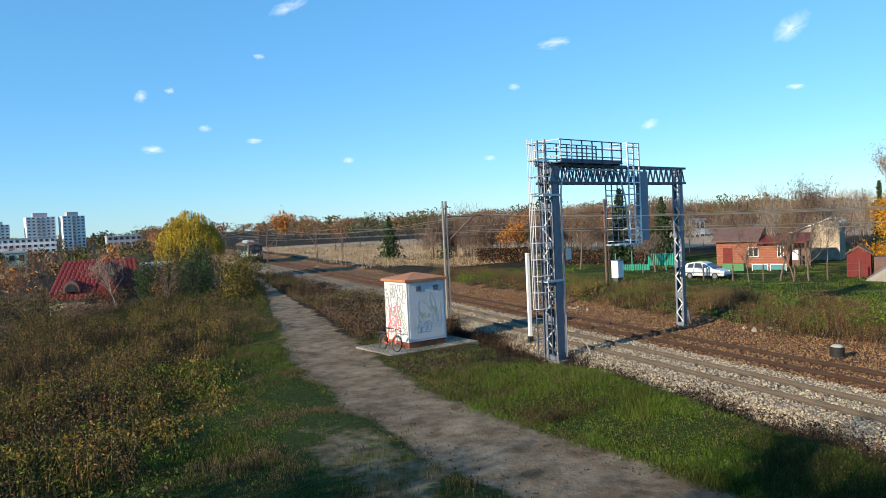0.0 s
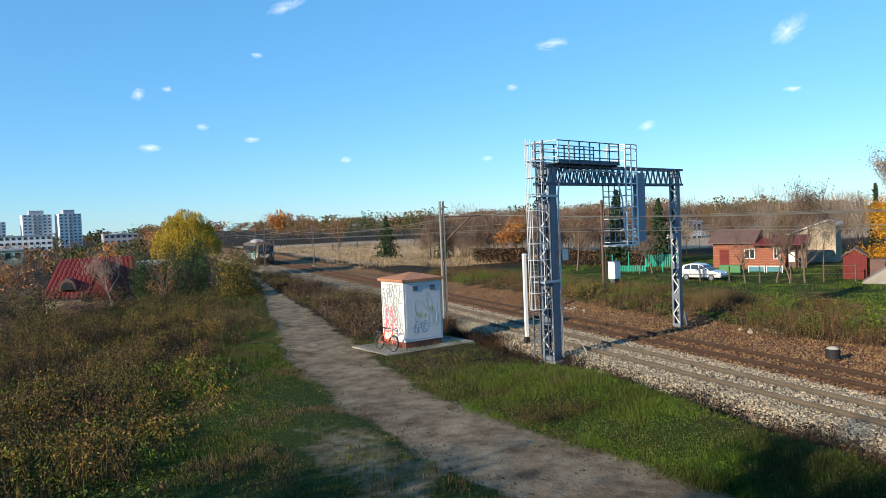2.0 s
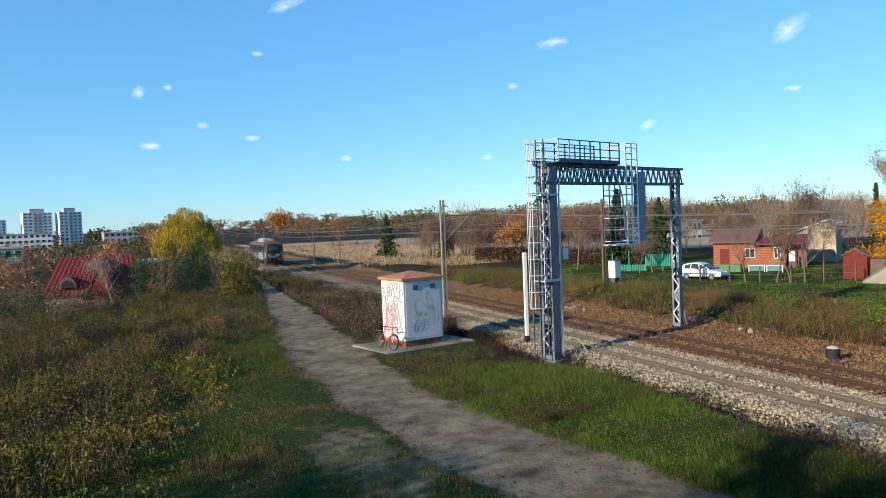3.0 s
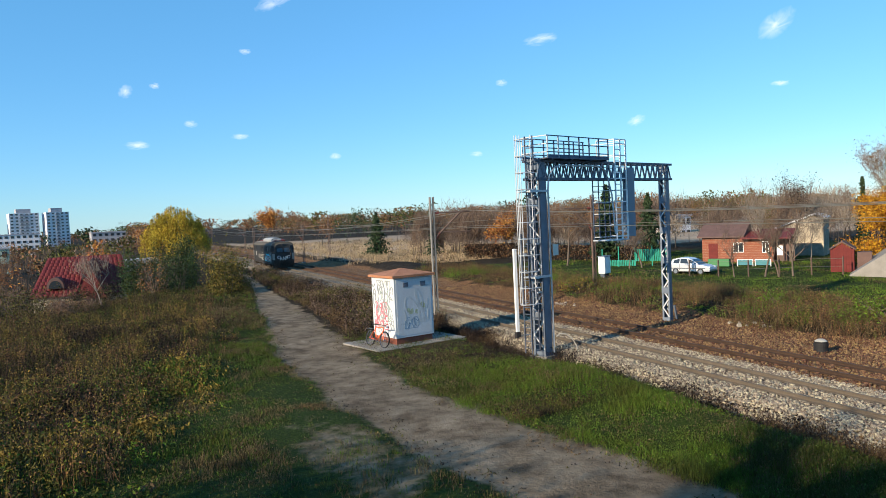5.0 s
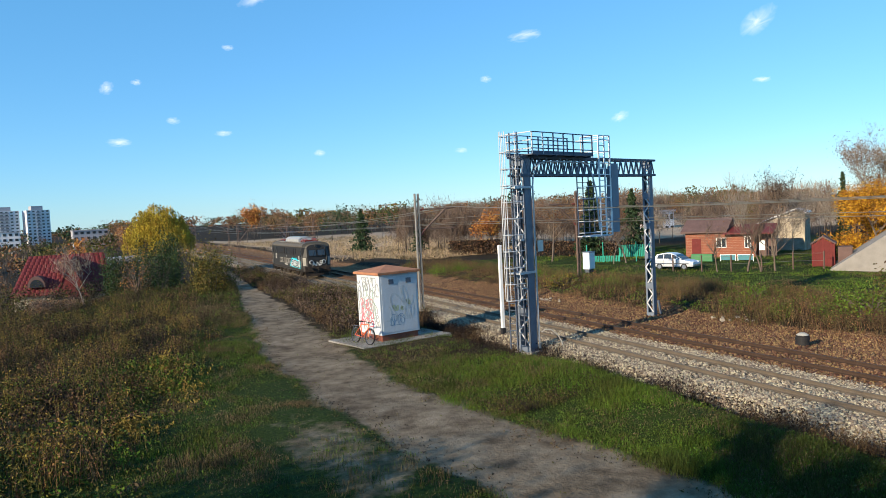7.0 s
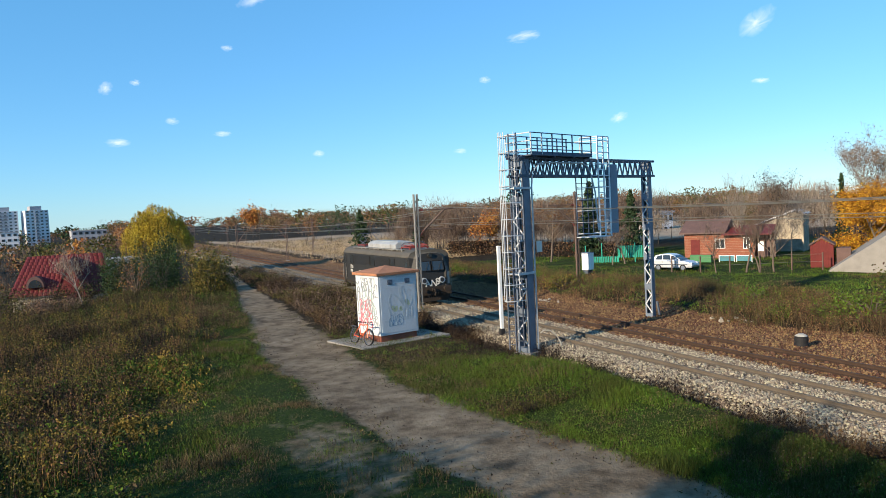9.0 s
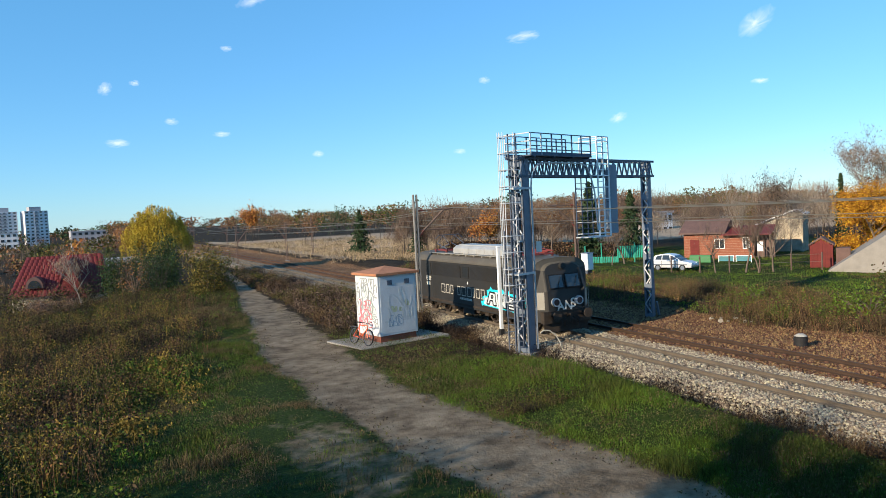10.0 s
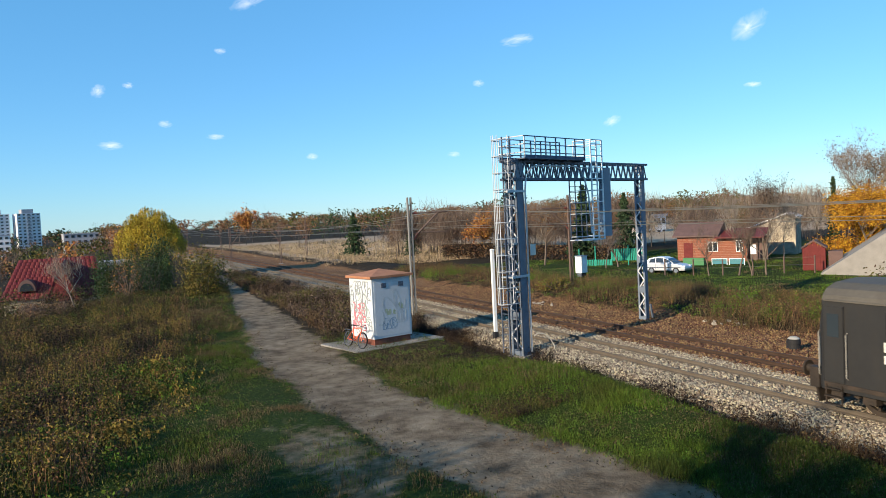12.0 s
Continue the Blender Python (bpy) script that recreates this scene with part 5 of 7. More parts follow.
make_weeds("grass", "green grass beside the path and weeds",
           field(9000, -3, 9.5, 9.5, 52, lambda x, y: 0.0 if on_path(x, y, 0.95 + 0.25 * noise.noise((x, y, 6))) else 0.15 if math.hypot((x - 5.6) / 2.6, (y - 19) / 7.0) < 0.8 + 0.3 * noise.noise((x * 0.7, y * 0.7, 2)) else smooth_step(-1.2, 0.6, x - lawn_edge(y) + 1.5), 26),
           14, 0.15, 0.13, ("straw", "grass", "green", "grass", "green", "straw"), 0.25, 26, 0.03, 0.016, 0.5)
make_weeds("verge_grass", "fresh green grass between path and ditch",
           field(10000, 8.5, 17.0, 9.5, 40, lambda x, y: 0.0 if on_path(x, y, 0.95 + 0.25 * noise.noise((x, y, 6))) else (1 - smooth_step(24, 31, y + 3 * noise.noise((x * 0.5, y * 0.5, 3))) * 0.9) * (1 - smooth_step(15.7, 16.6, x)), 38),
           14, 0.17, 0.13, ("green", "grass", "lime", "grass", "grass", "straw", "green"), 0.2, 38, 0.03, 0.016, 0.5)
make_weeds("lawn", "short allotment grass beyond the bank",
           field(9000, 37.5, 72, 33, 82, lambda x, y: smooth_step(37.5, 40, x), 28),
           8, 0.15, 0.25, ("lime", "lime", "grass", "lime", "straw"), 0.15, 28, 0.04, 0.03, 0.5)
make_weeds("dry_grass", "pale dry grass on the open field",
           field(7000, 29, 75, 95, 230, lambda x, y: smooth_step(28, 35, x), 29),
           6, 0.6, 0.5, ("hay", "straw", "hay", "hay"), 0.6, 29, 0.1, 0.06, 0.4)


# ---- trackside poles and wires ----
def lattice_pole(at, h, label, arm, m="pole", second=True):
    t = thing("catenary_mast", at, label, "mast", "catenary masts")
    p = MB()
    for a in (-0.11, 0.11):
        p.box(a - 0.035, -0.09, -0.3, a + 0.035, 0.09, h)
    mast = part("mast", p, M[m], t)
    k = 0
    while at.translation.y < 60 and 0.3 + k * 0.42 < h - 0.4:
        s = 0.11 if k % 2 else -0.11
        for b in (-0.08, 0.08):
            part("lacing_bar", MB().beam((s, b, 0.3 + k * 0.42), (-s, b, 0.3 + (k + 1) * 0.42), 0.035, 0.012), M[m], mast)
        k += 1
    part("footing", MB().box(-0.3, -0.3, -0.4, 0.3, 0.3, 0.12, taper=0.04), M["concrete"], t, "concrete footing")
    if arm:
        s = 1 if arm > 0 else -1
        a = abs(arm)
        c = MB().tube([(s * 0.1, 0, h - 2.6), (s * a * 0.75, 0, h - 1.0), (s * a, 0, h - 0.95)], 0.06, 8)
        cant = part("cantilever", c, M["pole_brown"], t)
        part("stay_tube", MB().tube([(s * 0.1, 0, h - 1.0), (s * a * 0.8, 0, h - 0.98)], 0.045, 6), M["pole_brown"], cant)
        part("registration_arm", MB().tube([(s * 0.1, 0, h - 2.2), (s * a, 0, h - 2.25)], 0.045, 6), M["pole_brown"], cant)
        for z in (h - 2.6, h - 1.0):
            ins = MB()
            for k in range(4):
                ins.disc((s * (0.22 + k * 0.07), 0, z + (0.1 * k if z < h - 2 else 0)), (1, 0, 0.2), 0.07, 0.03, 10)
            part("insulator", ins, M["red"], cant)
    return t


lattice_pole(gz(17.75, 42.3), 7.7, "grey lattice catenary mast with brown cantilever beside the tracks", 2.6)
lattice_pole(gz(34.0, 48.4), 7.1, "rust-brown lattice catenary mast on the far bank", -2.6, "pole_brown")
lattice_pole(gz(18.6, 116), 6.0, "distant brown catenary mast beside the track", 1.9, "pole_brown")
lattice_pole(gz(26.5, 117), 6.3, "distant brown catenary mast between field and track", -1.9, "pole_brown")
lattice_pole(gz(33.1, 126), 6.4, "slim brown mast at the edge of the dry field", 0, "pole_brown")
lattice_pole(gz(17.6, 180), 6.6, "distant brown catenary mast beside the track", 1.9, "pole_brown")
lattice_pole(gz(27.0, 182), 6.6, "distant brown catenary mast beside the track", -1.9, "pole_brown")
lattice_pole(gz(17.6, 250), 6.8, "distant brown catenary mast beside the track", 1.9, "pole_brown")
lattice_pole(gz(27.0, 252), 6.8, "distant brown catenary mast beside the track", -1.9, "pole_brown")


def wire(name, pts, sag, label, r=0.014):
    mb = MB()
    for a, b in zip(pts, pts[1:]):
        a, b = Vector(a), Vector(b)
        q = [a.lerp(b, k / 14) - Vector((0, 0, sag * 4 * (k / 14) * (1 - k / 14))) for k in range(15)]
        mb.tube(q, r, 4, cap=False)
    tagged(part(name, mb, M["wire"]), label, "wire", "overhead wires")


for x, tag in ((TRACK_1, "near"), (TRACK_2, "far")):
    ys = [-70, -12, 42.5 if tag == "near" else 48.5, 116.5, 181, 251, 400]
    hs = [5.6, 5.55, 5.35, 4.3, 4.6, 4.9, 5.2]
    wire("contact_wire", [(x, y, z) for y, z in zip(ys, hs)], 0.05, "thin overhead contact wire above the track", 0.012)
    wire("messenger_wire", [(x, y, z + 1.15) for y, z in zip(ys, hs)], 0.7, "sagging overhead messenger wire above the track", 0.014)
wire("feeder_wire", [(33.9, -60, 6.9), (34.0, 48.4, 6.0), (33.1, 126, 5.6), (33, 250, 6)], 0.5, "thin feeder wire along the far masts", 0.014)


# ---- small trackside things ----
def make_post():
    t = thing("marker_post", gz(18.1, 32.6), "white painted steel post beside the gantry", "post")
    part("shaft", MB().box(-0.075, -0.075, 0.35, 0.075, 0.075, 4.5), M["white"], t)
    part("base", MB().box(-0.11, -0.11, -0.2, 0.11, 0.11, 0.35), M["black"], t, "black base")
    part("cap", MB().box(-0.1, -0.1, 4.5, 0.1, 0.1, 4.56, taper=0.04), M["white"], t)


make_post()


def make_barrel():
    t = thing("signal_drum", pose(26.3, 21.6, -0.28), "small black ribbed drum with pale top standing beside the rails", "drum")
    b = MB()
    for k in range(5):
        b.disc((0, 0, 0.06 + k * 0.1), (0, 0, 1), 0.29 if k % 2 else 0.26, 0.1, 20)
    part("body", b, M["black"], t)
    part("top", MB().tube([(0, 0, 0.5), (0, 0, 0.56), (0, 0, 0.6)], 0.26, 16, 0.12), M["letter_dull"], t, "pale top plate")


make_barrel()


def make_white_box():
    t = thing("switch_cabinet", gz(41.9, 58.0, 0, 20), "white metal switch cabinet on a thin stand in the grass", "cabinet")
    bevelled(part("body", MB().box(-0.5, -0.35, 0.35, 0.5, 0.35, 1.95), M["white"], t), 0.02)
    part("door", MB().box(-0.45, -0.37, 0.42, 0.45, -0.35, 1.88), M["white"], t)
    part("roof", MB().box(-0.55, -0.4, 1.95, 0.55, 0.4, 2.02, taper=0.02), M["steel"], t)
    for a in (-0.4, 0.34):
        part("leg", MB().box(a, -0.25, -0.3, a + 0.06, 0.25, 0.35), M["steel_dark"], t)


make_white_box()


def make_bicycle():
    b = thing("bicycle", pose(11.33, 34.93, -0.225) @ Matrix.Rotation(radians(106), 4, "Z") @ Matrix.Rotation(radians(9), 4, "X") @ Matrix.Diagonal((1.12, 1.12, 1.12, 1)), "orange-red bicycle leaning against the graffiti-covered cabinet", "bicycle")
    R = 0.36
    for y, nm in ((-0.55, "front_wheel"), (0.55, "rear_wheel")):
        w = part(nm, MB().disc((y, 0, R), (0, 1, 0), R * 0.93, 0.025, 28, R * 0.88), M["steel"], b)
        part("tyre", MB().disc((y, 0, R), (0, 1, 0), R, 0.05, 28, R * 0.91), M["tyre"], w)
        sp = MB()
        for k in range(14):
            q = k * math.tau / 14
            sp.beam((y, 0, R), (y + R * 0.9 * math.cos(q), 0, R + R * 0.9 * math.sin(q)), 0.006)
        part("spokes", sp, M["steel"], w)
        part("hub", MB().disc((y, 0, R), (0, 1, 0), 0.035, 0.1, 10), M["steel_dark"], w)
    fr = MB()
    bb, seat, head, headlow = (0.08, 0, 0.3), (0.25, 0, 0.85), (-0.36, 0, 0.9), (-0.4, 0, 0.74)
    for a, c in ((bb, seat), (seat, head), (bb, headlow), (head, headlow)):
        fr.tube([a, c], 0.024, 8)
    for s in (-0.06, 0.06):
        fr.tube([bb, (0.55, s, R)], 0.014, 6).tube([(0.23, 0, 0.8), (0.55, s, R)], 0.012, 6).tube([headlow, (-0.43, s, 0.68), (-0.55, s, R)], 0.018, 6)
    part("frame", fr, M["orange"], b)
    part("saddle", MB().prism([(0.12, -0.03), (0.36, -0.09), (0.4, 0.0), (0.36, 0.09), (0.12, 0.03)], 2, 0.96, 1.01), M["black"], b)
    part("seat_post", MB().tube([(0.25, 0, 0.84), (0.27, 0, 0.97)], 0.015, 6), M["steel"], b)
    part("handlebar", MB().tube([(-0.3, -0.3, 1.02), (-0.38, -0.12, 1.0), (-0.35, 0, 0.98), (-0.38, 0.12, 1.0), (-0.3, 0.3, 1.02)], 0.014, 6).tube([(-0.36, 0, 0.88), (-0.35, 0, 0.99)], 0.015, 6), M["black"], b)
    part("crankset", MB().disc((0.08, -0.05, 0.3), (0, 1, 0), 0.09, 0.01, 18, 0.06).beam((0.08, -0.07, 0.3), (0.2, -0.07, 0.2), 0.025).beam((0.08, 0.07, 0.3), (-0.04, 0.07, 0.4), 0.025), M["steel_dark"], b)
    for p in ((0.2, -0.11, 0.2), (-0.04, 0.11, 0.4)):
        part("pedal", MB().box(p[0] - 0.045, p[1] - 0.04, p[2] - 0.012, p[0] + 0.045, p[1] + 0.04, p[2] + 0.012), M["black"], b)
    part("chain", MB().beam((0.08, -0.05, 0.38), (0.55, -0.05, 0.4), 0.01).beam((0.08, -0.05, 0.22), (0.55, -0.05, 0.33), 0.01), M["steel_dark"], b)
    part("basket_rack", MB().box(0.4, -0.07, 0.76, 0.8, 0.07, 0.78).beam((0.75, 0.06, 0.76), (0.56, 0.06, 0.38), 0.012).beam((0.75, -0.06, 0.76), (0.56, -0.06, 0.38), 0.012), M["steel_dark"], b)


make_bicycle()


def make_heap(x, y, w, count, seed):
    t = thing("stone_heap", pose(x, y, ground_height(x, y)), "small heap of pale broken stones beside the track", "stones", "stone heaps")
    rnd = random.Random(seed)
    for k in range(count):
        s = rnd.uniform(0.05, 0.13)
        px, py = rnd.gauss(0, w * 0.3), rnd.gauss(0, w * 0.3)
        part("stone", MB().box(-s, -s * 0.8, -s * 0.6, s, s * 0.8, s * 0.6, taper=s * 0.3), M["concrete_pale"], t, at=pose(px, py, s * 0.3, rnd.uniform(-30, 30), rnd.uniform(-30, 30), rnd.uniform(0, 180)))


M["concrete_pale"] = mat("pale_broken_stone", (0.32, 0.28, 0.23), 0.9, 0, 0.25, 3, 0.2, rnd=0.25)
make_heap(29.6, 28.4, 1.8, 14, 3)
make_heap(27.1, 42.9, 2.6, 26, 4)


# ---- woods and hedges ----
def make_woods(name, label, spots, kinds, seed, per=260, size=0.30, flat=0.38):
    """Many trees as one mass of twigs and leaves: spots of (x, y, base, height)."""
    rng = np.random.default_rng(seed)
    g = {}
    trunks = []
    for x, y, z, h in spots:
        k = kinds[rng.integers(0, len(kinds))]
        bare = k in ("twig", "pale")
        w = h * flat * rng.uniform(0.75, 1.25)
        m = per
        nb = 7
        c = np.stack([rng.normal(0, w * 0.33, nb), rng.normal(0, w * 0.33, nb), h * rng.uniform(0.42, 0.9, nb)], 1)
        p = c[rng.integers(0, nb, m)] + rng.normal(0, 1, (m, 3)) * np.array([w * 0.2, w * 0.2, h * 0.11])
        p[:, 2] = np.clip(p[:, 2], h * 0.12, h * (0.9 + 0.1 * rng.random(m)))
        p += np.array([x, y, z])
        if bare:
            g.setdefault((k, 1), []).append(blades(p - np.array([0, 0, h * 0.05]), np.full(m, h * 0.16), h * 0.006 + size * 0.07, 0.7, rng))
        else:
            g.setdefault((k, 0), []).append(flakes(p, np.full(m, size * h / 9), rng=rng))
            q = p[: m // 4]
            g.setdefault(("twig", 1), []).append(blades(q - np.array([0, 0, h * 0.05]), np.full(len(q), h * 0.16), size * 0.08, 0.7, rng))
        t = np.array([[x - 0.02 * h * 0.5, y, z - 0.3], [x + 0.02 * h * 0.5, y, z - 0.3], [x, y, z + h * 0.7]])
        trunks.append(t)
        trunks.append(t[:, [0, 1, 2]] + np.array([[0.0, -0.09, 0], [-0.1, 0.1, 0], [0.05, 0, 0]]))
    groups = [(np.concatenate(v), LEAF[k[0]]) for k, v in g.items()]
    groups.append((np.stack(trunks), M["bark"]))
    return tagged(new(name, sheet_mesh(name, groups)), label, "trees", kind="stuff")


def spots(n, seed, fx, h0, h1):
    rng = np.random.default_rng(seed)
    out = []
    for k in range(n):
        x, y = fx(rng)
        out.append((x, y, ground_height(x, y), rng.uniform(h0, h1)))
    return out


make_woods("young_wood", "brown leafless young wood beyond the dry field",
           spots(150, 31, lambda r: (lambda u, d: (41 + u * 26 + d * 0.8, 112 - u * 26 + d * 0.6))(r.random(), r.uniform(0, 26)), 5.0, 8.0),
           ("twig", "twig", "brown", "twig", "twig", "brown", "pale", "orange"), 31, 620, 0.10)
make_woods("allotment_trees", "bare and russet trees behind the allotments",
           spots(95, 32, lambda r: (lambda u, d: (70 + u * 22 + d * 0.8, 88 - u * 42 + d * 0.6))(r.random(), r.uniform(-3, 30)), 5.0, 9.0),
           ("twig", "brown", "twig", "olive", "pale", "twig", "brown"), 32, 620, 0.10)
make_woods("far_wood", "distant autumn wood along the horizon",
           spots(420, 33, lambda r: (lambda y: (y * r.uniform(0.13, 1.15) + 12, y))(r.uniform(180, 520)), 7, 12),
           ("brown", "twig", "brown", "olive", "twig", "twig", "brown", "needle"), 33, 220, 0.36, 0.6)
make_woods("horizon_wood", "hazy wooded skyline", spots(500, 34, lambda r: (lambda y: (y * r.uniform(-0.25, 1.3), y))(r.uniform(560, 1500)), 9, 17),
           ("brown", "twig", "olive", "needle", "brown"), 34, 170, 0.75, 0.9)
make_woods("town_trees", "autumn trees among the distant housing",
           spots(110, 35, lambda r: (lambda y: (y * r.uniform(-0.2, 0.055) - 2, y))(r.uniform(150, 400)), 6, 9.5),
           ("olive", "brown", "twig", "brown", "needle", "olive", "twig", "orange"), 35, 200, 0.4, 0.5)
make_woods("garden_thicket", "tangled dark garden thicket round the red-roofed house",
           spots(30, 36, lambda r: (lambda y: (y * r.uniform(-0.24, 0.0) - 1, y))(r.uniform(78, 95)), 2.2, 4.2),
           ("twig", "brown", "olive", "twig", "green"), 36, 420, 0.12, 0.6)
make_woods("line_side_scrub", "low autumn scrub beside the distant track",
           spots(60, 37, lambda r: (lambda y: (14.5 - r.uniform(0, 9) - max(0, y - 110) * 0.03, y))(r.uniform(112, 300)), 2.0, 5.0),
           ("brown", "twig", "olive", "orange"), 37, 160, 0.25, 0.6)

make_bush("golden brown hedge-like bush beside the path", gz(8.6, 72), 4.0, 4.5, "olive", 5200, 0.10, 41, "weed_gold")
make_bush("dark green bush beside the dirt path", gz(10.4, 76), 2.6, 3.8, "green", 3600, 0.09, 42, "twig")
make_bush("dark green bush under the willow", gz(5.0, 80), 3.4, 3.8, "needle", 3600, 0.09, 43, "green")
make_bush("orange-brown twiggy bush in the weeds", gz(2.6, 79), 2.6, 4.2, "twig", 1100, 0.07, 44, "orange")
make_bush("dark green round conifer bush", gz(0.9, 86), 3.6, 4.8, "needle", 5600, 0.10, 45, "green")
make_bush("dark green shrub before the willow", gz(5.2, 88), 4.2, 5.6, "needle", 6500, 0.11, 46, "green")
make_bush("dull olive shrub at the edge of the waste ground", gz(-8.8, 74), 5.6, 3.4, "olive", 3600, 0.09, 47, "weed")
make_bush("bare brown bush among tall weeds", gz(-4.0, 68), 3.6, 1.4, "twig", 2600, 0.07, 48, "brown")
make_bush("bare brown bush among tall weeds", gz(-11.5, 62), 5.0, 1.5, "twig", 3000, 0.07, 49, "weed")
make_bush("yellow-green shrub on the railway bank", pose(32.5, 22.8, 0.1), 2.4, 1.6, "lime", 1500, 0.07, 51, "olive")
make_bush("yellow-green shrub on the railway bank", pose(34.4, 25.2, 0.1), 1.6, 1.2, "lime", 900, 0.07, 52, "green")
make_bush("dark shrub on the railway bank", pose(35.4, 23.2, 0.1), 2.4, 2.3, "olive", 1800, 0.08, 53, "weed")
make_bush("small bright green plant on the bank", pose(33.0, 30.2, 0.2), 1.3, 1.0, "lime", 700, 0.06, 54)
make_bush("golden yellow weed clump by the mast", pose(31.2, 46.5, 0.0), 2.4, 1.0, "weed_gold", 900, 0.07, 55, "lime")
for x, y, w, h, sd in ((-13.2, 84, 5.2, 3.6, 211), (-9.6, 87, 4.6, 2.9, 212), (-6.0, 86, 4.6, 2.7, 213), (-2.6, 87, 4.4, 3.2, 214), (-15.5, 78, 5.0, 3.4, 215)):
    make_bush("dark tangled garden shrub before the red-roofed house", gz(x, y), w, h, "weed_dark", 3400, 0.10, sd, "green")
make_tree("birch_tree", "small pale leafless tree in the weeds", gz(-2.0, 72), 5.3, "orange", 120, 0.06, 0.9, 0.3, "bark_pale", 61, 3, 0.4, twig=(700, 0.5))
make_tree("garden_tree", "leafless brown garden tree behind the red roof", gz(-14, 108), 9, "brown", 900, 0.12, 0.9, 0.5, "bark", 62, 3, 0.4, twig=(1500, 0.8))
make_spruce("dark spruce at the edge of the wood", gz(39.9, 120), 7.6, 5.0, 63, 3600)
make_spruce("dark young spruce among bare trees", gz(47, 112), 5.2, 3.4, 64, 2200)
make_spruce("tall dark conifer behind the hanging signal", gz(54.4, 74.5), 9.2, 4.6, 65, 3800)
make_spruce("dark conifer behind the allotment fence", gz(59.5, 73), 8.0, 4.4, 66, 3200)
make_spruce("thin conifer behind the yellow tree", gz(76, 56.6), 8.6, 2.4, 67, 900)
make_tree("orange_tree", "small orange-leaved tree beside the hedge", gz(50.3, 92.5), 7.0, "orange", 2600, 0.14, 0.8, 0.4, seed=68)
make_tree("orange_tree", "orange-leaved tree by the distant track", gz(37, 215), 11, "orange", 2400, 0.3, 0.6, 0.6, seed=69)
make_tree("russet_tree", "russet half-bare tree behind the lawn", gz(47.5, 73), 7.6, "brown", 1500, 0.11, 0.9, 0.4, seed=70, twig=(900, 0.6))
for k, (x, y, h, sd) in enumerate(((50.2, 62.8, 5.4, 71), (48.8, 63.2, 4.4, 72), (49.2, 49.0, 4.9, 73), (50.7, 47.1, 5.2, 74), (52.1, 45.3, 5.6, 75), (51.2, 46.0, 4.6, 80))):
    make_tree("fruit_tree", "leafless multi-stemmed fruit tree on the lawn", gz(x, y), h, "brown", 60, 0.06, 1.0, 0.25, "bark", sd, 3, 0.32, 0.7, (420, 0.5), "fruit trees on the lawn")
make_tree("poplar_tree", "tall leafless tree behind the brick house", gz(64, 59.0), 9.3, "brown", 100, 0.06, 0.45, 0.4, "bark_pale", 76, 4, 0.4, 0.9, (900, 0.35))
make_tree("poplar_tree", "tall leafless tree with a few dark leaves", gz(63, 55.0), 9.6, "weed_dark", 520, 0.10, 0.5, 0.4, "bark", 77, 4, 0.35, 0.9, (900, 0.35))
make_tree("plum_tree", "grey leafless crown behind the porch", gz(67, 56), 7.0, "pale", 900, 0.10, 0.9, 0.5, "bark_pale", 78, 4, 0.4, 0.5, (1400, 0.35))
make_tree("birch_tree", "tall reddish brown half-bare birch", gz(66.9, 45.6), 13.0, "brown", 6500, 0.08, 0.75, 0.35, "bark_pale", 79, 4, 0.4, 0.75, (5000, 0.4))


def make_yellow_tree():
    t = thing("maple_tree", gz(63.6, 43.6), "broad bright yellow-orange maple in full autumn leaf", "tree")
    wood, tips = branches(81, 7.2, 1.0, 3, 0.3, up=0.35)
    part("trunk", wood, M["bark"], t)
    rng = np.random.default_rng(81)
    n = 36000
    c = np.stack([rng.normal(0, 2.1, 60), rng.normal(0, 2.1, 60), rng.uniform(1.0, 6.6, 60)], 1)
    c[:, :2] *= (1.25 - 0.09 * c[:, 2:3])
    p = c[rng.integers(0, 60, n)] + rng.normal(0, 0.45, (n, 3))
    p[:, 2] = np.maximum(p[:, 2], 0.3)
    part("crown", sheet_mesh("crown", [(flakes(p, np.full(n, 0.075), rng=rng, aspect=0.8), LEAF["yellow"])]), None, t)


make_yellow_tree()

# tree and shrubs added out of view on the embankment, to shade the near grass
make_tree("shade_tree", "unseen dense half-green tree added on the embankment for its shade", pose(-22.5, -1.6, 5.1), 8.8, "olive", 8000, 0.2, 0.8, 0.5, seed=201, trunk=0.3)
for x, y, h, sd in ((-19.5, 10.4, 3.9, 202), (-20.5, 6.2, 4.4, 203)):
    make_bush("unseen dense olive shrub added on the embankment for its shade", pose(x, y, 5.1), 5.4, h, "olive", 4200, 0.14, sd, "green")


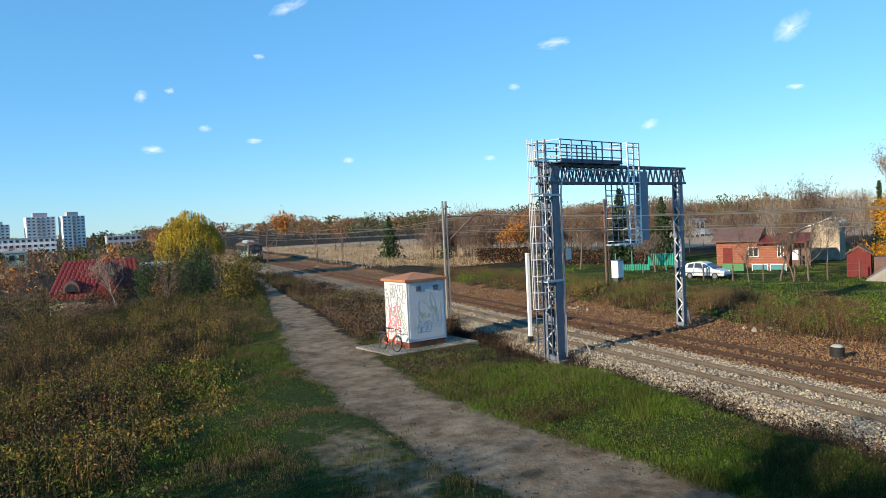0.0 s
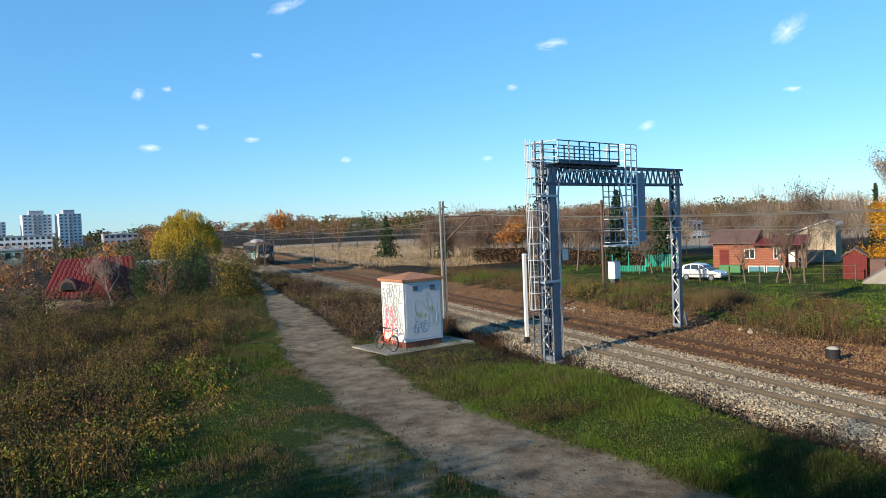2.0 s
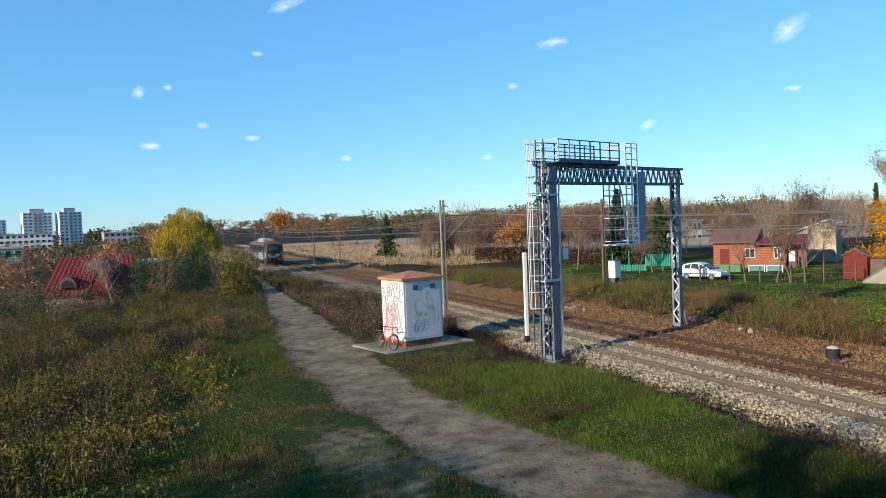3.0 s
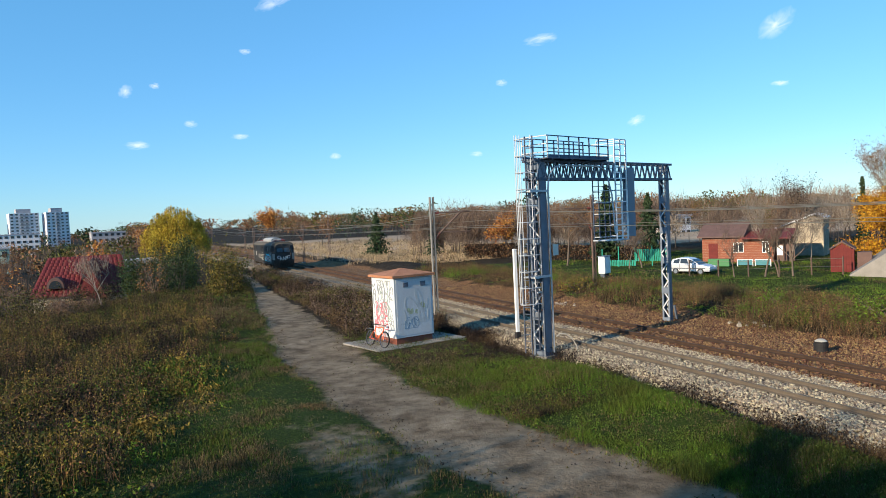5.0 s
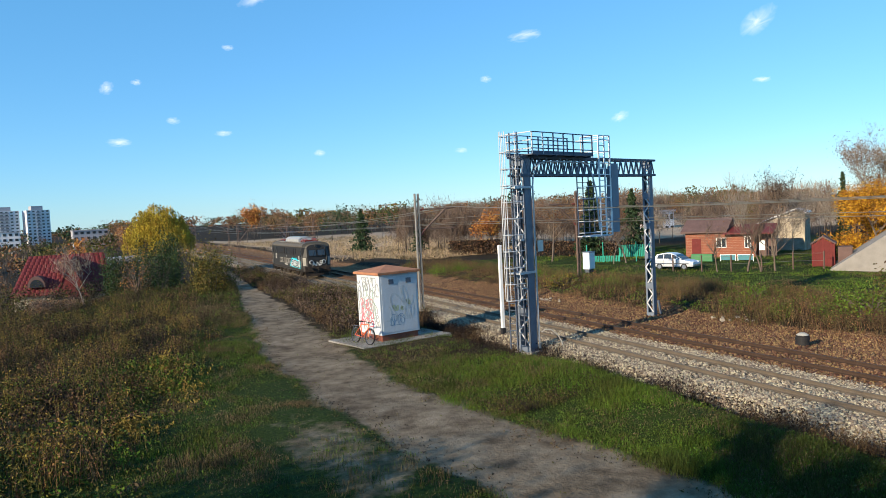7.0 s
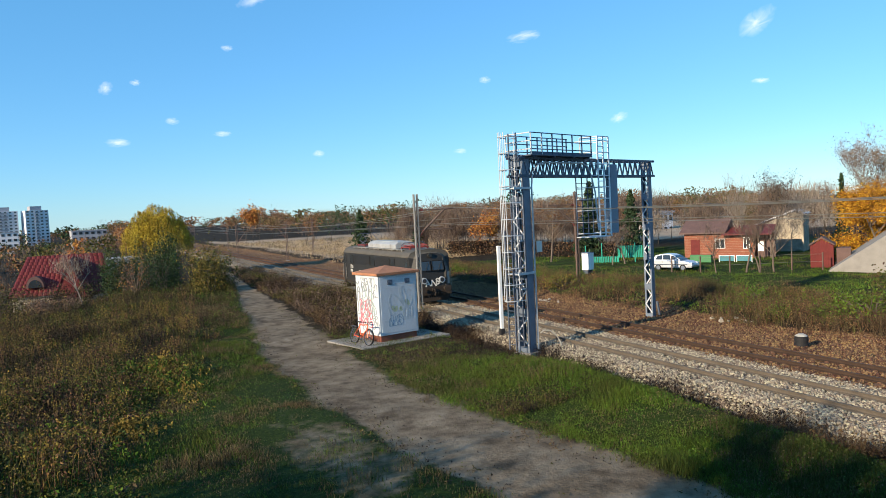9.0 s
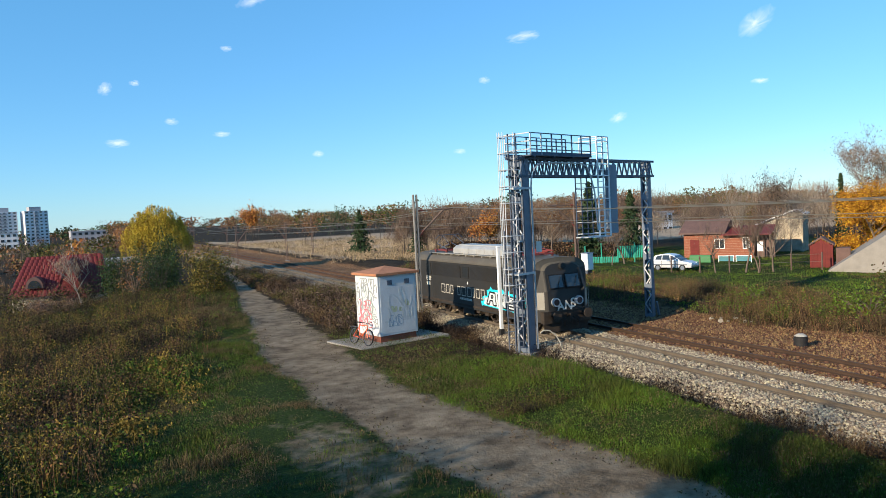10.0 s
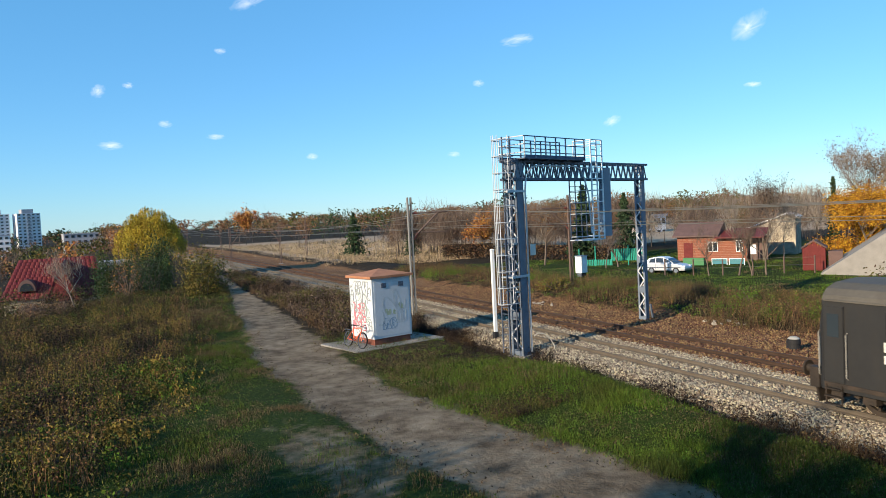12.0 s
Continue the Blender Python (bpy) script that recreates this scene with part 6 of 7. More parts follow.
def make_hedge(x0, y0, x1, y1, h, seed):
    t = thing("hedge", gz(x0, y0), "clipped dark red-brown hedge behind the lawn", "hedge", "hedges")
    rng = np.random.default_rng(seed)
    n = 5200
    d = np.array([x1 - x0, y1 - y0, ground_height(x1, y1) - ground_height(x0, y0)])
    f = rng.random(n)[:, None]
    p = f * d + np.stack([rng.uniform(-0.6, 0.6, n), rng.uniform(-0.6, 0.6, n), h * rng.random(n) ** 0.7], 1)
    st = MB()
    for k in range(18):
        q = d * (k + 0.5) / 18
        st.tube([(q[0], q[1], q[2] - 0.2), (q[0] + 0.1, q[1], q[2] + h * 0.8)], 0.03, 4)
    part("branchwork", st, M["bark"], t)
    part("foliage", sheet_mesh("foliage", [(flakes(p[:3500], np.full(3500, 0.13), rng=rng), LEAF["weed_dark"]), (flakes(p[3500:], np.full(n - 3500, 0.12), rng=rng), LEAF["brown"])]), None, t)


make_hedge(46.5, 98.5, 50.8, 91.5, 2.1, 91)
make_hedge(51.5, 84.0, 56.5, 70.0, 2.0, 92)


# ---- allotments ----
def face(x0, y0, x1, y1, z):
    """Frame with local x along the front from the first to the second point, local -y facing out."""
    return Matrix.Translation((x0, y0, z)) @ Matrix.Rotation(math.atan2(y1 - y0, x1 - x0), 4, "Z")


def window(parent, u0, z0, u1, z1, y=0.0, frame_mat="white"):
    w = part("window", MB().box(u0, y - 0.02, z0, u1, y + 0.03, z1), M["glass"], parent)
    f = MB()
    f.box(u0 - 0.06, y - 0.05, z0 - 0.06, u1 + 0.06, y + 0.02, z0).box(u0 - 0.06, y - 0.05, z1, u1 + 0.06, y + 0.02, z1 + 0.06)
    f.box(u0 - 0.06, y - 0.05, z0, u0, y + 0.02, z1).box(u1, y - 0.05, z0, u1 + 0.06, y + 0.02, z1)
    f.box((u0 + u1) / 2 - 0.03, y - 0.045, z0, (u0 + u1) / 2 + 0.03, y + 0.02, z1)
    part("frame", f, M[frame_mat], w)
    return w


def make_brick_house():
    L = 7.4
    h = thing("brick_house", face(59.2, 63.6, 62.9, 57.2, -0.35), "small orange brick allotment house with brown roof and dark porch", "house")
    W_, H = 4.5, 2.75
    walls = part("wall", MB().box(0, 0, 0, L, W_, H), M["brick"], h)
    cs = MB()
    for k in range(14):
        cs.box(-0.005, -0.008, 0.19 + k * 0.18, L + 0.005, 0.01, 0.2 + k * 0.18)
    tagged(part("mortar_joint", cs, M["plaster"], walls), kind="stuff")
    roof = MB().prism([(-0.5, H - 0.02), (-0.5, H + 0.12), (W_ / 2, H + 1.55), (W_ + 0.5, H + 0.12), (W_ + 0.5, H - 0.02)], 0, -0.4, L * 0.62)
    part("roof", roof, M["roof_brown"], h, "brown sheet roof")
    part("porch_roof", MB().prism([(-0.9, H - 0.2), (-0.9, H - 0.1), (W_ * 0.6, H + 0.75), (W_ * 0.6, H + 0.62)], 0, L * 0.56, L + 1.9), M["roof_red"], h, "reddish porch roof")
    part("gable_wall", MB().prism([(0, H), (W_ / 2, H + 1.4), (W_, H)], 0, 0.0, 0.15), M["brick"], walls)
    window(walls, 3.4, 1.15, 4.35, 2.1)
    window(walls, 6.35, 1.1, 6.9, 2.2)
    part("door", MB().box(0.7, -0.04, 0.0, 1.7, 0.03, 2.1), M["shed_red"], walls, "dark red boarded door")
    for u in (L + 0.5, L + 1.7):
        part("porch_post", MB().box(u, -0.75, -0.1, u + 0.12, -0.63, H - 0.15), M["bark"], h)
    part("porch_back", MB().box(L, 1.0, 0, L + 1.9, 1.15, H), M["roof_brown"], h, "dark boarded porch wall")
    st = thing("board_stand", face(59.2, 63.6, 62.9, 57.2, -0.35) @ pose(L + 0.9, -1.2, 0), "white board standing on thin dark legs by the porch", "stand")
    part("board", MB().box(-0.28, -0.04, 0.85, 0.28, 0.04, 1.85), M["white"], st)
    for u in (-0.24, 0.18):
        part("leg", MB().box(u, -0.03, 0, u + 0.06, 0.03, 0.85), M["bark"], st)


make_brick_house()


def make_shed():
    s = thing("garden_shed", face(55.7, 44.6, 57.4, 42.2, -0.35), "dark red boarded garden shed with pitched roof", "shed")
    for k in range(9):
        part("board", MB().box(k * 0.2, 0, 0.0, k * 0.2 + 0.19, 0.05, 2.1 + 0.5 * (1 - abs(k - 4) / 4.0)), M["shed_red"], s)
    part("wall", MB().box(0.0, 0.05, 0, 1.8, 2.2, 2.1), M["shed_red"], s)
    part("roof", MB().prism([(-0.12, 2.02), (0.9, 2.68), (1.92, 2.02), (1.92, 2.12), (0.9, 2.8), (-0.12, 2.12)], 1, -0.15, 2.35), M["roof_brown"], s)
    part("side_wall", MB().box(2.0, 0.4, 0, 3.1, 2.0, 1.8), M["roof_brown"], s, "brown lean-to")


make_shed()


def make_rubble_house():
    s = thing("stone_house", face(69.0, 63.2, 72.6, 57.5, -0.35), "beige rough stone house end with pale trim", "house")
    walls = part("wall", MB().prism([(0, 0), (5.6, 0), (5.6, 4.2), (4.6, 4.6), (0.6, 3.0), (0, 2.9)], 1, 0, 5.0), M["plaster"], s)
    rnd = random.Random(4)
    me = MB().box(-0.5, -0.05, -0.5, 0.5, 0.05, 0.5, taper=0.03).mesh("stone", M["plaster"])
    for k in range(60):
        u, z = rnd.uniform(0.2, 5.3), rnd.uniform(0.2, 2.7)
        part("stone", me, None, walls, at=Matrix.LocRotScale((u, -0.02, z), None, (rnd.uniform(0.25, 0.5), 1, rnd.uniform(0.15, 0.28))))
    part("roof", MB().prism([(-0.2, 2.95), (4.7, 4.75), (5.8, 4.3), (5.8, 4.42), (4.7, 4.9), (-0.2, 3.08)], 1, -0.25, 5.2), M["panel_white"], s)


make_rubble_house()


def make_wedge():
    w = tagged(part("embankment_slope", MB().prism([(0, -0.4), (16, -0.4), (16, 10.8), (15.5, 10.8), (0, 0.05)], 1, 0.0, 9.0), M["concrete"]), "bare pale concrete embankment slope", "slope", kind="structure")
    w.matrix_basis = face(54.0, 41.6, 60.0, 32.8, -0.3)


make_wedge()


def make_car():
    c = thing("parked_car", face(47.7, 55.3, 49.3, 51.6, -0.3) @ pose(0, 0, 0), "silver hatchback parked on the grass", "car")
    # side profile (u along the car, z), nose at the far end
    low = [(0.0, 0.35), (0.03, 0.75), (0.12, 0.95), (0.25, 1.0), (1.0, 1.02), (2.7, 0.98), (3.45, 0.86), (3.95, 0.72), (4.05, 0.5), (4.0, 0.3), (0.1, 0.28)]
    body = part("body", MB().prism(low, 1, -0.85, 0.85), M["car_paint"], c)
    bevelled(body, 0.08, 3)
    cab = [(0.12, 0.98), (0.45, 1.42), (1.1, 1.56), (1.9, 1.53), (2.3, 1.4), (2.95, 0.97)]
    mb = MB()
    n = len(cab)
    lo = [(u, -0.80 + (z - 0.98) * 0.28, z) for u, z in cab]
    hi = [(u, 0.80 - (z - 0.98) * 0.28, z) for u, z in cab]
    mb.add(lo + hi, [tuple(range(n - 1, -1, -1)), tuple(range(n, 2 * n))] + [(i, (i + 1) % n, n + (i + 1) % n, n + i) for i in range(n)])
    green_house = part("cabin", mb, M["car_paint"], c)
    for side in (-1, 1):
        for poly in ([(0.5, 1.04), (0.62, 1.36), (1.12, 1.46), (1.12, 1.04)], [(1.2, 1.04), (1.2, 1.47), (1.85, 1.45), (1.95, 1.04)], [(2.03, 1.04), (1.95, 1.43), (2.25, 1.34), (2.7, 1.04)]):
            q = MB()
            vs = [(u, side * (0.825 - (z - 0.98) * 0.28), z) for u, z in poly]
            vs += [(u, y - side * 0.05, z) for u, y, z in vs]
            q.add(vs, [(0, 1, 2, 3), (7, 6, 5, 4), (0, 4, 5, 1), (1, 5, 6, 2), (2, 6, 7, 3), (3, 7, 4, 0)])
            part("side_window", q, M["glass"], green_house)
        part("door_line", MB().box(1.14, side * 0.856 - 0.004, 0.4, 1.16, side * 0.856 + 0.004, 1.0).box(2.1, side * 0.856 - 0.004, 0.4, 2.12, side * 0.856 + 0.004, 0.98), M["black"], body)
        part("side_strip", MB().box(0.2, side * 0.86 - 0.012, 0.55, 3.6, side * 0.86 + 0.012, 0.63), M["steel_dark"], body)
        part("mirror", MB().box(2.45, side * 0.95 - 0.09, 1.0, 2.62, side * 0.95 + 0.09, 1.14, taper=0.02), M["car_paint"], body)
        part("headlight", MB().box(3.75, side * 0.6 - 0.18, 0.64, 4.02, side * 0.6 + 0.18, 0.76, taper=0.02), M["white"], body)
        part("tail_light", MB().box(-0.01, side * 0.72 - 0.1, 0.72, 0.1, side * 0.72 + 0.1, 0.98), M["red"], body)
        for u in (0.75, 3.15):
            w = part("wheel", MB().disc((u, side * 0.76, 0.3), (0, 1, 0), 0.3, 0.2, 24, 0.19), M["tyre"], c)
            part("rim", MB().disc((u, side * 0.78, 0.3), (0, 1, 0), 0.19, 0.17, 16), M["steel"], w)
    vs = [(2.32, -0.62, 1.4), (2.32, 0.62, 1.4), (2.9, 0.74, 1.0), (2.9, -0.74, 1.0)]
    vs = [(u + 0.03, y, z + 0.02) for u, y, z in vs] + [(u - 0.03, y, z - 0.02) for u, y, z in vs]
    part("windscreen", MB().add(vs, [(0, 1, 2, 3), (7, 6, 5, 4), (0, 4, 5, 1), (1, 5, 6, 2), (2, 6, 7, 3), (3, 7, 4, 0)]), M["glass"], green_house)


make_car()


def make_fence():
    f = thing("mesh_fence", face(48.6, 67.6, 53.4, 62.0, -0.3), "teal green mesh fence panels with posts", "fence")
    for k in range(5):
        part("post", MB().box(k * 1.8 - 0.05, -0.05, -0.2, k * 1.8 + 0.05, 0.05, 2.0 + 0.25 * (k % 2)), M["white" if k == 4 else "green"], f)
    for k in range(4):
        for q in range(9):
            part("slat", MB().box(k * 1.8 + 0.08 + q * 0.19, -0.015, 0.1 + 0.5 * (k > 1), k * 1.8 + 0.21 + q * 0.19, 0.015, 0.75 if k < 2 else 1.9), M["green"], f)
    g = thing("garden_planter", face(54.4, 57.8, 55.4, 55.9, -0.3), "green plastic garden planter", "planter")
    bevelled(part("box", MB().box(0, 0, 0.1, 2.2, 0.7, 0.85, taper=0.05), M["lime_plastic"], g), 0.03)
    part("foot", MB().box(0.1, 0.1, -0.1, 2.1, 0.6, 0.1), M["bark"], g)
    for x0, y0, x1, y1 in ((56.2, 55.6, 57.0, 54.4), (57.1, 54.2, 57.7, 53.2)):
        t = thing("fence_panel", face(x0, y0, x1, y1, -0.3), "turquoise fence panel in a white frame", "fence", "turquoise fence panels")
        part("board", MB().box(0.06, -0.02, 0.2, 1.44, 0.02, 0.7), M["teal"], t)
        fr = MB().box(0, -0.03, 0, 0.06, 0.03, 0.78).box(1.44, -0.03, 0, 1.5, 0.03, 0.78).box(0.06, -0.03, 0.7, 1.44, 0.03, 0.76)
        part("frame", fr, M["white"], t)
    posts = ((47.0, 52.2), (48.6, 50.3), (50.2, 48.4), (51.9, 46.6), (53.4, 44.6), (54.8, 42.7))
    wf = thing("wire_fence", gz(*posts[0]), "concrete fence posts with plain wire at the lawn's edge", "fence")
    o = Vector((*posts[0], ground_height(*posts[0])))
    pts = [Vector((x, y, ground_height(x, y))) - o for x, y in posts]
    for p in pts:
        part("post", MB().box(p.x - 0.045, p.y - 0.045, p.z - 0.2, p.x + 0.045, p.y + 0.045, p.z + 1.5), M["pole_brown"], wf)
    for z in (0.7, 1.35):
        part("wire", MB().tube([(p.x, p.y, p.z + z) for p in pts], 0.012, 4), M["wire"], wf)


M["lime_plastic"] = mat("green_plastic", (0.03, 0.17, 0.06), 0.5, 0, 0.1, 2, 0.02)
M["teal"] = mat("turquoise_paint", (0.06, 0.22, 0.26), 0.6, 0, 0.15, 2, 0.05)
make_fence()


# ---- houses and town ----
def make_red_house():
    base = face(-10.6, 98.6, 0.4, 97.4, -4.7)
    h = thing("red_roofed_house", base, "house with steep red tiled roof and arched dormer", "house")
    L, W_, E, R = 11.0, 8.0, 3.4, 8.0
    part("wall", MB().box(0.4, 0.4, 0, L - 0.4, W_ - 0.4, E), M["plaster"], h)
    roof = part("roof", MB().add([(0, 0, E), (L, 0, E), (L, W_, E), (0, W_, E), (1.6, W_ / 2, R), (L - 1.0, W_ / 2, R)], [(0, 3, 2, 1), (0, 1, 5, 4), (1, 2, 5), (2, 3, 4, 5), (3, 0, 4)]), M["roof_red"], h)
    # courses of tiles on the slope towards the tracks
    tile = MB().prism([(-0.24, 0.0), (-0.1, 0.05), (0.1, 0.05), (0.24, 0.0)], 1, 0.0, 0.42).mesh("roof_tile", M["roof_red"])
    sl = math.atan2(R - E, W_ / 2)
    for r in range(13):
        f = r / 13
        u0, u1 = 1.6 * f + 0.1, L - 1.0 * f - 0.1
        n = int((u1 - u0) / 0.5)
        for k in range(n):
            part("roof_tile", tile, None, roof, at=pose(u0 + (k + 0.5) * (u1 - u0) / n, f * W_ / 2, E + f * (R - E) + 0.02) @ Matrix.Rotation(sl, 4, "X"))
    # cross gable
    g = MB().add([(5.0, -1.2, E - 0.4), (8.6, -1.2, E - 0.4), (6.8, -1.2, R - 0.6), (6.8, W_ / 2, R - 0.2), (5.0, 3.0, E + 2.4), (8.6, 3.0, E + 2.4)], [(0, 1, 2), (0, 2, 3, 4), (1, 5, 3, 2), (0, 4, 5, 1), (4, 3, 5)])
    part("cross_gable", g, M["roof_red"], h)
    part("gable_trim", MB().beam((5.0, -1.25, E - 0.4), (6.8, -1.25, R - 0.55), 0.1).beam((8.6, -1.25, E - 0.4), (6.8, -1.25, R - 0.55), 0.1), M["roof_red"], h)
    d = MB()
    arc = [(2.9 + 0.95 * math.cos(a), E + 1.0 + 1.35 * math.sin(a)) for a in (k * math.pi / 10 for k in range(11))]
    d.prism(arc, 1, 0.2, 3.2)
    dm = part("dormer", d, M["roof_brown"], h, "arched dormer")
    arc2 = [(2.9 + 0.7 * math.cos(a), E + 1.05 + 0.9 * math.sin(a)) for a in (k * math.pi / 10 for k in range(11))]
    part("dormer_window", MB().prism(arc2, 1, 0.15, 0.3), M["glass"], dm)


make_red_house()


def make_tower(x, y, w, d, h, floors, cols, top, label, group="tower blocks"):
    t = thing("tower_block", face(x, y, x + w, y + 6, -6), label, "building", group)
    walls = part("wall", MB().box(0, 0, 0, w, d, h), M["panel_white"], t)
    part("roof_block", MB().box(w * 0.25, d * 0.2, h, w * 0.75, d * 0.8, h + top), M["panel_grey"], t, "grey roof house")
    pane = MB().box(-0.5, -0.12, -0.5, 0.5, 0.05, 0.5).mesh("window", M["glass"])
    bal = MB().box(-0.5, -0.9, -0.5, 0.5, 0.05, 0.5).mesh("balcony", M["panel_grey"])
    fh = h / floors
    for r in range(floors):
        for k in range(cols):
            u = (k + 0.5) * w / cols
            mid = abs(k - (cols - 1) / 2) < 1
            if mid:
                part("balcony", bal, None, walls, at=Matrix.LocRotScale((u, 0, r * fh + fh * 0.35), None, (w / cols * 0.9, 1.3, fh * 0.4)))
            part("window", pane, None, walls, at=Matrix.LocRotScale((u, -0.02, r * fh + fh * 0.62), None, (w / cols * 0.5, 1, fh * 0.45)))
    for r in range(floors):
        for k in range(3):
            part("window", pane, None, walls, at=Matrix.LocRotScale((w, (k + 0.5) * d / 3, r * fh + fh * 0.6), Euler((0, 0, math.pi / 2)), (1.6, 1, fh * 0.45)))
    return t


make_tower(-97, 800, 25, 18, 34, 11, 6, 4, "distant white tower block with grey balconies")
make_tower(-66, 800, 20, 18, 34, 11, 5, 4, "distant white tower block with grey balconies")
make_tower(-131, 800, 20, 18, 28, 10, 5, 3, "distant white tower block with grey balconies")


def make_slab(x, y, w, d, h, floors, cols, m, label):
    t = thing("apartment_block", face(x, y, x + w, y + w * 0.12, -5), label, "building", "low apartment blocks")
    walls = part("wall", MB().box(0, 0, 0, w, d, h), M[m], t)
    part("roof", MB().box(-0.3, -0.3, h, w + 0.3, d + 0.3, h + 0.5), M["panel_grey"], t)
    pane = MB().box(-0.5, -0.1, -0.5, 0.5, 0.05, 0.5).mesh("window", M["glass"])
    for r in range(floors):
        for k in range(cols):
            part("window", pane, None, walls, at=Matrix.LocRotScale(((k + 0.5) * w / cols, -0.02, (r + 0.6) * h / floors), None, (w / cols * 0.55, 1, h / floors * 0.45)))


make_slab(-80, 480, 36, 12, 12, 4, 12, "panel_white", "long pale apartment block among trees")
M["panel_green"] = mat("pale_green_plaster", (0.42, 0.52, 0.42), 0.85, 0, 0.12, 0.3, 0.0)
make_slab(-46, 250, 15, 9, 7.5, 2, 6, "panel_green", "pale green low house near the edge of town")
make_slab(-15, 430, 26, 12, 11, 4, 9, "panel_grey", "grey apartment block behind the willow")
make_slab(-3.5, 150, 9.5, 7, 5.2, 3, 5, "panel_grey", "grey terraced building with pale balconies")
make_slab(-30, 130, 9, 8, 6.5, 2, 4, "panel_white", "pale house beside the red roof")
make_slab(118, 137, 7, 6, 8.5, 3, 4, "panel_white", "white building among the trees")


# ---- clouds ----
def cloud_mat():
    m = bpy.data.materials.new("thin_cloud")
    m.use_nodes = True
    N, L = m.node_tree.nodes, m.node_tree.links
    N.clear()
    o, mx, tr, em = (N.new("ShaderNode" + k) for k in ("OutputMaterial", "MixShader", "BsdfTransparent", "Emission"))
    em.inputs[0].default_value, em.inputs[1].default_value = (0.93, 0.96, 1.0, 1), 0.95
    tc, g, n = N.new("ShaderNodeTexCoord"), N.new("ShaderNodeTexGradient"), N.new("ShaderNodeTexNoise")
    g.gradient_type = "SPHERICAL"
    n.inputs["Scale"].default_value, n.inputs["Detail"].default_value, n.inputs["Distortion"].default_value = 2.0, 8, 0.8
    oi = N.new("ShaderNodeObjectInfo")
    sh = N.new("ShaderNodeVectorMath")
    L.new(tc.outputs["Object"], sh.inputs[0])
    cb = N.new("ShaderNodeCombineXYZ")
    mu = N.new("ShaderNodeMath")
    mu.operation = "MULTIPLY"
    mu.inputs[1].default_value = 40
    L.new(oi.outputs["Random"], mu.inputs[0])
    L.new(mu.outputs[0], cb.inputs[2])
    L.new(cb.outputs[0], sh.inputs[1])
    L.new(sh.outputs[0], n.inputs["Vector"])
    L.new(tc.outputs["Object"], g.inputs["Vector"])
    pr = N.new("ShaderNodeMath")
    pr.operation = "MULTIPLY"
    L.new(g.outputs["Fac"], pr.inputs[0])
    L.new(n.outputs["Fac"], pr.inputs[1])
    mr = N.new("ShaderNodeMapRange")
    mr.inputs[1].default_value, mr.inputs[2].default_value, mr.inputs[4].default_value = 0.15, 0.65, 0.6
    L.new(pr.outputs[0], mr.inputs[0])
    L.new(mr.outputs[0], mx.inputs[0])
    L.new(tr.outputs[0], mx.inputs[1])
    L.new(em.outputs[0], mx.inputs[2])
    L.new(mx.outputs[0], o.inputs[0])
    return m


def make_clouds():
    m = cloud_mat()
    n = 24
    vs = [(math.cos(k * math.tau / n), math.sin(k * math.tau / n), 0) for k in range(n)]
    me = MB().add(vs, [tuple(range(n))]).mesh("cloud", m)
    for az, el, w, h, roll in CLOUDS:
        a, e = radians(az), radians(el)
        d = Vector((math.sin(a) * math.cos(e), math.cos(a) * math.cos(e), math.sin(e)))
        eye = Vector(EYE) + d * 3000
        ob = new("cloud", me)
        ob.matrix_basis = look(eye, EYE) @ pose(0, 0, 0, 0, 0, -roll) @ Matrix.Diagonal((3000 * w / 1300 * 0.85, 3000 * h / 1300 * 0.75, 1, 1))
        ob.visible_shadow = False
        tagged(ob, "small thin white cloud", "cloud", "small clouds", "structure")


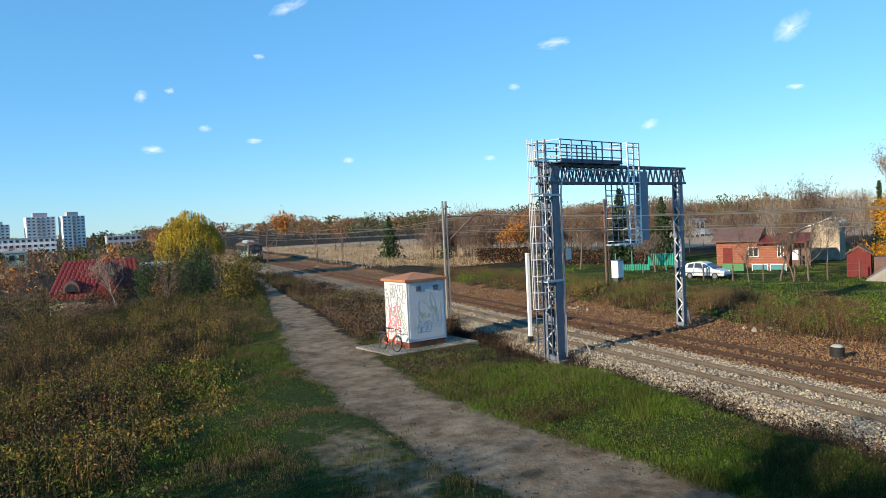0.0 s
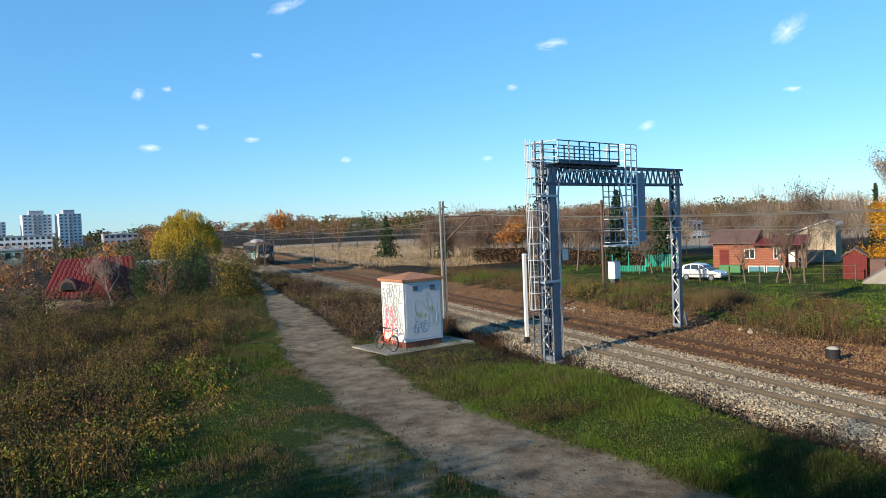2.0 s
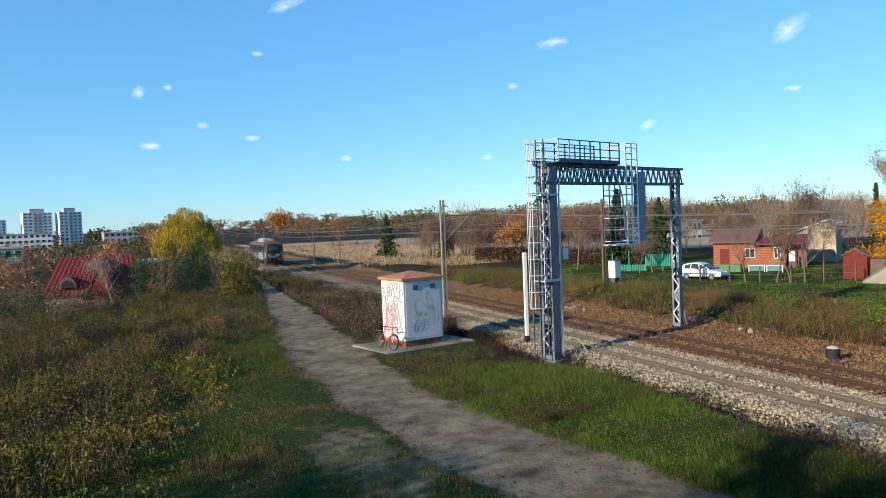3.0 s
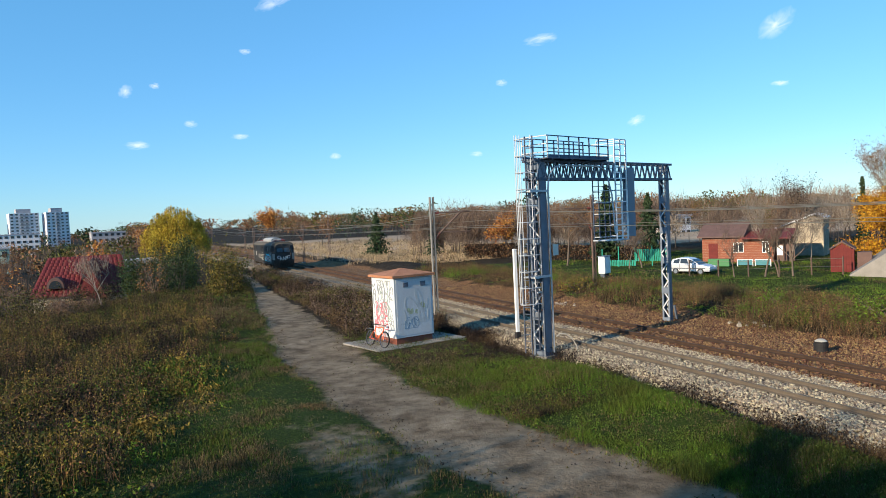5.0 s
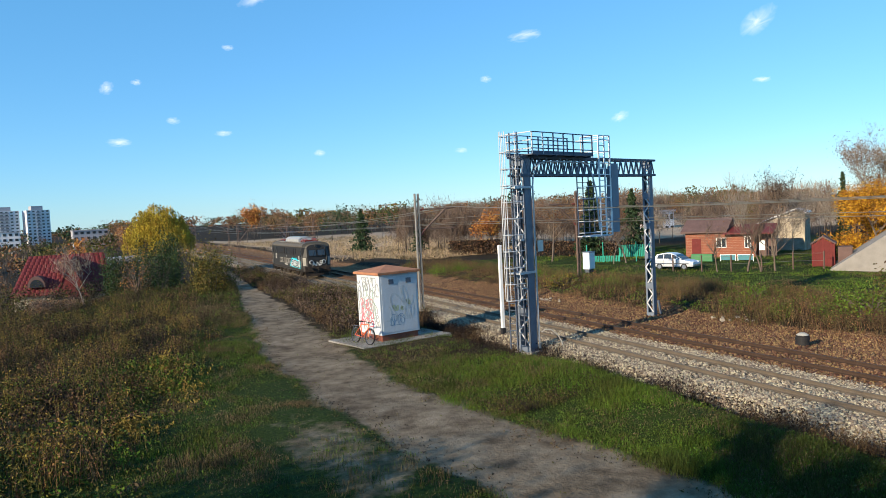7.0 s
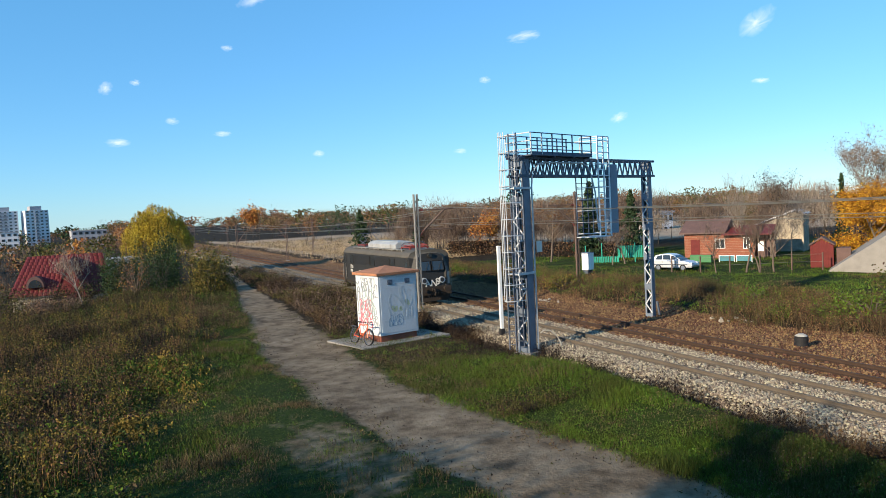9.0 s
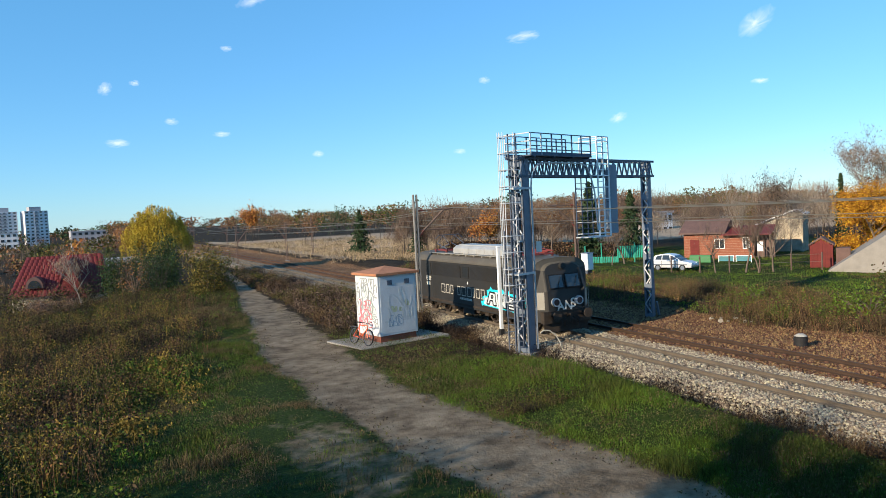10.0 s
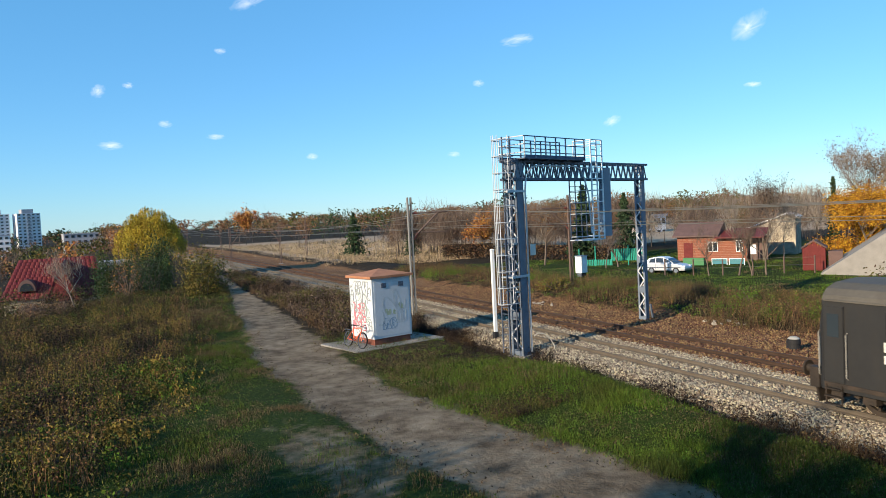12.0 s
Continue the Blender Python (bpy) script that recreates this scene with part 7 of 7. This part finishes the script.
CLOUDS = (
    (1.38, 6.12, 35, 15, 0),
    (0.80, 9.86, 21, 19, 40),
    (11.60, 16.26, 56, 22, 20),
    (31.72, 12.93, 53, 19, 8),
    (48.46, 8.19, 24, 10, 0),
    (38.57, 6.48, 27, 17, 20),
    (8.57, 6.65, 26, 10, 0),
    (5.09, 7.60, 19, 12, 0),
    (15.55, 5.01, 18, 12, 0),
    (26.44, 4.71, 22, 10, 0),
    (48.30, 12.22, 53, 34, 35),
    (9.24, 12.79, 18, 10, 0),
    (28.59, 9.97, 18, 12, 0),
    (2.77, 10.28, 16, 10, 0),
)
make_clouds()


# ---- insect crossing close before the lens ----
def make_insect():
    t = thing("flying_insect", pose(0.9, -1.2, 7.4), "small dark flying insect with blurred wings", "insect")
    part("thorax", MB().tube([(-0.007, 0, 0), (-0.004, 0, 0.0005), (0.003, 0, 0.0005), (0.006, 0, 0)], 0.0028, 10, 0.0022), M["ink"], t, smooth=True)
    part("abdomen", MB().tube([(0.005, 0, 0), (0.010, 0, -0.0015), (0.016, 0, -0.004)], 0.0026, 10, 0.0006), M["ink"], t, smooth=True)
    part("head", MB().disc((-0.0085, 0, 0), (1, 0, 0), 0.0022, 0.003, 10), M["ink"], t)
    for s in (-1, 1):
        part("wing", MB().prism([(-0.003, 0.0), (0.004, s * 0.003), (0.009, s * 0.011), (0.002, s * 0.012), (-0.004, s * 0.006)], 2, 0.0022, 0.0026), M["steel_dark"], t)
    return t


insect = make_insect()
INSECT = (
    (0.0, 0.9, -1.2, 7.4), (6.2, 0.9, -0.6, 7.3),
    (6.4, 0.462, 1.128, 6.586),
    (6.5, 0.217, 1.252, 6.408),
    (6.6, -0.236, 1.262, 6.339),
    (6.7, -0.508, 1.268, 6.297), (7.0, -1.6, -0.8, 7.0), (12.0, -2.2, -2.0, 7.2),
)


# ---- what moves ----
def motions():
    walk(loco, [(t, pose(TRACK_1, y, 0)) for t, y in LOCO_FRONT])
    walk(insect, [(t, pose(x, y, q, 0, 0, -25)) for t, x, y, q in INSECT])
    steps = [k / 24 for k in range(289)]
    for ob, c in wheelsets:
        rows = []
        for t in steps:
            run = 140.0 - lerp_table(LOCO_FRONT, t)
            rows.append((t, pose(0, c, 0.613) @ Matrix.Rotation(run / 0.613, 4, "X")))
        walk(ob, rows)


motions()
